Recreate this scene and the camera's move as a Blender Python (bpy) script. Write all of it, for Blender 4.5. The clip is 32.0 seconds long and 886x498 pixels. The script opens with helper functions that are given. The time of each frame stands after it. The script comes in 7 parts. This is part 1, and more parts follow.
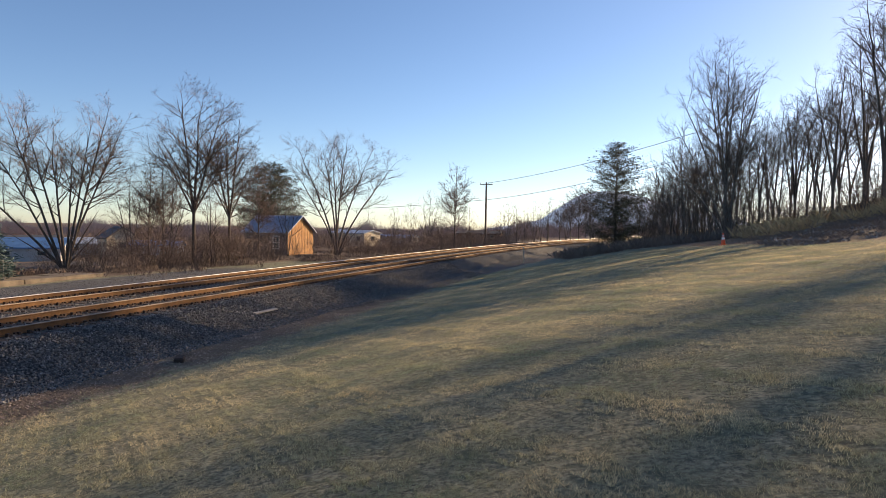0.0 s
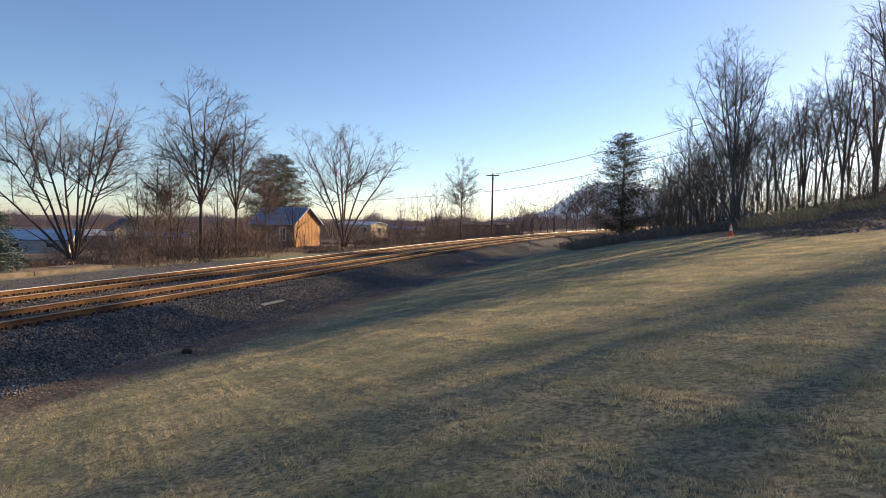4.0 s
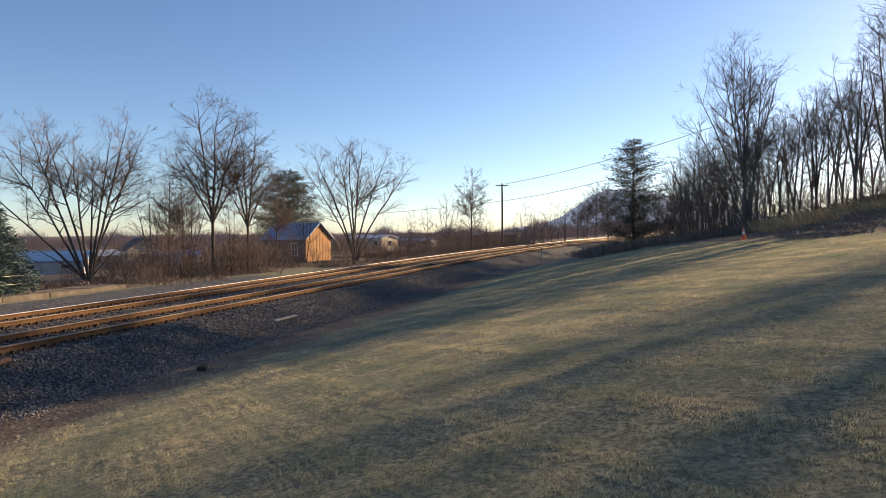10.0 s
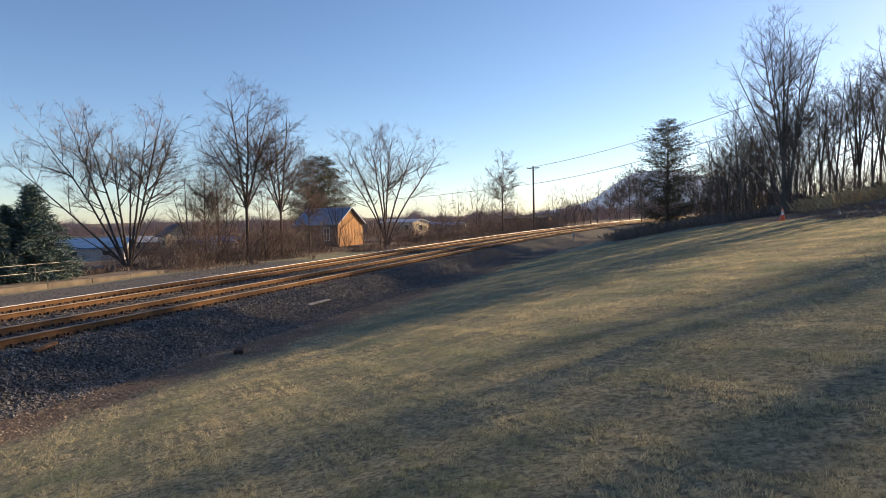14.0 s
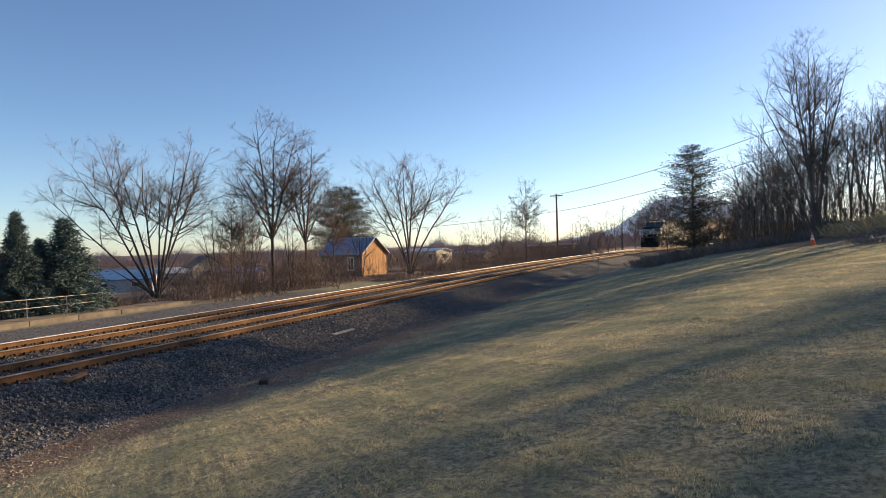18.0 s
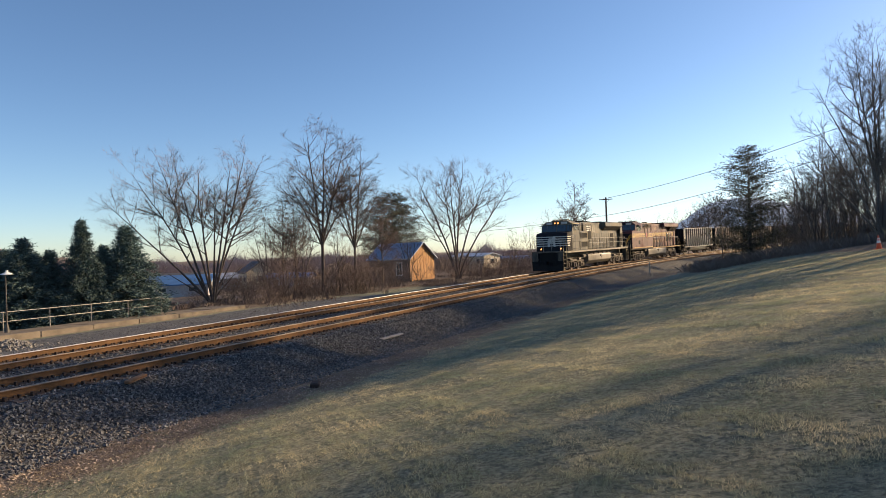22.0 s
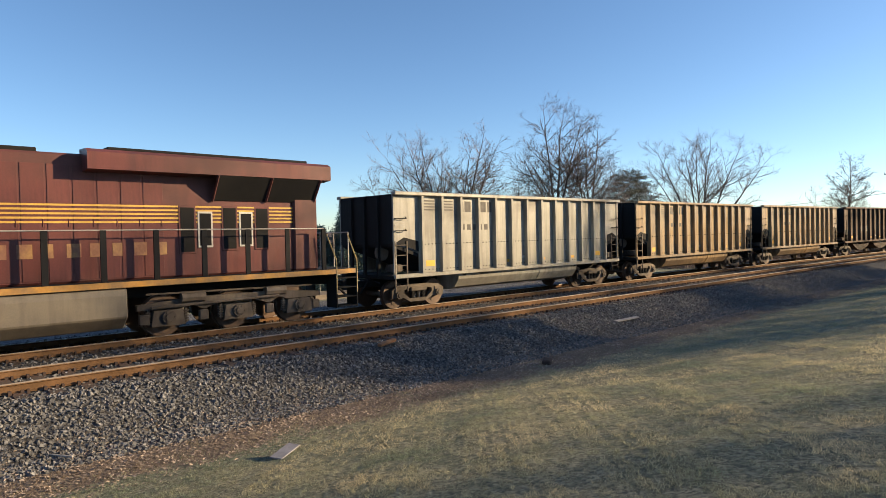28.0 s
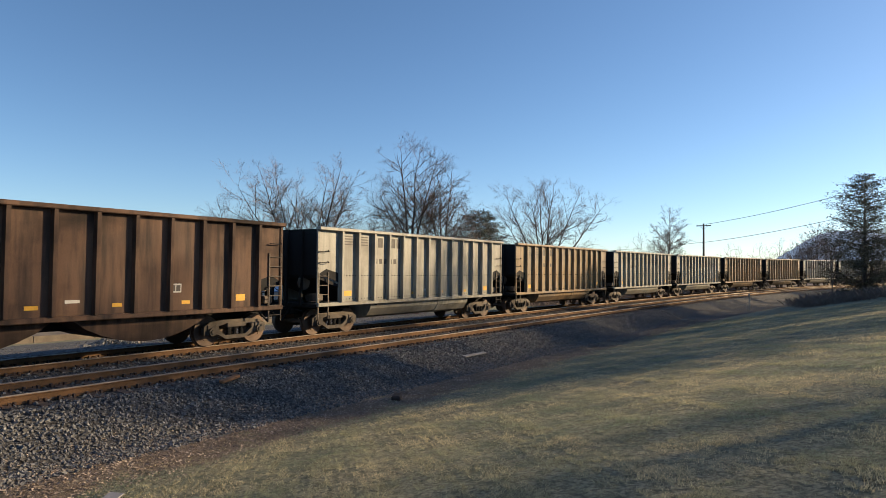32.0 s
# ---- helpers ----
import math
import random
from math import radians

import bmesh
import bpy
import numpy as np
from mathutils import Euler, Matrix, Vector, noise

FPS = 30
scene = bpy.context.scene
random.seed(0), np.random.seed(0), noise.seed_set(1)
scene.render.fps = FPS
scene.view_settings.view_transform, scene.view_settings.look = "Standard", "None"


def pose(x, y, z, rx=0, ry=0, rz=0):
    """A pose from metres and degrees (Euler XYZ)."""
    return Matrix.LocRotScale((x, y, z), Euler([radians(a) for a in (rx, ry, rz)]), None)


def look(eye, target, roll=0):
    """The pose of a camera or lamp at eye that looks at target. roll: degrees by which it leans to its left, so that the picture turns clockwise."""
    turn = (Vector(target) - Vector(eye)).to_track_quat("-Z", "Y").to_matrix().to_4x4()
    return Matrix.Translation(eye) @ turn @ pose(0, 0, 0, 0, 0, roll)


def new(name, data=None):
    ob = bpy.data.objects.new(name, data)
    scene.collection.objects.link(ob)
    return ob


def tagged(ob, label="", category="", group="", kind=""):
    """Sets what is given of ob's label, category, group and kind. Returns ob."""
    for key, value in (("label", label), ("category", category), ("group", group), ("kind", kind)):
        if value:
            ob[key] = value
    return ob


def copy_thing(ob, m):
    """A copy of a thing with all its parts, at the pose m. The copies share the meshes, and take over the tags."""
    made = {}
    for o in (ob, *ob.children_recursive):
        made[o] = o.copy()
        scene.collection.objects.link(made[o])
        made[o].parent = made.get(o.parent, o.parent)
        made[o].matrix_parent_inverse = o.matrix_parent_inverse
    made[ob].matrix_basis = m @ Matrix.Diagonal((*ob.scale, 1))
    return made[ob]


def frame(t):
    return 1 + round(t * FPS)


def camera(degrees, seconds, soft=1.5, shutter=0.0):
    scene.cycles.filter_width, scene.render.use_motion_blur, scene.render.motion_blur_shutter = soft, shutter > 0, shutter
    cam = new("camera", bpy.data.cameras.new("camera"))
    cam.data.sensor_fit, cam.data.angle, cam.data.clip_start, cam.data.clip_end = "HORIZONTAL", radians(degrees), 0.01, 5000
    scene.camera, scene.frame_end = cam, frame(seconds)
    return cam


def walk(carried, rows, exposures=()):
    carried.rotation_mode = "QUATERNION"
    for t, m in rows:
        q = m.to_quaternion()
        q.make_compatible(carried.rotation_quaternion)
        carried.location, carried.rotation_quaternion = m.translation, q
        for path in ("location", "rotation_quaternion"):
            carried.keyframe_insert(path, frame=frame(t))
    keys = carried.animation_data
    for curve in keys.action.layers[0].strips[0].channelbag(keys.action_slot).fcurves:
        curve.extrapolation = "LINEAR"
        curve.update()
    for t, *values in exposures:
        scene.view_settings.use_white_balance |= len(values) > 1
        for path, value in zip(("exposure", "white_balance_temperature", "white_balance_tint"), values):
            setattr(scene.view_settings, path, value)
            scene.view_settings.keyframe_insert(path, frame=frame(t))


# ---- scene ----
EYE = 2.44
cam = camera(69.0, 32.0, soft=0.8, shutter=0.0)
# seconds, turn to the left of +y, pitch up, roll (degrees): a hand-held camera that turns on the spot
TURNS = (
    (0.0, 15.84, -1.82, 0.98), (0.5, 15.5, -1.6, 1.24), (1.0, 15.39, -1.08, 0.83), (1.5, 15.51, -0.94, 0.72), (2.0, 15.62, -0.83, 0.77),
    (2.5, 15.73, -0.75, 0.77), (3.0, 15.85, -1.33, 0.68), (3.5, 16.18, -2.65, 1.11), (4.5, 16.8, -2.4, 0.4), (5.5, 17.06, -1.74, -0.27), (6.0, 17.02, -1.5, 0.1),
    (6.5, 16.79, -1.12, 0.51), (7.0, 16.97, -0.91, 0.6), (7.5, 17.44, -0.9, 0.46), (8.0, 18.26, -0.94, -0.25), (8.5, 18.87, -1.16, -0.49),
    (9.0, 17.52, -1.9, -0.54), (9.5, 15.02, -2.2, -0.79), (10.0, 17.38, -1.58, -0.62), (10.5, 20.57, 0.65, -2.75), (11.0, 21.4, 0.53, -3.11),
    (11.5, 21.32, 0.36, -3.09), (12.0, 20.11, 0.2, -3.21), (12.5, 19.95, 0.24, -1.98), (13.0, 20.52, -3.02, -0.88), (13.5, 20.17, -3.2, -0.65),
    (14.0, 20.17, -2.98, -1.2), (14.5, 20.22, -2.08, -1.35), (16.5, 21.17, -0.78, -1.61), (17.0, 21.5, -0.57, -1.71), (17.5, 21.81, -0.51, -1.65),
    (18.0, 22.2, -0.37, -1.79), (18.5, 22.91, -0.1, -1.61), (19.0, 23.16, -0.01, -1.65), (19.5, 23.67, 0.02, -1.59), (20.0, 24.92, 0.12, -1.72),
    (20.5, 25.64, 0.29, -2.16), (21.0, 24.23, 0.36, -0.97), (21.5, 25.2, 0.11, -1.95), (22.0, 26.42, 0.21, -2.02), (22.5, 27.79, -0.2, -2.2),
    (23.0, 29.33, -0.57, -2.28), (23.5, 30.33, -0.84, -2.08), (24.0, 30.84, -0.76, -1.81), (24.5, 31.4, -0.58, -1.83), (26.5, 34.45, -0.48, -0.83),
    (26.9, 47.3, -0.7, -0.65), (27.0, 48.02, -0.75, -0.62), (27.5, 49.51, -1.06, -1.23), (28.0, 47.06, -1.11, -1.05), (28.5, 34.15, 0.45, 0.03), (29.0, 30.97, 0.71, 0.76),
    (29.5, 30.89, 1.1, 0.69), (30.0, 32.67, 1.44, 0.77), (30.5, 33.22, 1.6, 1.02), (31.0, 33.57, 1.81, 0.77), (31.5, 33.75, 1.89, 1.02), (32.0, 34.13, 1.92, 0.74))
walk(cam, [(t, pose(0, 0, EYE, 90 + p, 0, y) @ pose(0, 0, 0, 0, 0, r)) for t, y, p, r in TURNS], exposures=[(0, 0.87, 6890, 16), (14, 0.85, 6840, 15), (24.5, 0.81, 6670, 12), (26.5, 0.73, 6620, 11), (27.0, 0.77, 6590, 10), (27.6, 0.97, 6590, 10), (28.0, 1.01, 6550, 9), (28.3, 0.97, 6550, 9), (29, 0.80, 6570, 10), (32, 0.75, 6490, 9)])
# ---- light: a low winter sun to the right of the line, a clear sky ----
SUN_TURN, SUN_UP = -38.0, 17.5  # degrees left of +y, and above the horizon
world = bpy.data.worlds.new("sky")
scene.world = world
world.use_nodes = True
wn = world.node_tree
sky = wn.nodes.new("ShaderNodeTexSky")
sky.sky_type, sky.sun_disc = "NISHITA", False
sky.sun_elevation, sky.sun_rotation = radians(SUN_UP), radians(-SUN_TURN)
sky.altitude, sky.air_density, sky.dust_density, sky.ozone_density = 2200.0, 1.0, 1.9, 2.5
deeper = wn.nodes.new("ShaderNodeHueSaturation")
deeper.inputs["Saturation"].default_value = 1.07
wn.links.new(sky.outputs[0], deeper.inputs["Color"])
wn.links.new(deeper.outputs[0], wn.nodes["Background"].inputs[0])
wn.nodes["Background"].inputs[1].default_value = 0.1
sun = new("sun", bpy.data.lights.new("sun", "SUN"))
sun.data.energy, sun.data.angle, sun.data.color = 5.0, radians(0.55), (1.0, 0.75, 0.45)
toward_sun = Vector((-math.sin(radians(SUN_TURN)) * math.cos(radians(SUN_UP)), math.cos(radians(SUN_TURN)) * math.cos(radians(SUN_UP)), math.sin(radians(SUN_UP))))
sun.matrix_world = look(toward_sun * 300, (0, 0, 0))
# ---- materials ----
def material(name, base, rough=0.8, metal=0.0, vary=0.25, scale=3.0, fine=40.0, bump=0.2, second=None, patch=0.35, per_object=0.0, per_island=0.0, spec=0.5):
    """A procedural surface: two scales of tone, an optional second colour in patches, roughness that varies, fine relief."""
    m = bpy.data.materials.new(name)
    m.use_nodes = True
    nt = m.node_tree
    N, L = nt.nodes, nt.links
    b = N["Principled BSDF"]
    co = N.new("ShaderNodeTexCoord")
    n1, n2 = N.new("ShaderNodeTexNoise"), N.new("ShaderNodeTexNoise")
    for n, s, d in ((n1, scale, 5), (n2, fine, 3)):
        n.inputs["Scale"].default_value, n.inputs["Detail"].default_value = s, d
        L.new(co.outputs["Object"], n.inputs["Vector"])
    second = second or [c * (1 - vary) for c in base]
    mix = N.new("ShaderNodeMix")
    mix.data_type = "RGBA"
    mix.inputs[6].default_value, mix.inputs[7].default_value = (*base, 1), (*second, 1)
    ramp = N.new("ShaderNodeMapRange")
    ramp.inputs[1].default_value, ramp.inputs[2].default_value = 0.62 - patch, 0.62
    L.new(n1.outputs[0], ramp.inputs[0])
    L.new(ramp.outputs[0], mix.inputs[0])
    hsv = N.new("ShaderNodeHueSaturation")
    val = N.new("ShaderNodeMath")
    val.operation = "MULTIPLY_ADD"
    val.inputs[1].default_value, val.inputs[2].default_value = vary * 1.6, 1 - vary * 0.8
    L.new(n2.outputs[0], val.inputs[0])
    last = val.outputs[0]
    for amount, node, socket in ((per_object, "ShaderNodeObjectInfo", "Random"), (per_island, "ShaderNodeNewGeometry", "Random Per Island")):
        if amount:
            info, ma = N.new(node), N.new("ShaderNodeMath")
            ma.operation = "MULTIPLY_ADD"
            ma.inputs[1].default_value, ma.inputs[2].default_value = amount * 2, 1 - amount
            L.new(info.outputs[socket], ma.inputs[0])
            mu = N.new("ShaderNodeMath")
            mu.operation = "MULTIPLY"
            L.new(last, mu.inputs[0]), L.new(ma.outputs[0], mu.inputs[1])
            last = mu.outputs[0]
    L.new(last, hsv.inputs["Value"])
    L.new(mix.outputs[2], hsv.inputs["Color"])
    L.new(hsv.outputs[0], b.inputs["Base Color"])
    rr = N.new("ShaderNodeMapRange")
    rr.inputs[3].default_value, rr.inputs[4].default_value = max(0.05, rough - 0.15), min(1.0, rough + 0.15)
    L.new(n1.outputs[0], rr.inputs[0])
    L.new(rr.outputs[0], b.inputs["Roughness"])
    b.inputs["Metallic"].default_value = metal
    b.inputs["Specular IOR Level"].default_value = spec
    if bump:
        bp = N.new("ShaderNodeBump")
        bp.inputs["Strength"].default_value, bp.inputs["Distance"].default_value = bump, 0.02
        L.new(n2.outputs[0], bp.inputs["Height"])
        L.new(bp.outputs[0], b.inputs["Normal"])
    return m


def glow(name, colour, strength):
    m = bpy.data.materials.new(name)
    m.use_nodes = True
    b = m.node_tree.nodes["Principled BSDF"]
    b.inputs["Base Color"].default_value = (*colour, 1)
    b.inputs["Emission Color"].default_value = (*colour, 1)
    b.inputs["Emission Strength"].default_value = strength
    return m


def ground_material():
    """Lawn, ballast, gravel yard and rough litter, mixed by the masks that the ground carries, with ragged seams."""
    m = bpy.data.materials.new("ground")
    m.use_nodes = True
    N, L = m.node_tree.nodes, m.node_tree.links
    b = N["Principled BSDF"]
    b.inputs["Roughness"].default_value, b.inputs["Specular IOR Level"].default_value = 0.95, 0.2
    co = N.new("ShaderNodeTexCoord")

    def noise_at(scale, detail=4.0, rough=0.6):
        n = N.new("ShaderNodeTexNoise")
        n.inputs["Scale"].default_value, n.inputs["Detail"].default_value, n.inputs["Roughness"].default_value = scale, detail, rough
        L.new(co.outputs["Object"], n.inputs["Vector"])
        return n.outputs[0]

    def span(value, lo, hi, a=0.0, z=1.0):
        r = N.new("ShaderNodeMapRange")
        r.inputs[1].default_value, r.inputs[2].default_value, r.inputs[3].default_value, r.inputs[4].default_value = lo, hi, a, z
        L.new(value, r.inputs[0])
        return r.outputs[0]

    def blend(fac, a, z):
        x = N.new("ShaderNodeMix")
        x.data_type = "RGBA"
        L.new(fac, x.inputs[0])
        for socket, c in ((x.inputs[6], a), (x.inputs[7], z)):
            if isinstance(c, tuple):
                socket.default_value = (*c, 1)
            else:
                L.new(c, socket)
        return x.outputs[2]

    big, mid, tuft, fine, grit = noise_at(0.35), noise_at(2.6, 6, 0.7), noise_at(6.0, 5, 0.7), noise_at(18.0, 6, 0.75), noise_at(60.0, 2)
    lawn = blend(span(mid, 0.35, 0.68), (0.235, 0.24, 0.165), (0.45, 0.405, 0.27))
    lawn = blend(span(big, 0.42, 0.62), lawn, blend(span(mid, 0.4, 0.65), (0.18, 0.213, 0.15), (0.38, 0.365, 0.25)))
    lawn = blend(span(tuft, 0.3, 0.5), (0.13, 0.14, 0.085), lawn)
    lawn = blend(span(fine, 0.4, 0.58), (0.1, 0.102, 0.075), lawn)
    v = N.new("ShaderNodeTexVoronoi")
    v.inputs["Scale"].default_value = 17.0
    L.new(co.outputs["Object"], v.inputs["Vector"])
    sep = N.new("ShaderNodeSeparateColor")
    L.new(v.outputs["Color"], sep.inputs[0])
    stone = blend(sep.outputs[0], (0.062, 0.063, 0.066), (0.18, 0.178, 0.175))
    stone = blend(span(v.outputs["Distance"], 0.25, 0.75), stone, (0.035, 0.033, 0.033))
    yard = blend(span(mid, 0.3, 0.7), (0.11, 0.115, 0.125), (0.19, 0.193, 0.2))
    yard = blend(span(grit, 0.4, 0.62), yard, (0.06, 0.062, 0.068))
    litter = blend(span(mid, 0.3, 0.7), (0.19, 0.145, 0.11), (0.33, 0.26, 0.2))
    litter = blend(span(fine, 0.25, 0.7), (0.06, 0.045, 0.035), litter)
    at = N.new("ShaderNodeAttribute")
    at.attribute_name = "cover"
    masks = N.new("ShaderNodeSeparateColor")
    L.new(at.outputs["Color"], masks.inputs[0])
    colour = lawn
    for socket, top in ((masks.outputs[2], litter), (masks.outputs[1], yard), (masks.outputs[0], stone)):
        add = N.new("ShaderNodeMath")
        add.operation = "ADD"
        L.new(socket, add.inputs[0]), L.new(span(fine, 0.2, 0.8, -0.35, 0.35), add.inputs[1])
        colour = blend(span(add.outputs[0], 0.42, 0.58), colour, top)
    L.new(colour, b.inputs["Base Color"])
    tufts = N.new("ShaderNodeBump")
    tufts.inputs["Strength"].default_value, tufts.inputs["Distance"].default_value = 0.8, 0.09
    L.new(tuft, tufts.inputs["Height"])
    bp = N.new("ShaderNodeBump")
    bp.inputs["Strength"].default_value, bp.inputs["Distance"].default_value = 0.8, 0.05
    L.new(fine, bp.inputs["Height"])
    L.new(tufts.outputs[0], bp.inputs["Normal"])
    L.new(bp.outputs[0], b.inputs["Normal"])
    return m


GROUND = ground_material()
RUST = material("rusty_rail_steel", (0.18, 0.1, 0.052), 0.9, 0.0, 0.35, 2.5, 60, 0.3, (0.11, 0.064, 0.034), spec=0.1)
RAILTOP = material("worn_rail_head", (0.5, 0.49, 0.48), 0.48, 1.0, 0.15, 4, 50, 0.05)
RAILDULL = material("dull_rail_head", (0.26, 0.21, 0.165), 0.6, 0.2, 0.2, 4, 50, 0.05)
TIE = material("creosoted_timber", (0.075, 0.052, 0.04), 0.9, 0, 0.4, 4, 30, 0.4, per_object=0.3)
PLATE = material("dark_tie_plate", (0.06, 0.035, 0.025), 0.9, 0, 0.3, 5, 50, 0.3)
STONE = material("ballast_stone", (0.19, 0.187, 0.183), 0.9, 0, 0.3, 12, 60, 0.3, (0.08, 0.08, 0.082), per_island=0.5)
# bark and twig colours lifted to carry haze and sunlit twig tips
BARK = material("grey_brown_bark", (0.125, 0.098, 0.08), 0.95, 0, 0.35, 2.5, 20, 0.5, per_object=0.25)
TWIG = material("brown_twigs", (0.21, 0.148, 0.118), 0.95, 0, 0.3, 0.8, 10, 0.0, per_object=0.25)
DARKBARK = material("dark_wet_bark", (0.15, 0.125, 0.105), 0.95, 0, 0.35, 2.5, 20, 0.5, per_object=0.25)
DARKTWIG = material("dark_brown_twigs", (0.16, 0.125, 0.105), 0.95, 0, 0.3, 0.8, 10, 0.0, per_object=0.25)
NEEDLE = material("blue_green_needles", (0.08, 0.125, 0.122), 0.9, 0, 0.4, 1.2, 12, 0.0, (0.1, 0.14, 0.125), per_object=0.2, per_island=0.3, spec=0.15)
NEEDLE_OLD = material("dark_olive_needles", (0.06, 0.062, 0.034), 0.85, 0, 0.4, 1.2, 12, 0.0, (0.095, 0.08, 0.045), per_island=0.35)
BLADE = material("dry_grass_blades", (0.57, 0.49, 0.31), 0.9, 0, 0.45, 0.7, 7, 0.0, (0.225, 0.26, 0.175), per_island=0.45, patch=0.25)
def let_light_through(m, share):
    """Thin leaf: part of the light passes and is scattered on the far side."""
    N, L = m.node_tree.nodes, m.node_tree.links
    b = N["Principled BSDF"]
    thin, mix = N.new("ShaderNodeBsdfTranslucent"), N.new("ShaderNodeMixShader")
    L.new(b.inputs["Base Color"].links[0].from_socket, thin.inputs["Color"])
    mix.inputs[0].default_value = share
    L.new(b.outputs[0], mix.inputs[1]), L.new(thin.outputs[0], mix.inputs[2])
    L.new(mix.outputs[0], N["Material Output"].inputs["Surface"])


let_light_through(BLADE, 0.45)
WEED = material("dead_weed_stems", (0.165, 0.132, 0.108), 0.95, 0, 0.3, 0.6, 6, 0.0, (0.14, 0.1, 0.08), per_island=0.3)
def weathered(name, base, dirt, streak=0.5, rough=0.6, metal=0.0, per_object=0.12, spec=0.5):
    """Old vehicle paint: run-down streaks, blotches of dirt, and scratches."""
    m = bpy.data.materials.new(name)
    m.use_nodes = True
    N, L = m.node_tree.nodes, m.node_tree.links
    b = N["Principled BSDF"]
    co = N.new("ShaderNodeTexCoord")

    def noise_at(stretch, scale, detail):
        mp, n = N.new("ShaderNodeMapping"), N.new("ShaderNodeTexNoise")
        mp.inputs["Scale"].default_value = stretch
        n.inputs["Scale"].default_value, n.inputs["Detail"].default_value = scale, detail
        L.new(co.outputs["Object"], mp.inputs[0]), L.new(mp.outputs[0], n.inputs["Vector"])
        return n.outputs[0]

    def span(v, lo, hi, a, z):
        r = N.new("ShaderNodeMapRange")
        r.inputs[1].default_value, r.inputs[2].default_value, r.inputs[3].default_value, r.inputs[4].default_value = lo, hi, a, z
        L.new(v, r.inputs[0])
        return r.outputs[0]

    def mix(f, a, z):
        x = N.new("ShaderNodeMix")
        x.data_type = "RGBA"
        L.new(f, x.inputs[0])
        for s, c in ((x.inputs[6], a), (x.inputs[7], z)):
            if isinstance(c, tuple):
                s.default_value = (*c, 1)
            else:
                L.new(c, s)
        return x.outputs[2]
    runs, blot, grit = noise_at((1, 1, 0.12), 5.0, 6), noise_at((1, 0.5, 0.8), 0.9, 5), noise_at((1, 1, 1), 45, 3)
    c = mix(span(runs, 0.42, 0.72, 0.0, streak), base, dirt)
    c = mix(span(blot, 0.44, 0.66, 0.0, 0.85), c, dirt)
    h = N.new("ShaderNodeHueSaturation")
    L.new(c, h.inputs["Color"])
    info, a, p = N.new("ShaderNodeObjectInfo"), N.new("ShaderNodeMath"), N.new("ShaderNodeMath")
    a.operation, p.operation = "MULTIPLY_ADD", "MULTIPLY"
    a.inputs[1].default_value, a.inputs[2].default_value = per_object * 2, 1 - per_object
    L.new(info.outputs["Random"], a.inputs[0])
    L.new(a.outputs[0], p.inputs[0]), L.new(span(grit, 0.2, 0.8, 0.85, 1.15), p.inputs[1])
    L.new(p.outputs[0], h.inputs["Value"])
    L.new(h.outputs[0], b.inputs["Base Color"])
    L.new(span(blot, 0.3, 0.7, max(rough - 0.12, 0.1), min(rough + 0.2, 1)), b.inputs["Roughness"])
    b.inputs["Metallic"].default_value, b.inputs["Specular IOR Level"].default_value = metal, spec
    bp = N.new("ShaderNodeBump")
    bp.inputs["Strength"].default_value, bp.inputs["Distance"].default_value = 0.15, 0.01
    L.new(blot, bp.inputs["Height"]), L.new(bp.outputs[0], b.inputs["Normal"])
    return m


CAR_TAN = weathered("coal_car_tan", (0.29, 0.195, 0.1), (0.07, 0.048, 0.032), 0.8, 0.4)
CAR_GREY = weathered("coal_car_grey", (0.3, 0.287, 0.24), (0.125, 0.113, 0.094), 0.7, 0.42)
CAR_DARK = weathered("coal_car_brown", (0.115, 0.066, 0.043), (0.017, 0.015, 0.014), 0.8, 0.7, spec=0.2)
# black of coal dust, deepened to carry the shade in gaps between cars
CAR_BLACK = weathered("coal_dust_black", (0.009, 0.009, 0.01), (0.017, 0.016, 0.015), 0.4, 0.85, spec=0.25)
UNDER = weathered("dusty_running_gear", (0.15, 0.118, 0.088), (0.025, 0.021, 0.019), 0.6, 0.8, per_object=0.2)
WHEEL = weathered("wheel_steel", (0.12, 0.075, 0.05), (0.06, 0.045, 0.035), 0.3, 0.55, 0.4)
LOCO_BLACK = weathered("black_loco_paint", (0.036, 0.034, 0.03), (0.15, 0.128, 0.09), 0.7, 0.5, spec=0.25)
# nose black, kept deep so that it also carries the front faces' shade
LOCO_NOSE = weathered("clean_black_paint", (0.018, 0.019, 0.023), (0.028, 0.026, 0.026), 0.3, 0.75, spec=0.08)
LOCO_RED = weathered("oxblood_loco_paint", (0.13, 0.044, 0.038), (0.065, 0.03, 0.028), 0.6, 0.45, spec=0.25)
LOCO_DARK = weathered("black_grille", (0.008, 0.008, 0.009), (0.016, 0.015, 0.014), 0.3, 0.8, spec=0.2)
TANK = weathered("dusty_fuel_tank", (0.165, 0.14, 0.105), (0.07, 0.058, 0.045), 0.5, 0.6)
FADED_GOLD = material("faded_gold_lettering", (0.42, 0.25, 0.08), 0.6, 0, 0.4, 2, 20, 0.0, (0.2, 0.09, 0.05))
GOLD = material("gold_lettering_paint", (0.6, 0.36, 0.06), 0.5, 0, 0.2, 3, 30, 0.0)
PALE = material("off_white_marking_paint", (0.55, 0.53, 0.48), 0.6, 0, 0.2, 3, 30, 0.0)
DUSTY_PALE = material("dusty_pale_marking", (0.26, 0.24, 0.19), 0.7, 0, 0.35, 2, 20, 0.0, (0.15, 0.135, 0.105))
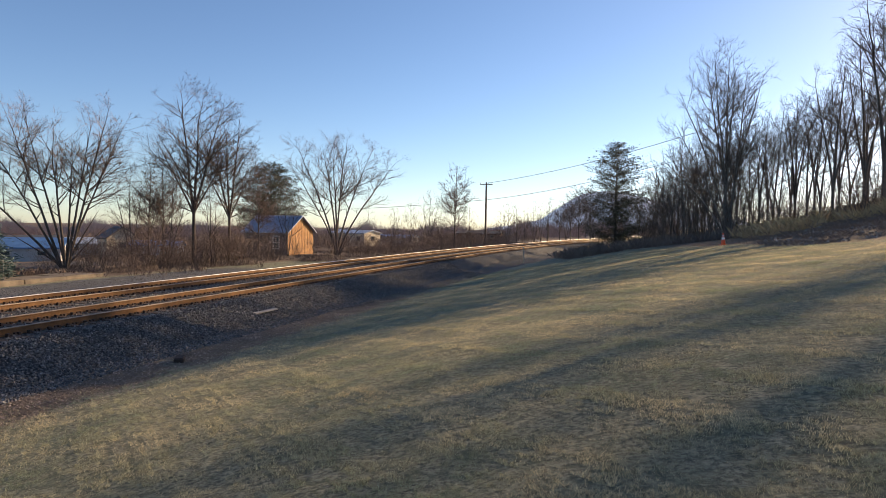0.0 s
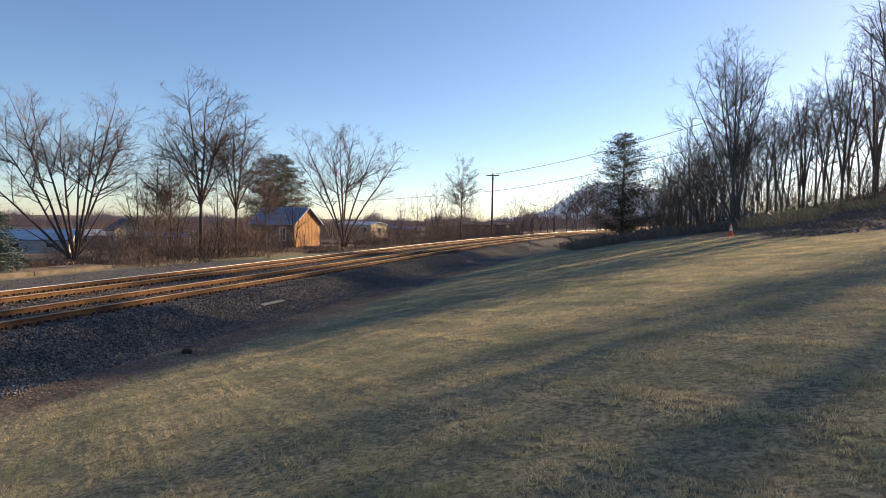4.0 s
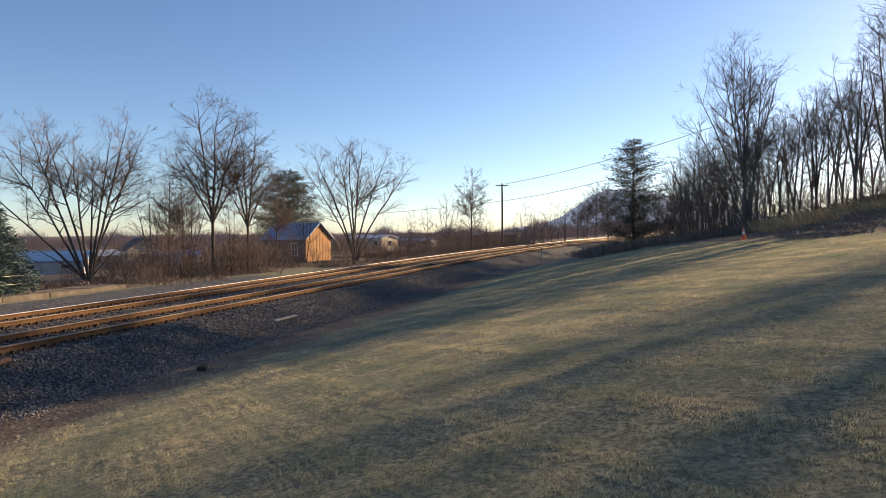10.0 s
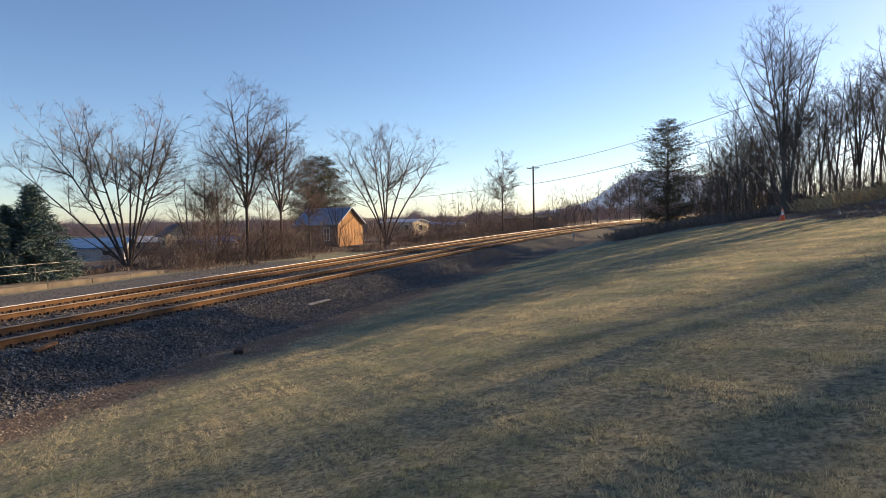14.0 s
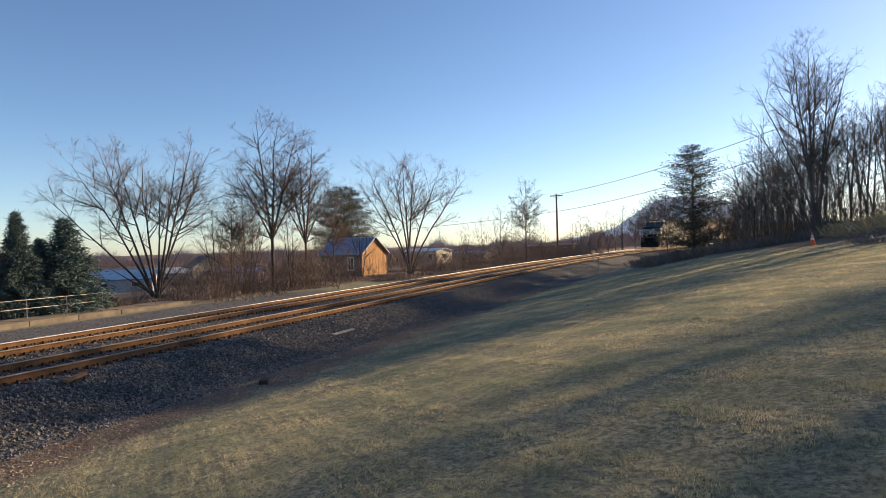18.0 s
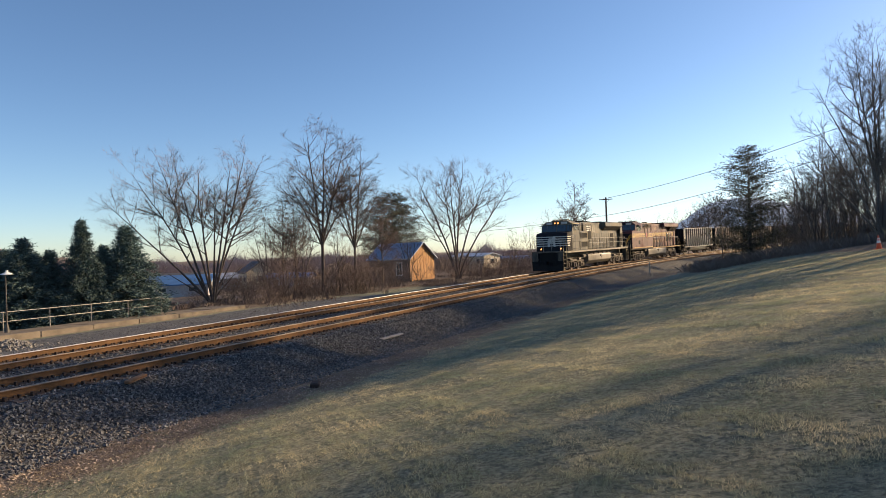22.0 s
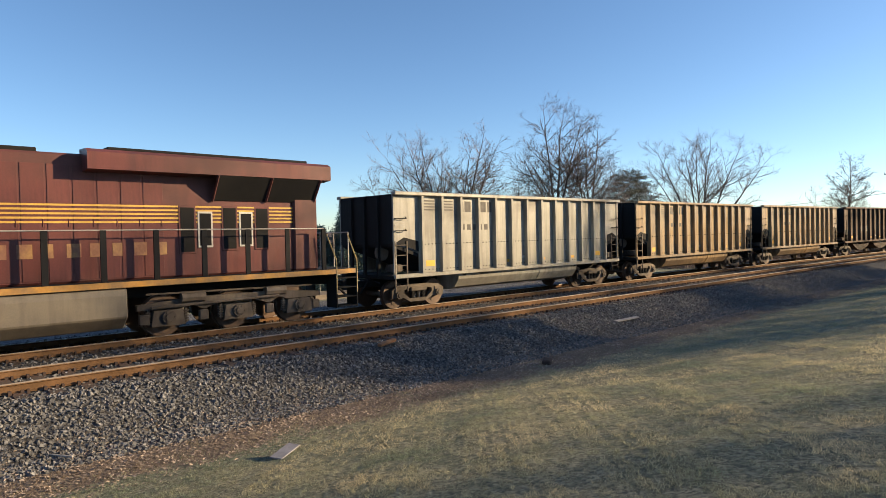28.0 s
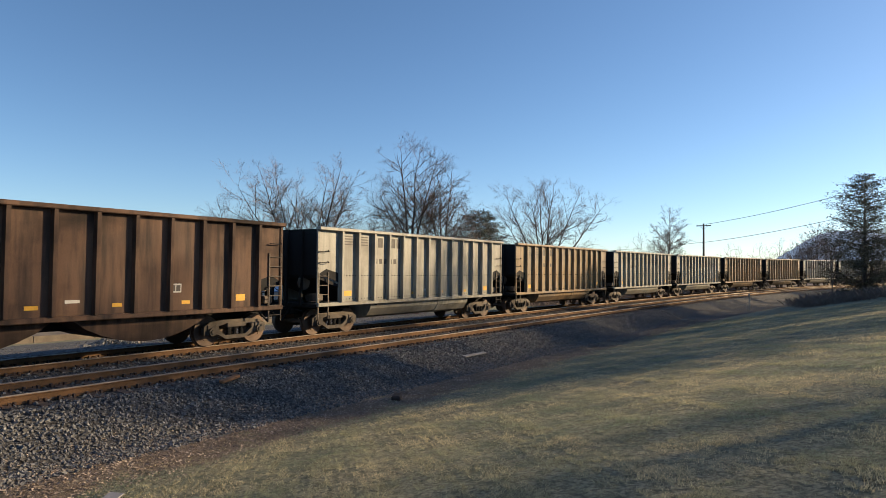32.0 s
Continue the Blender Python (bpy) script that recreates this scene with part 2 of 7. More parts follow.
DULL_MARK = material("faded_dark_marking", (0.1, 0.09, 0.08), 0.7, 0, 0.35, 4, 30, 0.0)
YELLOW = material("yellow_reflector_plate", (0.75, 0.4, 0.03), 0.45, 0, 0.2, 3, 30, 0.0)
EMBLEM_RED = material("red_emblem_paint", (0.3, 0.03, 0.025), 0.5, 0, 0.15, 3, 30, 0.0)
STEEL = material("bare_handrail_steel", (0.36, 0.34, 0.31), 0.45, 0.3, 0.2, 4, 30, 0.0)
SILL_PAINT = material("grimy_yellow_edge_paint", (0.5, 0.24, 0.03), 0.6, 0, 0.35, 2, 20, 0.0, (0.24, 0.14, 0.05))
RAIL_YELLOW = material("worn_yellow_handrail", (0.45, 0.34, 0.14), 0.5, 0, 0.25, 4, 30, 0.0)
GLASS = material("dark_cab_glass", (0.03, 0.05, 0.06), 0.1, 0.0, 0.1, 2, 20, 0.0, spec=0.8)
LAMP = glow("headlight_glow", (1.0, 0.36, 0.1), 1.3)
# ---- mesh helpers ----
def link_mesh(name, verts, faces, mats, parent=None, label="", index=None, smooth=False):
    me = bpy.data.meshes.new(name)
    me.from_pydata([tuple(v) for v in verts] if not isinstance(verts, np.ndarray) else verts.tolist(), [], faces if not isinstance(faces, np.ndarray) else faces.tolist())
    for m in mats if isinstance(mats, (list, tuple)) else [mats]:
        me.materials.append(m)
    if index is not None:
        me.polygons.foreach_set("material_index", np.asarray(index, dtype=np.int32))
    if smooth:
        me.polygons.foreach_set("use_smooth", np.ones(len(me.polygons), dtype=bool))
    me.update()
    ob = new(name, me)
    if parent:
        ob.parent = parent
    if label:
        tagged(ob, label)
    return ob


def part(name, bm, mat, parent, label="", at=None):
    """Links a bmesh as one mesh object under a thing or under a part."""
    me = bpy.data.meshes.new(name)
    bm.to_mesh(me)
    bm.free()
    for m in mat if isinstance(mat, (list, tuple)) else [mat]:
        me.materials.append(m)
    ob = new(name, me)
    ob.parent = parent
    if at is not None:
        ob.matrix_basis = at
    if label:
        tagged(ob, label)
    return ob


def again(ob, parent, at, name=""):
    """A further part on the same mesh."""
    o = new(name or ob.name.split(".")[0], ob.data)
    o.parent, o.matrix_basis = parent, at
    return o


def box(bm, x0, y0, z0, x1, y1, z1, bevel=0.0, mat=0):
    r = bmesh.ops.create_cube(bm, size=1.0, matrix=Matrix.LocRotScale(((x0 + x1) / 2, (y0 + y1) / 2, (z0 + z1) / 2), None, (abs(x1 - x0), abs(y1 - y0), abs(z1 - z0))))
    vs = r["verts"]
    fs = {f for v in vs for f in v.link_faces}
    for f in fs:
        f.material_index = mat
    if bevel:
        bmesh.ops.bevel(bm, geom=list({e for v in vs for e in v.link_edges}), offset=bevel, segments=1, affect="EDGES")
    return vs


def boxes(*rows, bevel=0.0):
    bm = bmesh.new()
    for r in rows:
        box(bm, *r[:6], bevel=bevel)
    return bm


def bar(bm, a, z, r, sides=6, r2=None, mat=0):
    a, z = Vector(a), Vector(z)
    d = z - a
    m = Matrix.Translation((a + z) / 2) @ d.to_track_quat("Z", "Y").to_matrix().to_4x4()
    out = bmesh.ops.create_cone(bm, cap_ends=True, segments=sides, radius1=r, radius2=r if r2 is None else r2, depth=d.length, matrix=m)
    for f in {f for v in out["verts"] for f in v.link_faces}:
        f.material_index = mat
    return out["verts"]


def prism(bm, outline, axis, lo, hi, mat=0):
    """A closed outline (pairs) swept along an axis (0 x, 1 y, 2 z) from lo to hi."""
    def place(p, q):
        c = list(p)
        c.insert(axis, q)
        return c
    a = [bm.verts.new(place(p, lo)) for p in outline]
    z = [bm.verts.new(place(p, hi)) for p in outline]
    fs = [bm.faces.new(a), bm.faces.new(z[::-1])]
    n = len(a)
    fs += [bm.faces.new((a[i], z[i], z[(i + 1) % n], a[(i + 1) % n])) for i in range(n)]
    for f in fs:
        f.material_index = mat
    bmesh.ops.recalc_face_normals(bm, faces=fs)
    return fs


# ---- the line: a straight that eases into a curve to the right, on a slight rise ----
GAP = 3.69  # between the centres of the two tracks
STEPS = np.arange(-300.0, 900.0, 1.0)
_bend = np.clip((STEPS - 10.5) / 60, 0, 1) * 0.00376 - 0.00025
_bend[STEPS > 190] = 0.0
_bend[STEPS < -20] = 0.0
_head = np.cumsum(_bend)
_head -= np.interp(0, STEPS, _head)
LINE_X, LINE_Y = np.cumsum(np.sin(_head)), np.cumsum(np.cos(_head))
LINE_X += -17.87 - np.interp(0, STEPS, LINE_X)
LINE_Y -= np.interp(0, STEPS, LINE_Y)
_q = np.clip(STEPS, 0, 160)
LINE_Z = 0.00185 * np.clip(STEPS, -60, 250) + 0.00005 * _q * _q


def line_at(s, off=0.0, dz=0.0):
    """The place s metres along the far track, off metres towards the lawn, and the heading to the right of +y."""
    x, y, z, h = (np.interp(s, STEPS, c) for c in (LINE_X, LINE_Y, LINE_Z, _head))
    return np.stack([x + off * np.cos(h), y - off * np.sin(h), z + dz], -1), h


def spot(turn, far):
    """Plan place at a bearing (degrees left of +y) and a distance from where the camera stands."""
    return -math.sin(radians(turn)) * far, math.cos(radians(turn)) * far


def wobble(x, y, scale, seed=0.0):
    return (np.sin(x * 1.7 * scale + seed + 1.3 * np.sin(y * 0.9 * scale)) + np.sin(y * 2.1 * scale + 2 * seed + 1.1 * np.sin(x * 1.3 * scale + seed)) + np.sin((x + y) * 3.1 * scale + seed)) / 3


def ground_z(x, y):
    """Height of the ground, and the track's own height and the distance from the far track's centre there."""
    x, y = np.asarray(x, float), np.asarray(y, float)
    yy = np.clip(y, -250, 175)
    cx, cz, ch = np.interp(yy, LINE_Y, LINE_X), np.interp(yy, LINE_Y, LINE_Z), np.interp(yy, LINE_Y, _head)
    off = (x - cx) * np.cos(ch)
    cross = np.interp(off, [-400, -120, -60, -34, -16, -8, -5.5, -2.9, -2.2, 5.3, 6.6, 8.2, 17.87, 26, 30, 36, 45, 70, 120, 300],
                      [-5.0, -3.4, -2.4, -1.6, -1.4, -1.15, -0.95, -0.27, -0.2, -0.2, -0.82, -0.86, 0.84, 2.1, 3.0, 4.5, 5.4, 6.6, 8, 14])
    z = cross + cz * np.clip(1 - (np.abs(off) - 20) / 60, 0, 1)
    away = np.clip((np.abs(off - 2) - 5.5) / 3, 0, 1)
    z = z + away * (0.03 * wobble(x, y, 1.1) + 0.09 * wobble(x, y, 0.23, 2.0) * np.clip((np.abs(off) - 8) / 20, 0.2, 1))
    return z, cz, off


def height(x, y):
    return float(ground_z(x, y)[0])
# ---- ground: one sheet out to the horizon ----
def build_ground():
    def grow(start, step, rate, end):
        out = [start]
        while out[-1] < end:
            out.append(out[-1] + step)
            step *= rate
        return out
    right, left = grow(10.0, 0.3, 1.045, 3500), grow(4.2, 0.35, 1.05, 3500)
    us = np.array([-v for v in left[::-1]] + list(np.arange(-3.9, 9.9, 0.3)) + right)
    ys = np.array([-v for v in grow(8.0, 1.0, 1.09, 3000)[::-1]] + list(np.arange(-7.5, 30, 0.4)) + grow(30.5, 0.45, 1.035, 4000))
    shift = np.interp(np.clip(ys, -250, 175), LINE_Y, LINE_X)
    X = us[None, :] + shift[:, None]
    Y = np.repeat(ys[:, None], len(us), 1)
    Z, cz, off = ground_z(X, Y)
    verts = np.stack([X, Y, Z], -1).reshape(-1, 3)
    n, m = len(us), len(ys)
    i = np.arange(m - 1)[:, None] * n + np.arange(n - 1)[None, :]
    faces = np.stack([i, i + 1, i + n + 1, i + n], -1).reshape(-1, 4)
    ob = link_mesh("ground", verts, faces, GROUND, smooth=True)
    tagged(ob, "sloping winter lawn with track ballast, gravel yard and leaf litter", "ground", kind="structure")
    rag = 0.25 * wobble(X, Y, 0.9, 4.0)
    toe = 6.9 + np.clip((Y - 15) / 20, 0, 1) * 1.4 + np.clip((Y - 38) / 20, 0, 1) * 1.2 + np.clip((Y - 56) / 14, 0, 1) * 2.5
    ballast = np.clip((toe + rag - off) / 0.8 + 0.5, 0, 1) * np.clip((off + 3.6 + rag) / 0.8 + 0.5, 0, 1)
    yard = np.clip((-3.0 - off) / 0.6 + 0.5, 0, 1) * np.clip((off + 15.4 + rag) / 1.0 + 0.5, 0, 1) * np.clip((52 - Y) / 12, 0, 1)
    rough = np.clip((-15.5 - off) / 2, 0, 1) + np.clip((off - 26 + 1.5 * wobble(X, Y, 0.2, 1.0)) / 3, 0, 1) + np.clip((Y - 52) / 14, 0, 1) * np.clip((-3 - off) / 3, 0, 1)
    rough += np.clip((off - 6.4) / 0.6, 0, 1) * np.clip((9.3 + 2.5 * rag - off) / 1.6, 0, 1) * (0.75 + 0.3 * wobble(X, Y, 1.4, 6.0))
    rough += np.clip((off - 21.5 - (40 - Y) * 0.33 + 1.2 * wobble(X, Y, 0.5, 1.0)) / 2, 0, 1) * np.clip((Y - 16) / 4, 0, 1) * np.clip((60 - Y) / 10, 0, 1) * 0.9
    col = np.stack([ballast, yard, np.clip(rough, 0, 1), np.ones_like(yard)], -1).reshape(-1, 4)
    at = ob.data.color_attributes.new("cover", "FLOAT_COLOR", "POINT")
    at.data.foreach_set("color", col.astype(np.float32).ravel())
    return ob


build_ground()


# ---- tracks ----
RAIL = [(-0.07, -0.18), (0.07, -0.18), (0.07, -0.165), (0.012, -0.15), (0.01, -0.045), (0.04, -0.035), (0.034, -0.018), (0.022, 0.0), (-0.022, 0.0), (-0.036, -0.012), (-0.036, -0.035), (-0.01, -0.045), (-0.012, -0.15), (-0.07, -0.165)]


def build_rail(track, off, head):
    ss = np.concatenate([np.arange(-120, -20, 5.0), np.arange(-20, 60, 1.0), np.arange(60, 200, 2.0), np.arange(200, 860, 20.0)])
    p, h = line_at(ss, off)
    k = len(RAIL)
    V = np.concatenate([p[:, None, :] + np.stack([np.cos(h)[:, None] * np.array([a for a, _ in RAIL]), -np.sin(h)[:, None] * np.array([a for a, _ in RAIL]), np.repeat([[b for _, b in RAIL]], len(ss), 0)], -1)]).reshape(-1, 3)
    F, idx = [], []
    for a in range(len(ss) - 1):
        for j in range(k):
            F.append((a * k + j, a * k + (j + 1) % k, (a + 1) * k + (j + 1) % k, (a + 1) * k + j))
            idx.append(1 if j in (6, 7) else 0)
    return link_mesh("rail", V, F, [RUST, head], track, "rusty steel rail with a worn shiny head", idx)


def build_track(off, label):
    track = tagged(new("railway_track"), label, "railway track", "tracks", "structure")
    for o in (off - 0.75, off + 0.75):
        build_rail(track, o, RAILTOP if o < 0 else RAILDULL)
    bm = boxes((-1.28, -0.115, -0.36, 1.28, 0.115, -0.185), bevel=0.012)
    tie = part("tie", bm, TIE, track)
    n = 0
    for i in range(-26, 258):
        s = i * 0.54 + 0.02 * math.sin(i * 12.9)
        p, h = line_at(s, off)
        at = pose(p[0], p[1], p[2], 0, 0, -math.degrees(h) + 1.2 * math.sin(i * 7.1))
        if n == 0:
            tie.matrix_basis = at
        else:
            again(tie, track, at)
        n += 1
    V, F = [], []
    for i in range(-26, 190):
        s = i * 0.54 + 0.02 * math.sin(i * 12.9)
        for o in (-0.75, 0.75):
            p, h = line_at(s, off + o)
            c, d = math.cos(h), math.sin(h)
            for cx, cy, wx, wy, z0, z1 in ((0, 0, 0.19, 0.1, -0.187, -0.168), (0.09, 0.06, 0.025, 0.03, -0.17, -0.125), (-0.09, -0.06, 0.025, 0.03, -0.17, -0.125), (0.1, -0.13, 0.05, 0.03, -0.2, -0.12), (0.09, 0.15, 0.05, 0.025, -0.2, -0.125)):
                b = len(V)
                for z in (z0, z1):
                    for sx, sy in ((-1, -1), (1, -1), (1, 1), (-1, 1)):
                        q = 0.8 if z == z1 else 1
                        a, e = cx + sx * wx * q, cy + sy * wy * q
                        V.append((p[0] + a * c + e * d, p[1] - a * d + e * c, p[2] + z))
                F += [(b + 4, b + 5, b + 6, b + 7)] + [(b + j, b + (j + 1) % 4, b + 4 + (j + 1) % 4, b + 4 + j) for j in range(4)]
    tagged(link_mesh("tie_plates", V, F, PLATE, track, "dark tie plates, spikes and rail anchors"), kind="stuff")
    return track


build_track(0.0, "main line track with shiny rail heads on stone ballast")
build_track(GAP, "second track with rusty rails on stone ballast")
# ---- bare trees ----
def tube_arrays(paths, sides):
    """Tapered tubes along paths [(points, radii)], as vertex and face arrays."""
    V, F, base = [], [], 0
    ang = np.arange(sides) * 2 * math.pi / sides
    ca, sa = np.cos(ang), np.sin(ang)
    j = np.arange(sides)
    for pts, rad in paths:
        pts = np.asarray(pts)
        n = len(pts)
        d = pts[-1] - pts[0]
        d = d / (np.linalg.norm(d) + 1e-9)
        u = np.cross(d, (0.3, 0.5, 0.81) if abs(d[2]) < 0.9 else (1, 0, 0))
        u /= np.linalg.norm(u) + 1e-9
        w = np.cross(d, u)
        ring = ca[:, None] * u + sa[:, None] * w
        V.append((pts[:, None, :] + np.asarray(rad)[:, None, None] * ring[None]).reshape(-1, 3))
        for k in range(n - 1):
            a = base + k * sides
            F.append(np.stack([a + j, a + (j + 1) % sides, a + sides + (j + 1) % sides, a + sides + j], -1))
        base += n * sides
    return np.concatenate(V), np.concatenate(F)


def grow_tree(seed, stems, lobes, fork=0.0, girth=0.12, bow=1.2, limbs=1.7, forks=2.9, sprigs=4.0, twigs=9.0, twig=0.004, reach=0.42, wide=42.0, start=0.25, spread=0.36):
    """A bare tree: stems that rise to given tops, limbs off the stems, branches off the limbs, sprigs off the branches,
    and twigs along the last two, all kept within the lobes of the crown (x, y, z, half width, half height).
    limbs, forks, sprigs and twigs are counts per metre of what carries them."""
    rng = np.random.default_rng(seed)
    lob = np.array([l[:5] for l in lobes], float)
    axes = np.stack([lob[:, 3], lob[:, 3] * 0.85, lob[:, 4]], -1)

    def inside(p, slack):
        d = (p - lob[:, :3]) / axes
        return float((d * d).sum(1).min()) < slack

    def unit(v):
        return v / (np.linalg.norm(v) + 1e-9)

    def shoot(p, d, length, sway, lift, slack):
        n = max(2, int(round(length / (0.55 if length > 1.5 else 0.33))))
        out, jig = [p], rng.normal(0, sway, (n, 3))
        for i in range(n):
            d = unit(d + jig[i] + (0, 0, lift))
            p = p + d * (length / n)
            out.append(p)
            if i > 0 and not inside(p, slack):
                break
        return np.array(out)

    def taper(n, r0, r1):
        return r1 + (r0 - r1) * (1 - np.linspace(0, 1, n)) ** 0.85

    big, small, bearers = [], [], []

    def bud(pts, rad, per_metre, first, angle, ratio, least, level):
        """Side shoots along a path, in a loose spiral."""
        seg = np.linalg.norm(np.diff(pts, axis=0), axis=1)
        length = seg.sum()
        made, spin = [], rng.uniform(0, 6.28)
        for k in range(int(length * (1 - first) * per_metre + rng.uniform(0, 1))):
            f = first + (1 - first) * rng.uniform(0, 1)
            j = min(int(f * (len(pts) - 1)), len(pts) - 2)
            q = f * (len(pts) - 1) - j
            p = pts[j] * (1 - q) + pts[j + 1] * q
            if level == 1 and not inside(p, 1.5):
                continue
            d = unit(pts[j + 1] - pts[j])
            u = unit(np.cross(d, (0.31, 0.52, 0.8)))
            w = np.cross(d, u)
            spin += 2.4 + rng.normal(0, 0.35)
            t = radians(angle * rng.uniform(0.7, 1.3))
            out = d * math.cos(t) + (u * math.cos(spin) + w * math.sin(spin)) * math.sin(t)
            ln = max(least, ratio * length * (1.15 - 0.75 * f)) * rng.uniform(0.65, 1.2)
            path = shoot(p, out, ln, (0.07, 0.1, 0.12)[level - 1], (0.055, 0.04, 0.03)[level - 1], rng.uniform(0.8, 1.25))
            r0 = min(rad[j] * 0.62, 0.004 + 0.011 * ln)
            made.append((path, taper(len(path), max(r0, twig * 1.15), twig * 0.8)))
        return made

    for sx, sy, sz in stems:
        n = max(5, int(sz / 0.7))
        f = np.linspace(0, 1, n + 1)[:, None]
        low = fork / sz
        g = np.clip((f - low) / (1 - low), 0, 1)
        pts = np.array([[sx, sy, 0]]) * g ** bow + np.array([[0, 0, sz]]) * f
        stray = np.cumsum(rng.normal(0, 0.05, (n + 1, 3)), 0) * (1, 1, 0.2) * g
        pts = pts + stray
        top = [k for k in range(int(n * 0.6), n + 1) if not inside(pts[k], 0.86)]
        if top:
            pts = pts[:top[0] + 1]
        if not fork:
            pts[:, :2] += rng.normal(0, 0.13, 2) * (len(stems) > 1)
        rad = taper(len(pts), girth * (0.55 + 0.45 * sz / max(t[2] for t in stems)), twig * 1.2)
        big.append((pts, rad))
        tier = bud(pts, rad, limbs, max(start, low), wide, spread, 1.3, 1)
        bearers.append((pts[-4:], rad[-4:]))
        for p1, r1 in tier:
            (big if r1[0] > 0.022 else small).append((p1, r1))
            bearers.append((p1[len(p1) // 2:], r1))
            for p2, r2 in bud(p1, r1, forks, 0.12, 40, 0.48, 0.6, 2):
                small.append((p2, r2))
                bearers.append((p2, r2))
                for p3, r3 in bud(p2, r2, sprigs, 0.1, 38, 0.5, 0.4, 3):
                    small.append((p3, r3))
                    bearers.append((p3, r3))
    A, D = [], []
    for pts, _ in bearers:
        seg = np.diff(pts, axis=0)
        ln = np.linalg.norm(seg, axis=1)
        k = int(ln.sum() * twigs + rng.uniform(0, 1)) + 1
        j = rng.integers(0, len(seg), k)
        q = rng.uniform(0, 1, k)[:, None]
        j[0], q[0] = len(seg) - 1, 1.0
        A.append(pts[j] + seg[j] * q)
        D.append(seg[j] / (ln[j][:, None] + 1e-9))
    A, D = np.concatenate(A), np.concatenate(D)
    side = rng.normal(0, 1, A.shape)
    side -= D * (side * D).sum(1)[:, None]
    side /= np.linalg.norm(side, axis=1)[:, None] + 1e-9
    t = rng.uniform(0.2, 0.85, len(A))[:, None]
    out = D * np.cos(t) + side * np.sin(t) + (0, 0, 0.1)
    out /= np.linalg.norm(out, axis=1)[:, None]
    tip = A + out * (reach * rng.uniform(0.35, 1.1, len(A)))[:, None]
    u = np.cross(out, (0.31, 0.52, 0.8))
    u /= np.linalg.norm(u, axis=1)[:, None] + 1e-9
    w = np.cross(out, u)
    q = twig * 0.75
    V = np.stack([A + u * q, A - u * q * 0.5 + w * q * 0.87, A - u * q * 0.5 - w * q * 0.87, tip], 1).reshape(-1, 3)
    b = np.arange(len(A))[:, None] * 4
    F = np.stack([b + (0, 1, 3), b + (1, 2, 3), b + (2, 0, 3)], 1).reshape(-1, 3)
    return big, small, V, F


def make_tree(name, label, wood=None, fine=None, **kw):
    t = tagged(new(name), label, "tree")
    big, small, V, F = grow_tree(**kw)
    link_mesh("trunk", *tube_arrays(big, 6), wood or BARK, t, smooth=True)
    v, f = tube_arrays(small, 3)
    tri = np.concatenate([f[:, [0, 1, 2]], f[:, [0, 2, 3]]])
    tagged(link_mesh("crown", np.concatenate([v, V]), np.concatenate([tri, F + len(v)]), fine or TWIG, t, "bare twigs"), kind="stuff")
    return t


def put(ob, x, y, turn=0.0, size=1.0, sink=0.0, flat=1.0):
    ob.matrix_basis = pose(x, y, height(x, y) - sink, 0, 0, turn) @ Matrix.Diagonal((size * flat, size * flat, size, 1))
    return ob


def put_copy(ob, x, y, turn=0.0, size=1.0, label="", sink=0.0, flat=1.0):
    sc = ob.scale.copy()
    ob.scale = (1, 1, 1)
    c = copy_thing(ob, pose(x, y, height(x, y) - sink, 0, 0, turn) @ Matrix.Diagonal((size * flat, size * flat, size, 1)))
    ob.scale = sc
    if label:
        tagged(c, label)
    return c


WIDE = make_tree("bare_tree", "wide many-stemmed bare tree beside the gravel yard", seed=3, girth=0.12, bow=1.1, wide=48, spread=0.4, limbs=2.1, twigs=10,
                 stems=((-5.2, 0.5, 11.2), (-3.8, -1.2, 12.2), (-2.6, 1.4, 12.6), (-1.2, -1.0, 12.2), (0.4, 0.8, 10.6), (1.7, 0.9, 12.2), (2.8, -0.8, 13.2), (4.0, 0.8, 12.2), (4.6, -0.4, 9.2), (-7.2, -0.5, 8.8), (-7.6, 0.8, 6.0), (5.0, 0.4, 6.4)),
                 lobes=((-3.4, 0, 8.8, 4.0, 4.3), (-6.4, 0, 7.4, 3.0, 3.4), (-0.6, 0, 8.0, 2.2, 3.2), (2.9, 0, 9.2, 2.8, 4.3), (4.4, 0, 6.8, 2.2, 3.0), (-6.8, 0, 4.8, 2.2, 2.0)))
put(WIDE, *spot(46.2, 58), turn=46, flat=1.12)
TALL = make_tree("bare_tree", "tall upright bare tree with an open crown", seed=8, fork=4.4, girth=0.17, bow=1.0, wide=52, start=0.25, limbs=2.0, spread=0.4,
                 stems=((0.5, 0.5, 14.2), (-1.3, 0.4, 14.6), (2.2, -0.4, 13.6), (-2.8, -0.5, 10.6), (3.0, 0.6, 10.2)), lobes=((0.2, 0, 11.4, 3.1, 3.9), (-2.1, 0, 9.2, 2.8, 3.2), (2.2, 0, 9.0, 2.7, 3.4), (0, 0, 5.6, 2.8, 2.0)))
put(TALL, *spot(37.0, 62), turn=37, size=1.07, flat=1.1)
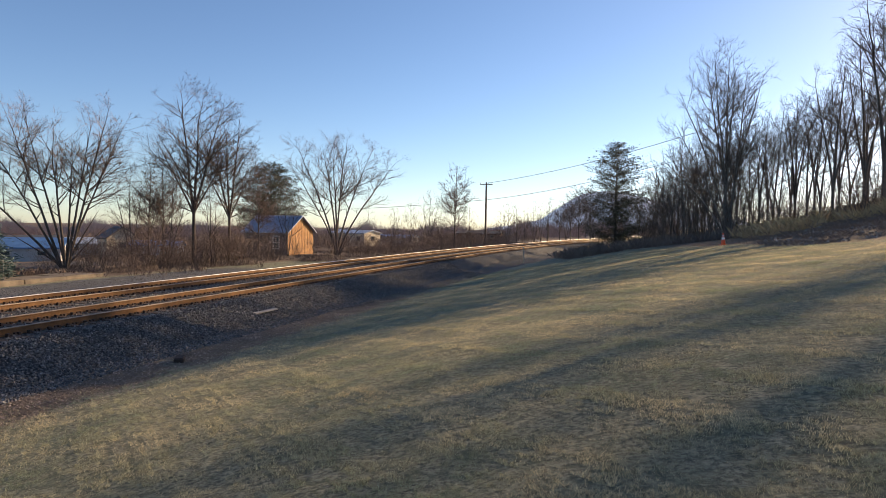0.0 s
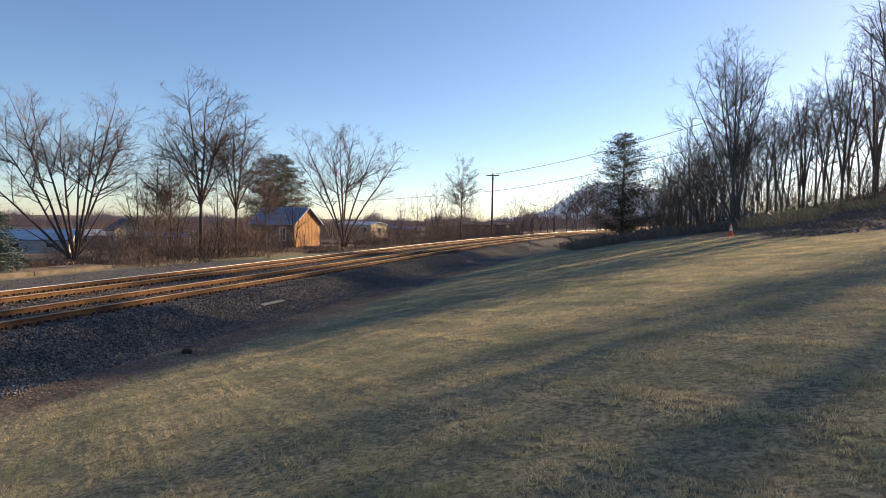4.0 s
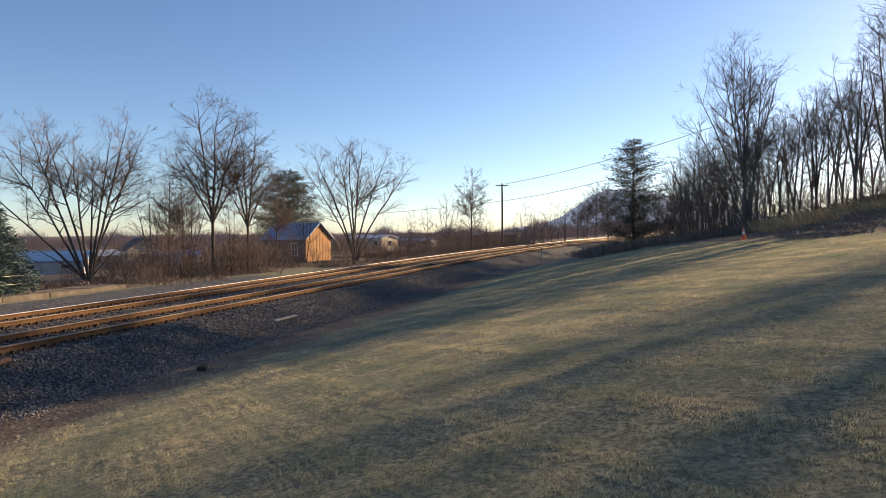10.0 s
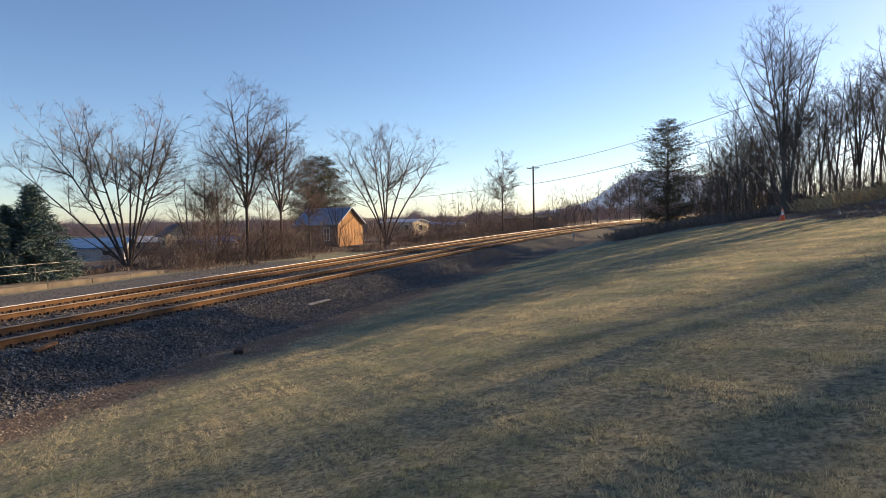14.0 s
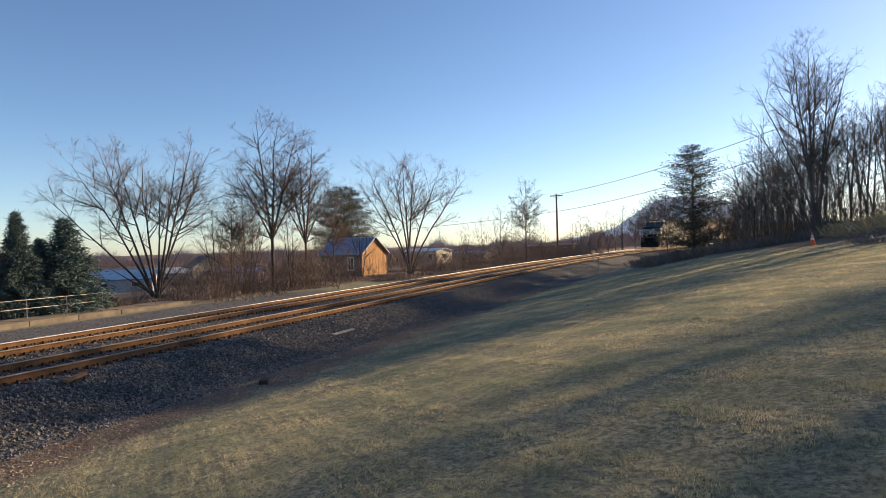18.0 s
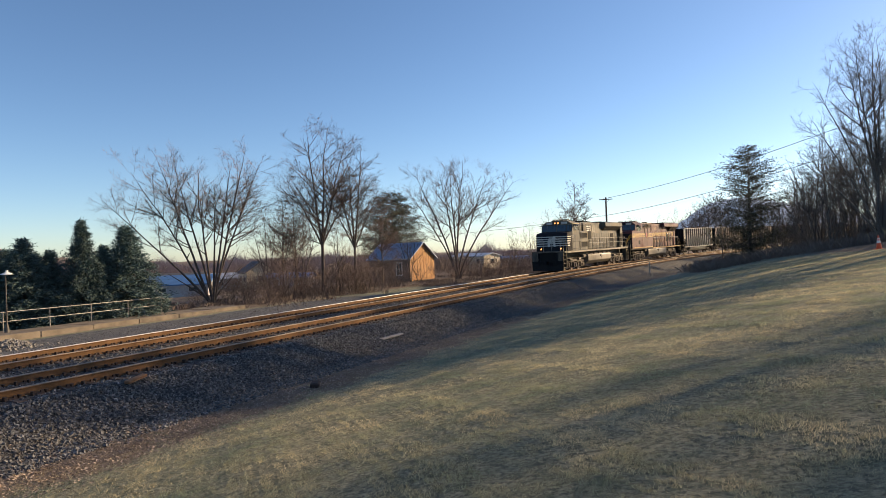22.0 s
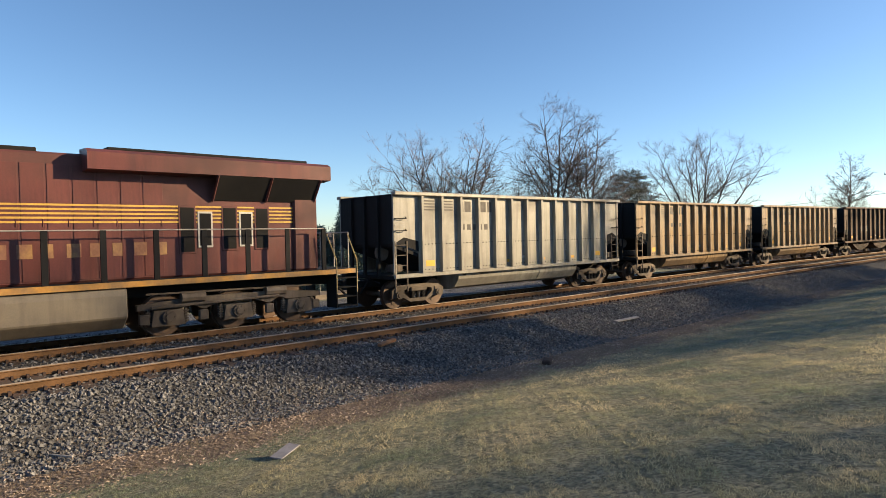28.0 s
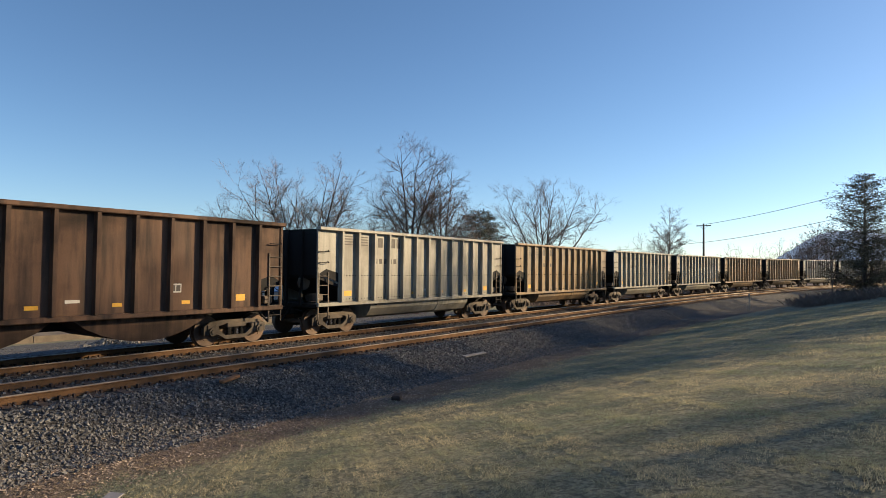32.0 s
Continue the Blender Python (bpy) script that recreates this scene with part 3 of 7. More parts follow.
FAN = make_tree("bare_tree", "fan-shaped bare tree with fine twigs", seed=15, girth=0.13, bow=1.3, twigs=7, forks=2.4, sprigs=3.2, twig=0.0045, reach=0.5, wide=46, spread=0.4,
                stems=((-5.2, 0.6, 11.4), (-4.0, -0.6, 13.4), (-2.0, -0.8, 14.6), (-0.4, 0.7, 14.9), (1.4, 0.6, 14.8), (3.4, -0.6, 13.8), (5.6, 0, 11.8), (6.6, 0.3, 8.2)), lobes=((4.4, 0, 8.8, 3.0, 4.2), (1.0, 0, 10.4, 3.2, 4.7), (-3.4, 0, 10.0, 3.1, 4.5), (-3.6, 0, 6.0, 2.2, 2.2)))
put(FAN, *spot(25.2, 80), turn=25, flat=1.2)
SLIM = make_tree("bare_tree", "slim single-stemmed bare tree", seed=21, girth=0.13, wide=60, limbs=5.0, forks=3.0, sprigs=3.0, twigs=6, twig=0.01, reach=0.5, start=0.18, spread=0.42,
                 stems=((0.1, 0, 12.4),), lobes=((0, 0, 6.4, 3.1, 3.2), (0, 0, 9.2, 2.2, 3.4)))
put(SLIM, *spot(14.85, 100), turn=10)
BIG = make_tree("bare_tree", "tall dense many-stemmed bare tree on the bank", seed=33, wood=DARKBARK, fine=DARKTWIG, girth=0.12, bow=1.3, wide=42, spread=0.38, limbs=1.4, twigs=7,
                stems=((-4.6, 0.5, 9.6), (-3.9, -0.8, 12.0), (-2.6, 0.7, 14.2), (-1.6, -0.9, 15.2), (-0.7, 0.6, 15.6), (0.3, -0.5, 15.0), (1.1, 0.4, 13.2), (2.4, -0.4, 13.8), (-4.9, 0, 6.4), (0.2, 1.2, 12.4), (1.2, -0.8, 9.6), (-1.6, 1.0, 12.0)),
                lobes=((-1.0, 0, 10.9, 3.2, 4.1), (-3.2, 0, 8.0, 2.9, 3.2), (0.8, 0, 7.8, 2.0, 4.2), (-3.9, 0, 4.4, 2.6, 2.6), (2.2, 0, 12.2, 0.7, 1.2)))
put(BIG, *spot(-7.9, 54), turn=-8, size=0.96)
WOOD = make_tree("bare_tree", "bare woodland tree on the hillside", seed=44, wood=DARKBARK, fine=DARKTWIG, fork=2.4, girth=0.15, twig=0.0065, twigs=5, limbs=1.8, sprigs=2.4, forks=2.3, reach=0.6, wide=46, start=0.22,
                 stems=((0.5, 0.4, 14.2), (-1.8, -0.5, 12.6), (2.2, 0.2, 12.2)), lobes=((0.3, 0, 10.6, 2.8, 3.9), (-1.6, 0, 8.4, 2.4, 3.4), (1.8, 0, 7.8, 2.4, 3.4)))
put(WOOD, *spot(-12.7, 60), turn=30, size=0.74)
STAND = make_tree("bare_tree", "slender leaning woodland tree with a thin crown", seed=47, wood=DARKBARK, fine=DARKTWIG, fork=1.2, girth=0.1, twig=0.006, twigs=5, limbs=1.9, sprigs=2.4, forks=2.3, reach=0.6, wide=50, start=0.2, spread=0.42,
                  stems=((-1.9, 0.6, 9.4), (0.6, -0.5, 10.8)), lobes=((-1.5, 0, 7.0, 2.4, 3.0), (0.7, 0, 7.4, 2.4, 3.6)))
put(STAND, *spot(-11.6, 58), turn=-12, size=0.8)
THIN = make_tree("bare_tree", "small bare tree beyond the tracks", seed=61, girth=0.07, twig=0.0075, twigs=5, limbs=2.0, sprigs=2.4, forks=2.2, reach=0.5, wide=44,
                 stems=((0.4, 0, 8.4), (-1.3, 0.3, 6.8), (1.6, -0.3, 7.2)), lobes=((0, 0, 6.2, 2.7, 2.9), (-0.8, 0, 4.2, 2.0, 2.0)))
put(THIN, *spot(17.2, 105), turn=10)
put_copy(TALL, *spot(34.2, 64), turn=215, size=0.96)
put_copy(SLIM, *spot(40.4, 64), turn=60, size=0.74)
put_copy(THIN, *spot(38.9, 60), turn=60, size=0.95)
put_copy(THIN, *spot(41.6, 62), turn=200, size=0.95)
put_copy(THIN, *spot(35.6, 61), turn=300, size=0.85)
put_copy(SLIM, *spot(31.8, 70), turn=160, size=0.72)
put_copy(SLIM, *spot(39.3, 66), turn=250, size=0.8)
put_copy(THIN, *spot(29.4, 78), turn=240, size=0.9)
for a, d, z, k in ((18.6, 108, 0.8, 0), (20.3, 112, 0.75, 0), (16.2, 112, 0.7, 0), (13.4, 104, 0.7, 0), (10.2, 118, 0.85, 0), (9.4, 120, 0.8, 0), (8.6, 125, 0.7, 0), (7.8, 128, 0.9, 0), (6.6, 132, 1.0, 0), (5.6, 130, 0.66, 1), (4.7, 128, 0.74, 1), (4.0, 125, 0.82, 1), (3.0, 130, 0.8, 1), (10.9, 135, 0.7, 0), (7.2, 140, 0.9, 0), (5.1, 140, 1.1, 0)):
    put_copy((THIN, SLIM)[k], *spot(a, d), turn=a * 71 % 360, size=z, label="small bare tree beyond the tracks")
# the bank and the hillside wood
for a, d, z, k in ((-3.6, 60, 0.78, 0), (-4.6, 58, 0.82, 0), (-5.4, 62, 0.85, 0), (-2.3, 68, 0.72, 0), (-10.2, 57, 0.85, 0), (-11.2, 61, 0.95, 0), (-13.5, 58, 0.86, 0), (-14.4, 60, 0.98, 0), (-15.2, 57, 0.84, 1), (-16.3, 62, 0.95, 0), (-17.2, 58, 0.9, 1), (-18.4, 56, 1.16, 1), (-19.6, 54, 1.22, 1), (-22.0, 56, 1.15, 1)):
    put_copy((STAND, WOOD)[k], *spot(a, d), turn=a * 97 % 360, size=z)
for a, d, z in ((-10.8, 74, 0.78), (-12.4, 80, 0.84), (-14.0, 73, 0.8), (-15.6, 82, 0.92), (-17.4, 74, 0.88), (-19.2, 80, 1.0), (-21.0, 73, 0.95), (-4.5, 76, 0.7), (-6.2, 84, 0.8), (-8.0, 92, 0.85), (-3.0, 84, 0.66), (-7.0, 74, 0.7), (-5.5, 96, 0.85), (-9.5, 80, 0.75), (-8.6, 66, 0.62), (-6.0, 66, 0.6), (-1.0, 110, 0.66), (-3.0, 118, 0.72), (-5.0, 124, 0.8), (1.0, 104, 0.62), (3.0, 98, 0.56), (-2.4, 104, 0.66), (0.2, 98, 0.6), (-4.2, 112, 0.74)):
    put_copy(WOOD, *spot(a, d), turn=a * 57 % 360, size=z, label="bare woodland tree behind the bank")
# unseen trees right of the view, spaced so their shade streaks the lawn
for i, (a, d, z) in enumerate(((-20.8, 60, 1.1), (-22.9, 59, 1.05), (-24.6, 61, 1.0), (-32.6, 57, 1.1), (-34.0, 63, 1.1), (-35.6, 57, 1.15), (-37.4, 64, 1.1), (-39.2, 57, 1.15), (-41.4, 62, 1.15), (-43.6, 57, 1.15), (-46.6, 61, 1.15), (-49.6, 57, 1.2), (-53.0, 61, 1.2), (-57.0, 58, 1.2))):
    put_copy(WOOD, *spot(a, d), turn=i * 77 % 360, size=z, label="bare woodland tree on the hillside")


# ---- shrubs and weeds ----
SHRUB = make_tree("shrub", "bare tangled roadside shrub", seed=51, girth=0.02, twig=0.0045, twigs=5, limbs=3.0, forks=3.0, sprigs=0.8, reach=0.4, wide=46, start=0.1,
                  stems=((0.5, 0, 1.9), (-0.7, 0.3, 1.7), (0.1, -0.8, 1.6), (-0.2, 0.6, 2.1), (1.1, -0.3, 1.2), (-1.1, -0.3, 1.2)), lobes=((0, 0, 1.4, 1.4, 1.1), (0, 0, 0.7, 1.6, 0.7)))
tagged(SHRUB, category="shrub", group="shrubs along the line")
put(SHRUB, *spot(45, 55))
for i in range(120):
    u, v = (i * 0.618) % 1, (i * 0.371) % 1
    y = 38 + 90 * u
    x = float(np.interp(y, LINE_Y, LINE_X)) + (-15.5 - 14 * v) * (0.72 if y > 70 else 1)
    put_copy(SHRUB, x, y, turn=i * 61 % 360, size=0.55 + 0.85 * ((i * 0.77) % 1) ** 1.5, sink=0.05)
for i in range(26):
    put_copy(SHRUB, *spot(31.5 + 14 * ((i * 0.618) % 1), 55.5 + 9 * ((i * 0.371) % 1)), turn=i * 83 % 360, size=0.8 + 0.8 * ((i * 0.77) % 1), sink=0.05)
DENSE = make_tree("shrub", "dark dense bare shrub on the bank", seed=52, wood=DARKBARK, fine=DARKTWIG, girth=0.04, twig=0.0065, twigs=4.5, limbs=2.2, forks=2.2, sprigs=1.2, reach=0.5, wide=44, start=0.1,
                  stems=((0.9, 0, 4.0), (-1.2, 0.3, 3.6), (0.1, -0.7, 4.4), (-0.2, 0.9, 4.6), (1.7, -0.3, 2.6), (-1.8, -0.3, 2.4)), lobes=((0, 0, 3.0, 2.1, 1.9), (0, 0, 1.4, 2.4, 1.2)))
tagged(DENSE, category="shrub", group="shrubs on the bank")
put(DENSE, *spot(-3.0, 58))
for a, d, z in ((-1.6, 62, 0.75), (-2.3, 62, 0.9), (-2.6, 66, 1.0), (-4.0, 60, 1.05), (-4.8, 56, 0.9), (-5.6, 58, 1.1), (-6.6, 55, 0.95), (-7.3, 57, 1.1), (-8.6, 56, 0.9), (-3.5, 72, 1.2), (-5.2, 70, 1.25), (-1.4, 72, 0.95), (-6.4, 62, 1.2), (-0.6, 74, 0.8), (2.4, 84, 0.7), (-2.0, 108, 1.3), (-3.6, 114, 1.5), (0.6, 112, 1.2), (-5.4, 118, 1.5), (-9.4, 60, 0.9), (-10.6, 62, 0.85), (-12.0, 66, 0.75), (-13.8, 66, 0.75), (-15.6, 64, 0.8), (-17.0, 60, 0.8), (-18.8, 60, 0.85), (-20.4, 58, 0.8), (-22.2, 56, 0.8), (-7.9, 53, 0.7), (-9.0, 57, 1.2), (-8.0, 60, 1.35), (-6.8, 60, 1.4), (-5.2, 63, 1.35), (-4.2, 66, 1.4), (-3.0, 63, 1.15), (-10.0, 59, 1.15), (-11.4, 59, 1.0), (-12.8, 62, 1.0), (-14.6, 62, 1.0), (-16.4, 59, 0.95), (-18.0, 60, 1.0)):
    put_copy(DENSE, *spot(a, d), turn=a * 131 % 360, size=z, sink=0.05)
for i in range(34):
    a, d = -9 - 14 * ((i * 0.618) % 1), 47 + 12 * ((i * 0.371) % 1)
    put_copy(SHRUB, *spot(a, d), turn=i * 61 % 360, size=0.45 + 0.6 * ((i * 0.77) % 1), sink=0.05, label="bare shrub on the bank")


def weeds(name, label, places, seed, h0, h1, per, mat, thin=0.005, lean=0.4):
    """Dead stems and grass clumps, one joined mesh."""
    rng = np.random.default_rng(seed)
    V, F = [], []
    for x, y, r in places:
        z = height(x, y)
        tall = rng.uniform(0.45, 1.15)
        for _ in range(per):
            px, py = x + rng.normal(0, r), y + rng.normal(0, r)
            h = rng.uniform(h0, h1) * tall
            lx, ly, w = rng.normal(0, lean) * h, rng.normal(0, lean) * h, thin + 0.4 * thin * h
            t = rng.uniform(0, math.pi)
            b = len(V)
            V += [(px - w * math.cos(t), py - w * math.sin(t), z - 0.05), (px + w * math.cos(t), py + w * math.sin(t), z - 0.05), (px + lx * 0.45 + w * 0.6, py + ly * 0.45, z + h * 0.6), (px + lx, py + ly, z + h)]
            F += [(b, b + 1, b + 2), (b, b + 2, b + 3)]
    return tagged(link_mesh(name, V, F, mat), label, "weeds", kind="stuff")


rw = np.random.default_rng(9)
bank = []
while len(bank) < 430:
    y = rw.uniform(34, 135)
    o = rw.uniform(9, 27) if y > 56 else rw.uniform(14, 27)
    if wobble(o, y, 0.35, 1.0) > rw.uniform(-0.6, 0.4):
        bank.append((float(np.interp(y, LINE_Y, LINE_X)) - o, y, rw.uniform(0.3, 0.9)))
weeds("dead_weeds", "grey-brown dead weeds along the far side of the line", bank, 1, 0.08, 0.5, 120, WEED, 0.0024, 0.45)
slope = []
while len(slope) < 230:
    a, d = rw.uniform(9.5, 24), rw.uniform(44, 60)
    x, y = spot(-a, d)
    if wobble(x, y, 0.4, 2.0) > rw.uniform(-0.5, 0.5):
        slope.append((x, y, rw.uniform(0.25, 0.8)))
STRAW = material("tan_dead_grass", (0.52, 0.37, 0.17), 0.95, 0, 0.3, 0.6, 6, 0.0, (0.36, 0.25, 0.14), per_island=0.3)
weeds("dead_brush", "tan dead brush on the bank", slope, 2, 0.12, 0.75, 120, STRAW, 0.007, 0.6)
edge = [(*spot(rw.uniform(-10, 5), rw.uniform(50, 64)), rw.uniform(0.4, 0.9)) for _ in range(170)]
weeds("dead_weeds", "brown weeds at the edge of the lawn", edge, 3, 0.12, 0.75, 120, WEED, 0.0042, 0.55)


# ---- evergreens ----
def conifer_mesh(seed, h, width, first, boughs, droop, ragged, round_=False, density=40, spray=0.3):
    """Boughs all round a stem, each carrying many small needle sprays."""
    rng = np.random.default_rng(seed)
    trunk = [(np.array([(0, 0, -0.15), (0.012 * h * rng.normal(0, 1), 0, h * 0.5), (0, 0, h * (0.93 if round_ else 1.0))]), np.array([0.016 * h, 0.011 * h, 0.01]))]
    limbs, V, F = [], [], []
    for k in range(boughs):
        q = first + (1 - first) * ((k + rng.uniform(0, 1)) / boughs) ** (1.0 if round_ else 0.85)
        u = (q - first) / (1 - first)
        reach = width * (math.sqrt(max(0.03, 1 - (1.75 * u - 0.8) ** 2)) if round_ else (1 - u) ** 1.12) + 0.1
        a = k * 2.4 + rng.normal(0, 0.3)
        ln = reach * rng.uniform(1 - ragged, 1.06)
        z = h * q - (0.28 * ln if round_ else 0)
        d = np.array([math.cos(a), math.sin(a), 0.0])
        tip = d * ln + (0, 0, z - droop * ln)
        root = np.array([0, 0, z])
        limbs.append((np.array([root, (root + tip) / 2 + (0, 0, 0.03 * ln), tip]), np.array([0.028, 0.018, 0.006])))
        for m in range(int(density * (ln + 0.25))):
            f = rng.uniform(0.08, 1.0) ** 0.75
            c = root + (tip - root) * f + rng.normal(0, 0.1 + 0.07 * ln * (1 - 0.5 * f), 3) * (1, 1, 0.6)
            out = d * rng.uniform(0.0, 1.0) + rng.normal(0, 0.6, 3) + (0, 0, 0.1)
            out /= np.linalg.norm(out) + 1e-9
            sz = rng.uniform(0.55, 1.1) * spray
            w = np.cross(out, rng.normal(0, 1, 3))
            w = w / (np.linalg.norm(w) + 1e-9) * sz * 0.12
            b = len(V)
            V += [c - w, c + w, c + out * sz]
            F.append((b, b + 1, b + 2))
    return trunk, limbs, np.array(V), F


def conifer(name, label, mat, **kw):
    t = tagged(new(name), label, "tree")
    trunk, limbs, V, F = conifer_mesh(**kw)
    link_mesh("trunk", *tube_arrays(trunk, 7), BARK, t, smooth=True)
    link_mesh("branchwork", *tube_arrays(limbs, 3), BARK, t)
    link_mesh("crown", V, F, mat, t, "dense needle sprays")
    return t


SPRUCE = conifer("spruce", "blue-green spruce in a screen behind the railing", NEEDLE, seed=2, h=6.4, width=2.7, first=0.02, boughs=190, droop=0.16, ragged=0.4, density=84, spray=0.26)
tagged(SPRUCE, group="spruce screen")
put(SPRUCE, *spot(55.7, 47), size=1.03)
for i, (a, d, z) in enumerate(((52.6, 46, 0.93), (57.8, 46, 0.72), (59.5, 45, 0.83), (61.4, 45.5, 0.7), (63.4, 45, 0.64), (65.6, 45, 0.62), (67.9, 44.5, 0.62), (70.5, 44, 0.6), (73.0, 44, 0.55), (58.8, 47, 0.7), (54.2, 47, 0.75), (62.6, 47, 0.66), (64.6, 47, 0.62), (60.6, 47.5, 0.74), (66.8, 46.5, 0.62), (69.2, 46, 0.6))):
    put_copy(SPRUCE, *spot(a, d + 2.5), turn=i * 83 % 360, size=z * 1.04, flat=1.6)
PINE = conifer("pine", "round-headed dark pine behind the cabin", NEEDLE_OLD, seed=6, h=12.8, width=5.2, first=0.22, boughs=260, droop=-0.12, ragged=0.45, round_=True, density=36, spray=0.32)
put(PINE, *spot(30.9, 96))
CEDAR = conifer("cedar", "ragged dark cedar at the end of the lawn", NEEDLE_OLD, seed=11, h=9.8, width=3.7, first=0.02, boughs=300, droop=-0.2, ragged=0.7, round_=True, density=24, spray=0.26)
put(CEDAR, *spot(0.9, 61))


# ---- distance ----
def far_woods():
    rng = np.random.default_rng(17)
    V, F = [], []
    for i in range(5200):
        a = rng.uniform(-4, 100)
        d = rng.uniform(230, 430)
        x, y = spot(a, d)
        z, h = height(x, y) - 0.5, rng.uniform(6.5, 10.5) * (0.85 + 0.15 * math.sin(a * 0.9) + 0.1 * math.sin(a * 2.3))
        for k in range(11):
            t, r = rng.uniform(0, 6.28), rng.uniform(0.1, 0.34) * h
            b = len(V)
            q = rng.uniform(0.05, 0.5) * h
            w = 0.1 if k else 0.16
            V += [(x - w, y, z + q * (k > 0)), (x + w, y, z + q * (k > 0)), (x + r * math.cos(t) * (k > 0), y + r * math.sin(t), z + h * rng.uniform(0.6, 1.0))]
            F.append((b, b + 1, b + 2))
    return tagged(link_mesh("far_woods", V, F, FAR_TWIG), "brown leafless woods in the distance, with haze in their colour", "woods", kind="stuff")


# pinkish and bright: distance haze is mixed into the twig colour
FAR_TWIG = material("far_brown_woods", (0.36, 0.28, 0.26), 1.0, 0, 0.2, 0.02, 0.3, 0.0, per_island=0.15)
far_woods()


def far_brush():
    """Leafless brush and young growth on the lower ground between the line and the far woods."""
    rng = np.random.default_rng(19)
    V, F = [], []
    while len(F) < 42000:
        x, y = spot(rng.uniform(7, 66), rng.uniform(88, 200))
        z, _, off = (float(v) for v in ground_z(x, y))
        turn = math.degrees(math.atan2(-x, y))
        if off > -20 or (37 < turn < 56 and math.hypot(x, y) < 125) or wobble(x, y, 0.07, 3.0) < rng.uniform(-0.9, 0.3):
            continue
        h = rng.uniform(1.6, 4.6) * (1 + 0.25 * float(wobble(x, y, 0.05, 1.0)))
        for k in range(18):
            t, r, q = rng.uniform(0, 6.28), rng.uniform(0.1, 0.42) * h, rng.uniform(0.0, 0.45) * h
            dx, dy, w, b = rng.normal(0, 0.25), rng.normal(0, 0.25), rng.uniform(0.016, 0.034), len(V)
            px, py = x + dx + r * math.cos(t) * 0.3, y + dy + r * math.sin(t) * 0.3
            V += [(px - w * math.cos(t), py - w * math.sin(t), z + q - 0.1), (px + w * math.cos(t), py + w * math.sin(t), z + q - 0.1), (x + dx + r * math.cos(t), y + dy + r * math.sin(t), z + q + h * rng.uniform(0.25, 0.55))]
            F.append((b, b + 1, b + 2))
    return tagged(link_mesh("far_brush", V, F, BRUSH_TWIG), "leafless brown brush on the lower ground beyond the line", "brush", kind="stuff")


BRUSH_TWIG = material("brown_brush", (0.2, 0.15, 0.125), 1.0, 0, 0.25, 0.05, 0.5, 0.0, per_island=0.3)
far_brush()


def ridge(name, label, rows, far, deep, mat, seed, rough):
    """A wooded ridge: crest heights in degrees at bearings, falling away behind."""
    rng = np.random.default_rng(seed)
    rows = sorted(rows)
    az = np.linspace(rows[0][0], rows[-1][0], 160)
    el = np.interp(az, [r[0] for r in rows], [r[1] for r in rows])
    top = EYE + far * np.tan(np.radians(el)) + rng.normal(0, rough, 160)
    V, F = [], []
    for k, (f, d) in enumerate(((0.0, -0.5), (0.45, -0.3), (0.8, -0.12), (1.0, 0.0), (0.7, 0.35))):
        for a, z in zip(az, top):
            x, y = spot(a, far + d * deep)
            V.append((x, y, -12 + (z + 12) * f + rng.normal(0, rough * 0.5) * (0 < k < 4)))
    for k in range(4):
        for j in range(159):
            b = k * 160 + j
            F.append((b, b + 1, b + 161, b + 160))
    return tagged(link_mesh(name, V, F, mat, smooth=True), label, "hill", kind="structure")


# a faint emission on the ridge stands in for blue distance haze
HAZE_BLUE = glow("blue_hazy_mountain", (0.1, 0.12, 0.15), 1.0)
# hill brown lightened, so its base colour includes some haze
HILL_BROWN = material("brown_wooded_hill", (0.25, 0.185, 0.16), 1.0, 0, 0.2, 0.02, 0.15, 0.4, (0.12, 0.09, 0.07))
ridge("backdrop_mountain", "mountain ridge far beyond the curve, its blue haze a faint glow", ((12, 0.1), (9, 0.5), (7.2, 1.0), (5.6, 2.1), (4.4, 2.9), (3.4, 3.3), (1.5, 3.5), (-1, 3.0), (-4, 2.2), (-8, 1.2), (-14, 0.2)), 2400, 900, HAZE_BLUE, 3, 0.8)
ridge("backdrop_hill", "brown wooded hill behind the spruces", ((50, 0.0), (57, 0.4), (60, 0.95), (61.5, 1.4), (64, 1.75), (70, 2.1), (78, 2.2), (90, 2.6), (120, 2.0), (150, 1.0)), 700, 260, HILL_BROWN, 4, 1.1)
CAR = 14.94  # over couplers
# ---- the train ----
TRAIN = []
WHEELS = []  # wheelsets that turn, with the wheel's radius


def disc(bm, x0, x1, r, seg=20, mat=0):
    bar(bm, (x0, 0, 0), (x1, 0, 0), r, seg, mat=mat)


def wheelset(parent, y, z, r=0.457, spin=True, share=None):
    """One axle with its two wheels, turning about x."""
    at = pose(0, y, z)
    if share:
        ob = again(share, parent, at)
    else:
        bm = bmesh.new()
        for s in (-1, 1):
            disc(bm, s * 0.69, s * 0.82, r, 22)
            disc(bm, s * 0.66, s * 0.70, r + 0.028, 22)
            disc(bm, s * 0.8, s * 0.835, r * 0.62, 16)
            for k in range(4):
                a = k * math.pi / 2
                bar(bm, (s * 0.83, 0.27 * math.cos(a), 0.27 * math.sin(a)), (s * 0.845, 0.27 * math.cos(a), 0.27 * math.sin(a)), 0.05, 8)
        disc(bm, -0.95, 0.95, 0.085, 10)
        ob = part("wheelset", bm, WHEEL, parent, "pair of worn steel wheels on an axle", at)
    if spin:
        WHEELS.append((ob, y, z, r))
    return ob


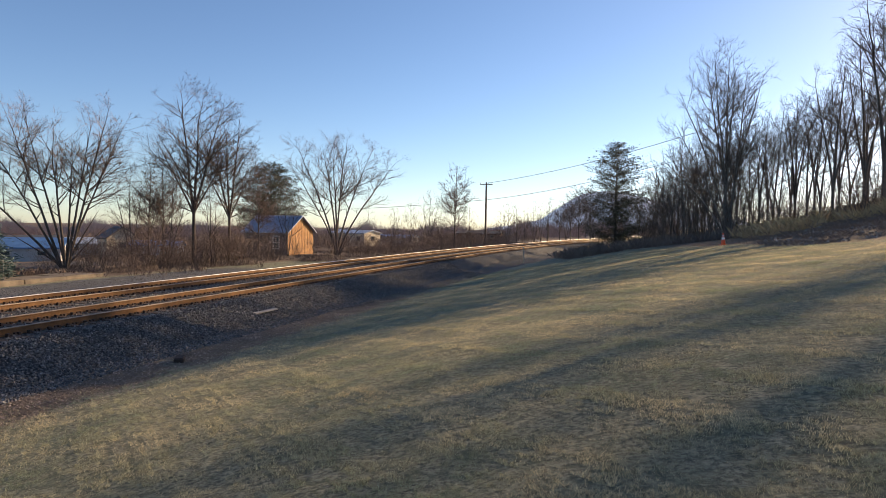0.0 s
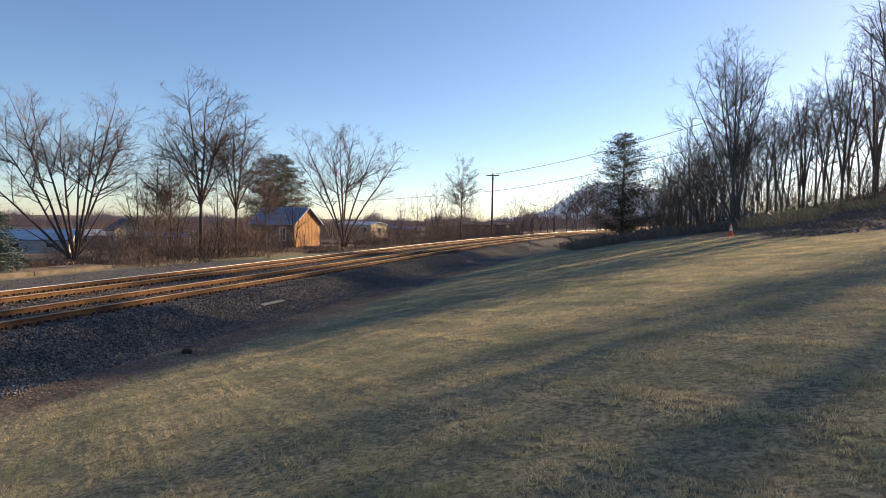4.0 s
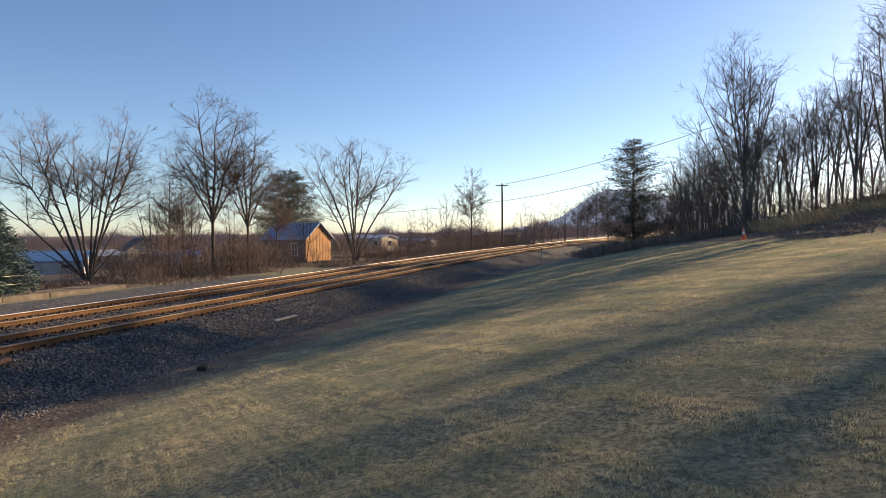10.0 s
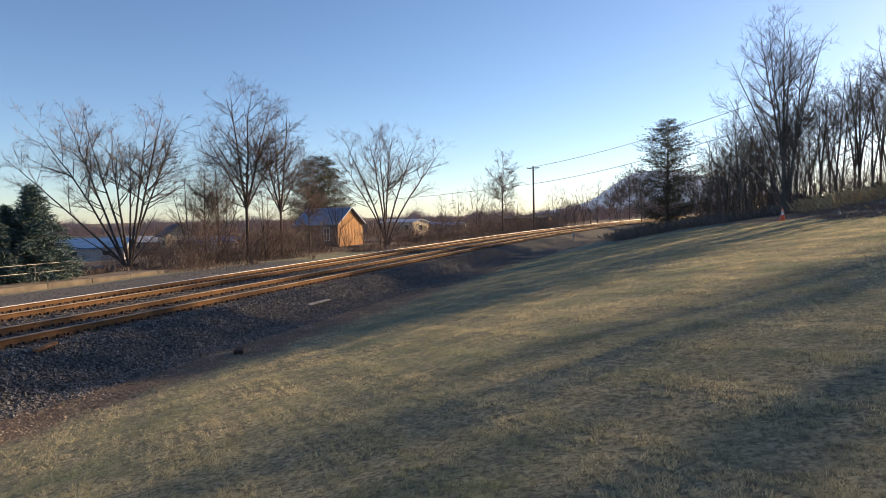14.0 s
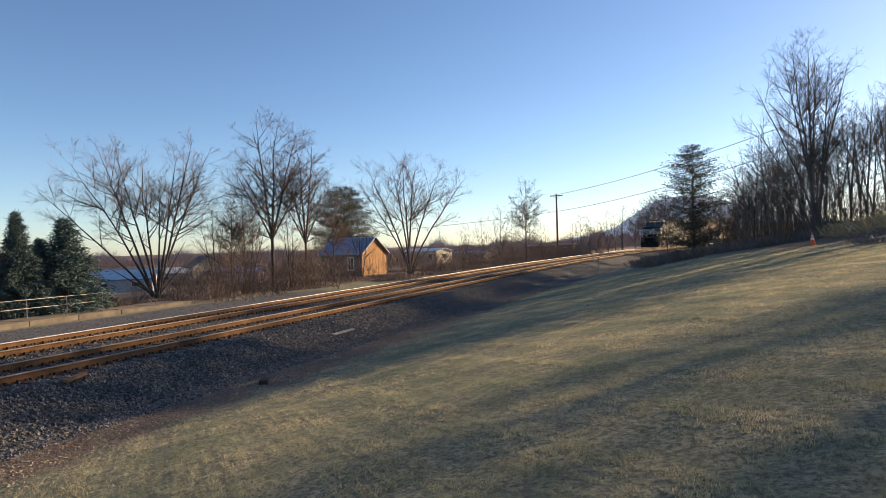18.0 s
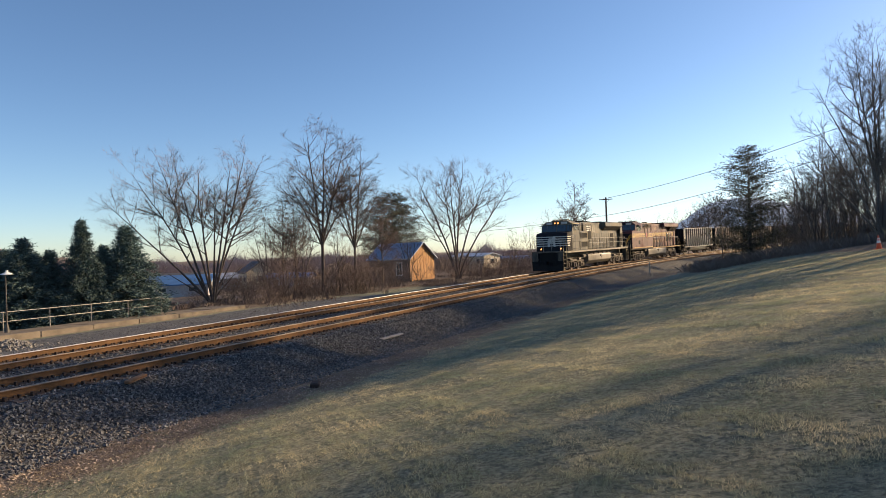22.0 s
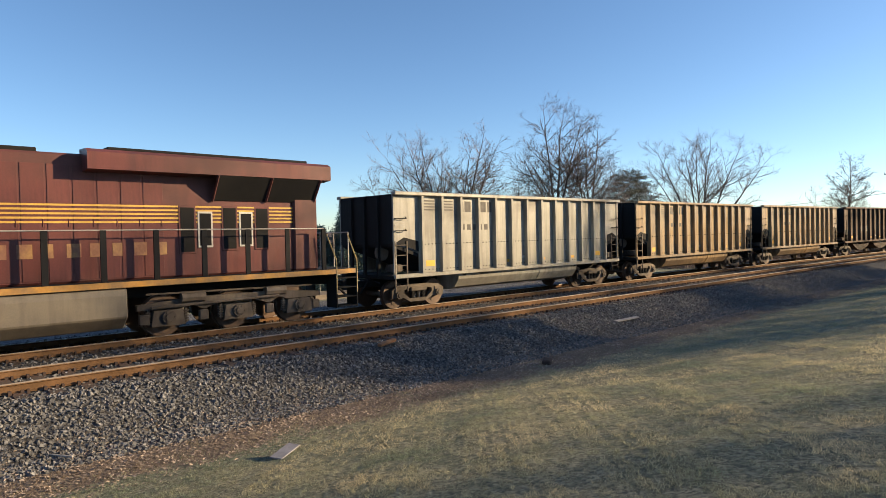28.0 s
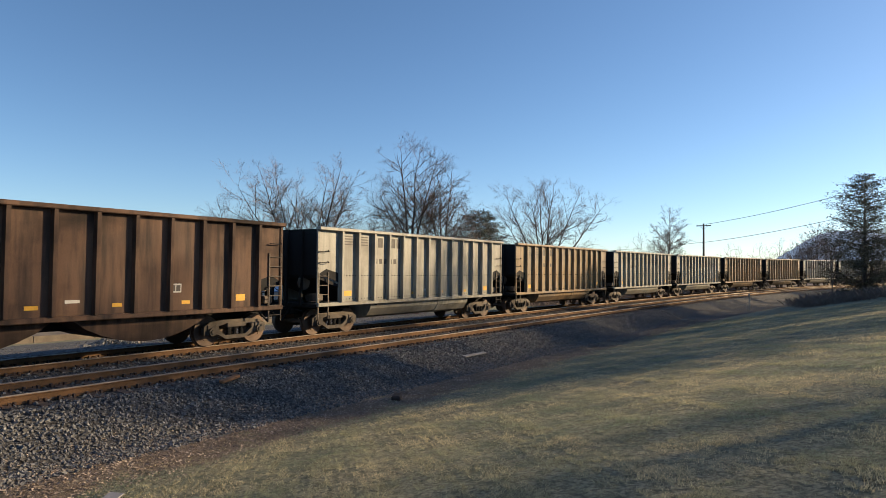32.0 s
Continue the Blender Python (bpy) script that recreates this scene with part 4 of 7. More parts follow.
def car_truck(parent, y, first=None, spin=True):
    """A freight bogie: two cast side frames with springs, a bolster, two wheelsets."""
    at = pose(0, y, 0)
    if first:
        truck = again(first, parent, at, "bogie")
    else:
        bm = bmesh.new()
        for s in (-1, 1):
            x0, x1 = s * 0.93, s * 1.06
            prism(bm, [(-1.16, 0.62), (-1.16, 0.36), (-0.66, 0.36), (-0.36, 0.2), (0.36, 0.2), (0.66, 0.36), (1.16, 0.36), (1.16, 0.62), (0.95, 0.74), (0.45, 0.8), (0.4, 0.66), (0.62, 0.62), (0.62, 0.5), (0.38, 0.32), (-0.38, 0.32), (-0.62, 0.5), (-0.62, 0.62), (-0.4, 0.66), (-0.45, 0.8), (-0.95, 0.74)], 0, min(x0, x1), max(x0, x1))
            prism(bm, [(-0.45, 0.8), (-0.4, 0.66), (0.4, 0.66), (0.45, 0.8)], 0, min(x0, x1), max(x0, x1))
            box(bm, s * 0.9, -0.36, 0.56, s * 1.12, 0.36, 0.7, 0.02)
            for c in (-0.89, 0.89):
                bar(bm, (s * 0.9, c, 0.457), (s * 1.15, c, 0.457), 0.13, 10)
                bar(bm, (s * 1.15, c, 0.457), (s * 1.18, c, 0.457), 0.07, 8)
                box(bm, s * 0.94, c - 0.17, 0.33, s * 1.09, c + 0.17, 0.68, 0.03)
        box(bm, -1.0, -0.2, 0.48, 1.0, 0.2, 0.78, 0.02)
        truck = part("bogie", bm, UNDER, parent, "dusty cast-steel bogie", at)
    if first:
        kids = [c for c in first.children]
        for c in kids:
            o = again(c, truck, c.matrix_basis.copy())
            if c.name.startswith("wheelset") and spin:
                WHEELS.append((o, c.location.y, c.location.z, 0.457))
    else:
        for s in (-1, 1):
            bm = bmesh.new()
            for j in (-0.24, 0, 0.24):
                for q in range(5):
                    bar(bm, (s * 1.0, j, 0.325 + q * 0.05), (s * 1.0, j, 0.345 + q * 0.05), 0.085, 8)
                bar(bm, (s * 1.0, j, 0.32), (s * 1.0, j, 0.58), 0.06, 6)
            tagged(part("spring_nest", bm, CAR_BLACK, truck, "coil springs"), kind="stuff")
        w = wheelset(truck, -0.89, 0.457, spin=spin)
        wheelset(truck, 0.89, 0.457, spin=spin, share=w)
    return truck


def coupler(parent, y, way):
    bm = boxes((-0.1, y, 0.74, 0.1, y + way * 0.5, 0.96), (-0.17, y + way * 0.42, 0.7, 0.17, y + way * 0.72, 1.02), bevel=0.02)
    c = part("coupler", bm, CAR_BLACK, parent, "knuckle coupler")
    bm = bmesh.new()
    bar(bm, (0.22, y, 1.0), (0.3, y + way * 0.45, 0.55), 0.035, 6)
    part("air_hose", bm, CAR_BLACK, c, "black rubber air hose")
    for q in (-1, 1):
        bm = bmesh.new()
        bar(bm, (q * 0.5, y, 0.95), (q * 0.95, y + way * 0.1, 0.9), 0.02, 5)
        part("uncoupling_lever", bm, CAR_BLACK, c)
    return c


def ladder(parent, x, y, z0, z1, width, rungs, mat):
    bm = bmesh.new()
    for d in (0, width):
        box(bm, x - 0.02, y + d - 0.02, z0, x + 0.02, y + d + 0.02, z1)
    for k in range(rungs):
        z = z0 + (z1 - z0) * (k + 0.6) / rungs
        bar(bm, (x + 0.02, y, z), (x + 0.02, y + width, z), 0.014, 5)
    return part("ladder", bm, mat, parent)


def hopper(label, paint, twin=False, marks=True):
    car = tagged(new("hopper_car"), label, "railway car", "coal cars")
    E, TOP, SILL, W = 6.655, 3.8, 1.2, 1.5
    lip, run = (2.28, 1.1) if not twin else (2.05, 0.95)
    for s in (-1, 1):
        bm = bmesh.new()
        prism(bm, [(-E, TOP), (-E, lip), (-E + run, lip - 0.32), (-E + run, SILL), (E - run, SILL), (E - run, lip - 0.32), (E, lip), (E, TOP)], 0, min(s * W, s * (W - 0.04)), max(s * W, s * (W - 0.04)))
        part("side_sheet", bm, paint, car, "dusty riveted side sheet")
        part("top_chord", boxes((s * (W - 0.06), -E - 0.02, TOP - 0.02, s * (W + 0.17), E + 0.02, TOP + 0.1), bevel=0.02), paint, car)
        part("side_sill", boxes((s * (W - 0.1), -E, SILL - 0.14, s * (W + 0.09), E, SILL - 0.004), bevel=0.015), paint, car)
        for e in (-1, 1):
            bm = bmesh.new()
            box(bm, s * (W - 0.03), e * E, SILL, s * (W + 0.03), e * (E - 0.1), TOP)
            for k in range(14):
                bar(bm, (s * (W + 0.03), e * (E - 0.05), SILL + 0.15 + k * 0.18), (s * (W + 0.045), e * (E - 0.05), SILL + 0.15 + k * 0.18), 0.02, 5)
            part("corner_post", bm, paint, car)
        bm = bmesh.new()
        for k in range(66):
            y = -E + run + 0.1 + k * (2 * (E - run) - 0.2) / 65
            box(bm, s * W, y - 0.025, 2.14, s * (W + 0.012), y + 0.025, 2.17)
            box(bm, s * W, y - 0.02, SILL + 0.08, s * (W + 0.012), y + 0.02, SILL + 0.105)
        if not twin:
            tagged(part("rivets", bm, CAR_BLACK, car, "row of dark rivets"), kind="stuff")
        else:
            bm.free()
        for e in (-1, 1):
            x = s * (W + 0.02)
            y0 = e * (E - 0.05) if e < 0 else E - 0.55
            ladder(car, x, y0, 0.62 if e < 0 else 0.7, lip if not twin else 2.9, 0.5, 5 if not twin else 7, UNDER)
            for z in (2.62, 3.02) if not twin else (3.2,):
                bm = bmesh.new()
                for a, b in (((x, y0, z), (x + s * 0.08, y0, z)), ((x + s * 0.08, y0, z), (x + s * 0.08, y0 + 0.45, z)), ((x, y0 + 0.45, z + 0.06), (x + s * 0.08, y0 + 0.45, z))):
                    bar(bm, a, b, 0.016, 5)
                part("grab_iron", bm, CAR_BLACK, car)
    # posts
    n = 13 if not twin else 12
    bm = bmesh.new()
    prism(bm, [(0.0, -0.07), (0.15, -0.05), (0.15, 0.05), (0.0, 0.07)], 2, SILL, TOP - 0.02)
    first = part("side_post", bm, paint, car)
    k = 0
    for s in (-1, 1):
        for i in range(n):
            at = pose(s * W, -E + run + 0.08 + i * (2 * (E - run) - 0.16) / (n - 1), 0, 0, 0, 0 if s > 0 else 180)
            if k == 0:
                first.matrix_basis = at
            else:
                again(first, car, at)
            k += 1
    # ends: a sheet above, a slope sheet below, stiffeners
    for e in (-1, 1):
        bm = bmesh.new()
        # black here holds coal stain plus the shade of ends turned from the sun
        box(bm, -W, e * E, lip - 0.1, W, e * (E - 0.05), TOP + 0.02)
        part("end_sheet", bm, CAR_BLACK, car, "end sheet blackened for coal stain and shade")
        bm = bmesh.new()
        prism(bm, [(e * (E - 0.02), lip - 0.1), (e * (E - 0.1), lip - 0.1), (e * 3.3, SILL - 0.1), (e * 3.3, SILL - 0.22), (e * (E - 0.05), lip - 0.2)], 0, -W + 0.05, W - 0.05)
        part("slope_sheet", bm, CAR_BLACK, car, "slope sheet blackened for coal dust and pocket shade")
        for x in (-0.75, 0.0, 0.75):
            part("end_post", boxes((x - 0.06, e * (E + 0.003), SILL - 0.1, x + 0.06, e * (E + 0.09), TOP)), CAR_BLACK, car)
        for s in (-1, 1):
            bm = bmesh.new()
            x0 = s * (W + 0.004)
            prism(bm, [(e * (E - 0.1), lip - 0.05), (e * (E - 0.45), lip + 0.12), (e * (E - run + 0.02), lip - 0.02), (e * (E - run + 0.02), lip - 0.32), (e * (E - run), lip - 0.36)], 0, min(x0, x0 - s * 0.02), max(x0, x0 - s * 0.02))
            part("soot_patch", bm, CAR_BLACK, car, "black patch round the end pocket")
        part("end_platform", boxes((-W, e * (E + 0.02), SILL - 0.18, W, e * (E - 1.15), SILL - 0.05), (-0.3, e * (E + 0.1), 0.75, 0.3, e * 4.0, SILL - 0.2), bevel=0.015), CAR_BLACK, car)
        bm = bmesh.new()
        bar(bm, (0.55, e * (E - 0.5), 1.35), (0.55, e * (E - 1.0), 1.35), 0.14, 8)
        box(bm, 0.9, e * (E - 0.2), 1.25, 1.3, e * (E - 0.55), 1.5, 0.03)
        bar(bm, (0.7, e * (E - 0.1), 1.9), (0.78, e * (E - 0.1), 1.9), 0.27, 12)
        part("brake_gear", bm, UNDER, car, "brake cylinder, valve and hand wheel")
        coupler(car, e * (E + 0.05), e)
    # underside
    bm = bmesh.new()
    if twin:
        for c in (-2.35, 2.1):
            out = [(-2.05 + 0.41 * k, SILL - 0.1 - 0.72 * math.sin(math.pi * k / 10) ** 0.75) for k in range(11)]
            prism(bm, [(c + a, z) for a, z in out], 0, -1.25, 1.25)
    else:
        ring = [(-1.42, SILL - 0.05), (-1.38, 0.86), (-1.18, 0.58), (-0.8, 0.47), (0.8, 0.47), (1.18, 0.58), (1.38, 0.86), (1.42, SILL - 0.05)]
        prism(bm, ring, 1, -3.62, 1.0)
        prism(bm, [(a * 1.012, z - 0.012 if z < 1 else z) for a, z in ring], 1, 1.0, 3.5)
    part("hopper_bottom" if twin else "tub_bottom", bm, paint, car, "bulging dusty underside")
    part("centre_sill", boxes((-0.25, -6.2, 0.72, 0.25, 6.2, 1.05), bevel=0.02), CAR_BLACK, car)
    # plates and markings
    for s in (-1, 1):
        x0, x1 = (W, W + 0.006) if s > 0 else (-W - 0.006, -W)
        for y, z, w, h in ((-5.05, 1.5, 0.4, 0.2), (-0.95, 1.42, 0.3, 0.1), (1.1, 1.42, 0.26, 0.1), (3.1, 1.42, 0.26, 0.1), (5.0, 1.5, 0.34, 0.2)):
            bm = boxes((x0, y - w / 2, z - h / 2, x1, y + w / 2, z + h / 2))
            part("reflector_plate", bm, YELLOW, car, "faded yellow reflector")
        if marks:
            rows = [(a, 3.3 + k * 0.1, b, 3.345 + k * 0.1) for k in range(4) for a, b in ((-5.3, -4.8), (-4.5, -3.95))]
            rows += [(a, 3.26, b, 3.64) for a, b in ((-3.62, -3.42), (-3.35, -3.05), (-2.6, -2.25), (-2.15, -1.95))]
            rows += [(-3.55 + k * 0.3, 2.62, -3.37 + k * 0.3, 2.82) for k in range(5)]
            for a, z0, b, z1 in rows:
                part("marking", boxes((x0, a, z0, x1, b, z1)), DULL_MARK, car, "faded dark paint mark")
        if twin:
            for a, b, n in ((-3.55, -2.95, 2), (-2.7, -1.7, 3)):
                p = part("patch_panel", boxes((x0, a, 1.95, x1, b, 2.4)), DUSTY_PALE, car, "worn white painted patch")
                for k in range(n):
                    c = a + (b - a) * (k + 0.5) / n
                    part("marking", boxes((min(x0, x1 * 1.002), c - 0.09, 2.02, max(x1, x0) + 0.003, c + 0.09, 2.33)) if s > 0 else boxes((x0 - 0.003, c - 0.09, 2.02, x1, c + 0.09, 2.33)), DULL_MARK, p)
        p = part("stencil_plate", boxes((x0, 2.6, 1.7, x1, 2.95, 1.95)), PALE, car, "small white stencilled panel")
        xa, xb = (x1 - 0.001, x1 + 0.003) if s > 0 else (x0 - 0.003, x0 + 0.001)
        for a, b in ((2.63, 2.76), (2.79, 2.92)):
            part("marking", boxes((xa, a, 1.74, xb, b, 1.91)), DULL_MARK, p)
        part("stencil_plate", boxes((x0, -0.2, 1.5, x1, 0.15, 1.58)), PALE, car)
    t = car_truck(car, -5.25)
    car_truck(car, 5.2, t)
    return car


def copied(car, label, spin):
    n = len(WHEELS)
    c = copy_thing(car, pose(0, 0, 0))
    if label:
        tagged(c, label)
    if spin:
        for truck in c.children:
            if truck.name.startswith("bogie"):
                for w in truck.children:
                    if w.name.startswith("wheelset"):
                        WHEELS.append((w, w.location.y, w.location.z, 0.457))
    return c


tub_grey = hopper("weathered grey coal hopper car with a round tub bottom", CAR_GREY)
tub_tan = hopper("sunlit tan coal hopper car streaked with dust", CAR_TAN)
twin_dark = hopper("dark brown coal hopper car with two sagging hoppers", CAR_DARK, twin=True, marks=False)
order = [tub_grey, tub_tan, None, twin_dark, None, None, None, None, None, None, None, None, None, None, None, None, None]
for i in range(17):
    c = order[i] or copied(tub_tan if i in (2, 5, 8, 9, 12, 15) else tub_grey, "dusty coal hopper car coupled in the train", i < 8)
    TRAIN.append((c, CAR * (i + 0.5), 10.4))
def loco_truck(parent, y, first=None):
    """A three-axle bogie with its cast frame, journal boxes and pipes."""
    at = pose(0, y, 0)
    if first:
        t = again(first, parent, at, "bogie")
        for c in first.children:
            o = again(c, t, c.matrix_basis.copy())
            if c.name.startswith("wheelset"):
                WHEELS.append((o, c.location.y, c.location.z, 0.53))
        return t
    bm = bmesh.new()
    for s in (-1, 1):
        x0, x1 = sorted((s * 1.0, s * 1.18))
        prism(bm, [(-2.6, 0.86), (-2.6, 0.72), (-1.5, 0.72), (-1.25, 0.8), (-0.95, 0.64), (-0.5, 0.78), (0.5, 0.78), (0.95, 0.64), (1.25, 0.8), (1.5, 0.72), (2.6, 0.72), (2.6, 0.86), (1.2, 0.97), (-1.2, 0.97)], 0, x0, x1)
        for k, c in enumerate((-1.87, 0.0, 1.87)):
            prism(bm, [(c - 0.36, 0.7), (c - 0.42, 0.3), (c + 0.42, 0.3), (c + 0.36, 0.7)], 0, *sorted((s * 1.05, s * 1.24)))
            bar(bm, (s * 1.2, c, 0.52), (s * 1.3, c, 0.52), 0.17, 12)
            bar(bm, (s * 1.3, c, 0.52), (s * 1.33, c, 0.52), 0.1, 8)
            for d in (-0.47, 0.47):
                bar(bm, (s * 1.12, c + d, 0.34), (s * 1.12, c + d, 0.72), 0.045, 6)
                for q in range(5):
                    bar(bm, (s * 1.12, c + d, 0.37 + q * 0.065), (s * 1.12, c + d, 0.4 + q * 0.065), 0.085, 8)
            for q in range(6):
                a = q * math.pi / 3
                bar(bm, (s * 1.3, c + 0.13 * math.cos(a), 0.52 + 0.13 * math.sin(a)), (s * 1.318, c + 0.13 * math.cos(a), 0.52 + 0.13 * math.sin(a)), 0.02, 5)
        for c in (-1.25, 1.1):
            bar(bm, (s * 1.22, c - 0.3, 0.98), (s * 1.22, c + 0.32, 0.98), 0.13, 8)
        bar(bm, (s * 1.2, -2.4, 1.12), (s * 1.2, 2.3, 1.06), 0.025, 5)
        bar(bm, (s * 1.27, -2.3, 0.78), (s * 1.27, 1.2, 0.84), 0.035, 5)
        for c in (-2.45, -0.95, 0.95, 2.45):
            box(bm, s * 1.1, c - 0.12, 0.36, s * 1.22, c + 0.12, 0.62, 0.02)
    box(bm, -1.0, -0.4, 0.6, 1.0, 0.4, 0.95)
    t = part("bogie", bm, UNDER, parent, "dusty three-axle bogie frame", at)
    w = wheelset(t, -1.87, 0.53, 0.53)
    for c in (0.0, 1.87):
        wheelset(t, c, 0.53, 0.53, share=w)
    return t


def railing(parent, x, ys, z0, z1, mat, post_mat, wide=0.05, level=None):
    """Walkway rail: each stanchion is a part, the rails are two more."""
    bm = bmesh.new()
    for z in [z1] + ([level] if level else []):
        bar(bm, (x, ys[0], z), (x, ys[-1], z), 0.018, 6)
    part("handrail", bm, mat, parent)
    bm = boxes((-0.02, -wide / 2, z0 - 0.12, 0.02, wide / 2, z1), bevel=0.006)
    first = part("stanchion", bm, post_mat, parent)
    for k, y in enumerate(ys):
        if k == 0:
            first.matrix_basis = pose(x, y, 0)
        else:
            again(first, parent, pose(x, y, 0))


def steps(parent, x, y, z_top, mat, way=1):
    """Corner steps with side plates and bent grab rails."""
    s = 1 if x > 0 else -1
    for q in (-0.02, way * 0.74 - 0.02):
        part("step_side", boxes((x - s * 0.55, y + q, 0.32, x, y + q + 0.04, z_top)), mat, parent)
    for k in range(4):
        z = 0.36 + k * (z_top - 0.36) / 4
        part("step", boxes((x - s * 0.5, y + min(0, way * 0.72) + 0.022, z - 0.02, x, y + max(0, way * 0.72) - 0.022, z + 0.015), bevel=0.004), mat, parent)
    bm = bmesh.new()
    for q in (0.0, 0.74):
        bar(bm, (x, y + way * q, 0.75), (x, y + way * q, z_top + 0.25), 0.018, 6)
        bar(bm, (x, y + way * q, z_top + 0.25), (x - s * 0.12, y + way * (q + 0.25), z_top + 1.05), 0.018, 6)
    part("grab_rail", bm, RAIL_YELLOW, parent, "bent worn yellow grab rail")


def words(text, size, mat, parent, at, label):
    cu = bpy.data.curves.new("lettering", "FONT")
    cu.body, cu.size, cu.extrude, cu.align_x = text, size, 0.002, "LEFT"
    cu.materials.append(mat)
    tmp = bpy.data.objects.new("lettering", cu)
    scene.collection.objects.link(tmp)
    me = bpy.data.meshes.new_from_object(tmp.evaluated_get(bpy.context.evaluated_depsgraph_get()))
    bpy.data.objects.remove(tmp)
    ob = new("lettering", me)
    ob.parent, ob.matrix_basis = parent, at
    return tagged(ob, label)


def side_m(x, y, z):
    """Upright lettering that reads along the +x side from the nose to the rear."""
    return Matrix.Translation((x, y, z)) @ Matrix(((0, 0, 1, 0), (1, 0, 0, 0), (0, 1, 0, 0), (0, 0, 0, 1)))


def tank(parent, y0, y1, top, low, mat):
    bm = bmesh.new()
    prism(bm, [(-1.42, top), (-1.46, top - 0.15), (-1.46, low + 0.3), (-1.1, low), (1.1, low), (1.46, low + 0.3), (1.46, top - 0.15), (1.42, top)], 1, y0, y1)
    bmesh.ops.bevel(bm, geom=bm.edges[:], offset=0.03, segments=1, affect="EDGES")
    t = part("fuel_tank", bm, mat, parent, "large dusty fuel tank")
    bm = bmesh.new()
    bar(bm, (1.46, (y0 + y1) / 2, top - 0.2), (1.52, (y0 + y1) / 2, top - 0.2), 0.07, 8)
    box(bm, 1.455, (y0 + y1) / 2 + 0.3, top - 0.45, 1.48, (y0 + y1) / 2 + 0.36, top - 0.1)
    part("filler", bm, CAR_BLACK, t)
    bm = bmesh.new()
    for s in (-1, 1):
        bar(bm, (s * 1.15, y0 - 0.9, top - 0.15), (s * 1.15, y0 - 0.1, top - 0.15), 0.17, 10)
        bar(bm, (s * 1.25, y0, top + 0.05), (s * 1.25, y1, top + 0.05), 0.03, 6)
        for k in range(5):
            y = y0 + (y1 - y0) * (k + 0.5) / 5
            box(bm, s * 1.2, y - 0.12, top, s * 1.4, y + 0.12, top + 0.14, 0.02)
    part("air_reservoir", bm, UNDER, parent, "air tank and pipes over the fuel tank")
    return t


def cab_shell(parent, paint, y0, y1, yw, z0, zn, zr, nose_paint):
    """Broad boxy nose, near-upright windscreen and roof with chamfered edges. y0 nose, yw cab front, y1 rear."""
    W = 1.5
    yb = yw - 0.22  # foot of the windscreen
    bm = bmesh.new()
    prism(bm, [(y0, z0), (y0, zn - 0.3), (y0 + 0.14, zn - 0.04), (yb + 0.05, zn + 0.08), (yb + 0.05, z0)], 0, -W, W)
    bmesh.ops.bevel(bm, geom=bm.edges[:], offset=0.04, segments=2, affect="EDGES")
    part("nose", bm, nose_paint, parent, "broad boxy nose")
    bm = bmesh.new()
    prism(bm, [(-W, z0), (-W, zr - 0.34), (-W + 0.45, zr), (W - 0.45, zr), (W, zr - 0.34), (W, z0)], 1, yw, y1)
    prism(bm, [(yb, z0 + 0.01), (yb, zn + 0.06), (yw, zr - 0.3), (yw, z0 + 0.01)], 0, -W + 0.004, W - 0.004)
    part("cab", bm, paint, parent, "crew cab")
    n = Vector((0, -(zr - 0.3 - zn - 0.06), (yw - yb))).normalized()
    for a, b in ((-1.42, -1.0), (-0.92, -0.05), (0.05, 0.92), (1.0, 1.42)):
        bm = bmesh.new()
        pts = []
        for x, f in ((a, 0.08), (b, 0.08), (b, 0.9), (a, 0.9)):
            pts.append(Vector((x, yb + (yw - yb) * f, zn + 0.06 + (zr - 0.36 - zn) * f)))
        lo = [bm.verts.new(p + n * 0.004) for p in pts]
        hi = [bm.verts.new(p + n * 0.025) for p in pts]
        bm.faces.new(hi)
        for i in range(4):
            bm.faces.new((lo[i], lo[(i + 1) % 4], hi[(i + 1) % 4], hi[i]))
        bmesh.ops.recalc_face_normals(bm, faces=bm.faces[:])
        p = part("windscreen", bm, GLASS, parent, "cab windscreen pane")
        bm = bmesh.new()
        bar(bm, (pts[2] + pts[3]) / 2 + n * 0.05, pts[0].lerp(pts[1], 0.7) + n * 0.05 + Vector((0, 0, 0.15)), 0.012, 4)
        part("wiper", bm, CAR_BLACK, p)


def hood_doors(parent, paint, x, y0, n, step, z0, z1):
    """Engine-room doors along both sides, each with a latch."""
    bm = boxes((0, 0, z0, 0.014, step - 0.05, z1), bevel=0.004)
    bar(bm, (0.018, step - 0.1, (z0 + z1) / 2 - 0.1), (0.018, step - 0.1, (z0 + z1) / 2 + 0.08), 0.014, 4)
    first = None
    for s in (-1, 1):
        for k in range(n):
            at = pose(s * x, y0 + k * step + (0 if s > 0 else step - 0.05), 0, 0, 0, 0 if s > 0 else 180)
            if first is None:
                first = part("hood_door", bm, paint, parent, at=at)
            else:
                again(first, parent, at)


def side_windows(parent, ys, z0, z1, frame_mat):
    for s in (-1, 1):
        for a, b in ys:
            x = s * 1.5
            bm = boxes((x, a, z0, x + s * 0.03, b, z0 + 0.05), (x, a, z1 - 0.05, x + s * 0.03, b, z1), (x, a, z0 + 0.05, x + s * 0.03, a + 0.05, z1 - 0.05), (x, b - 0.05, z0 + 0.05, x + s * 0.03, b, z1 - 0.05))
            f = part("window_frame", bm, frame_mat, parent)
            part("pane", boxes((x + s * 0.004, a + 0.05, z0 + 0.05, x + s * 0.015, b - 0.05, z1 - 0.05)), GLASS, f)


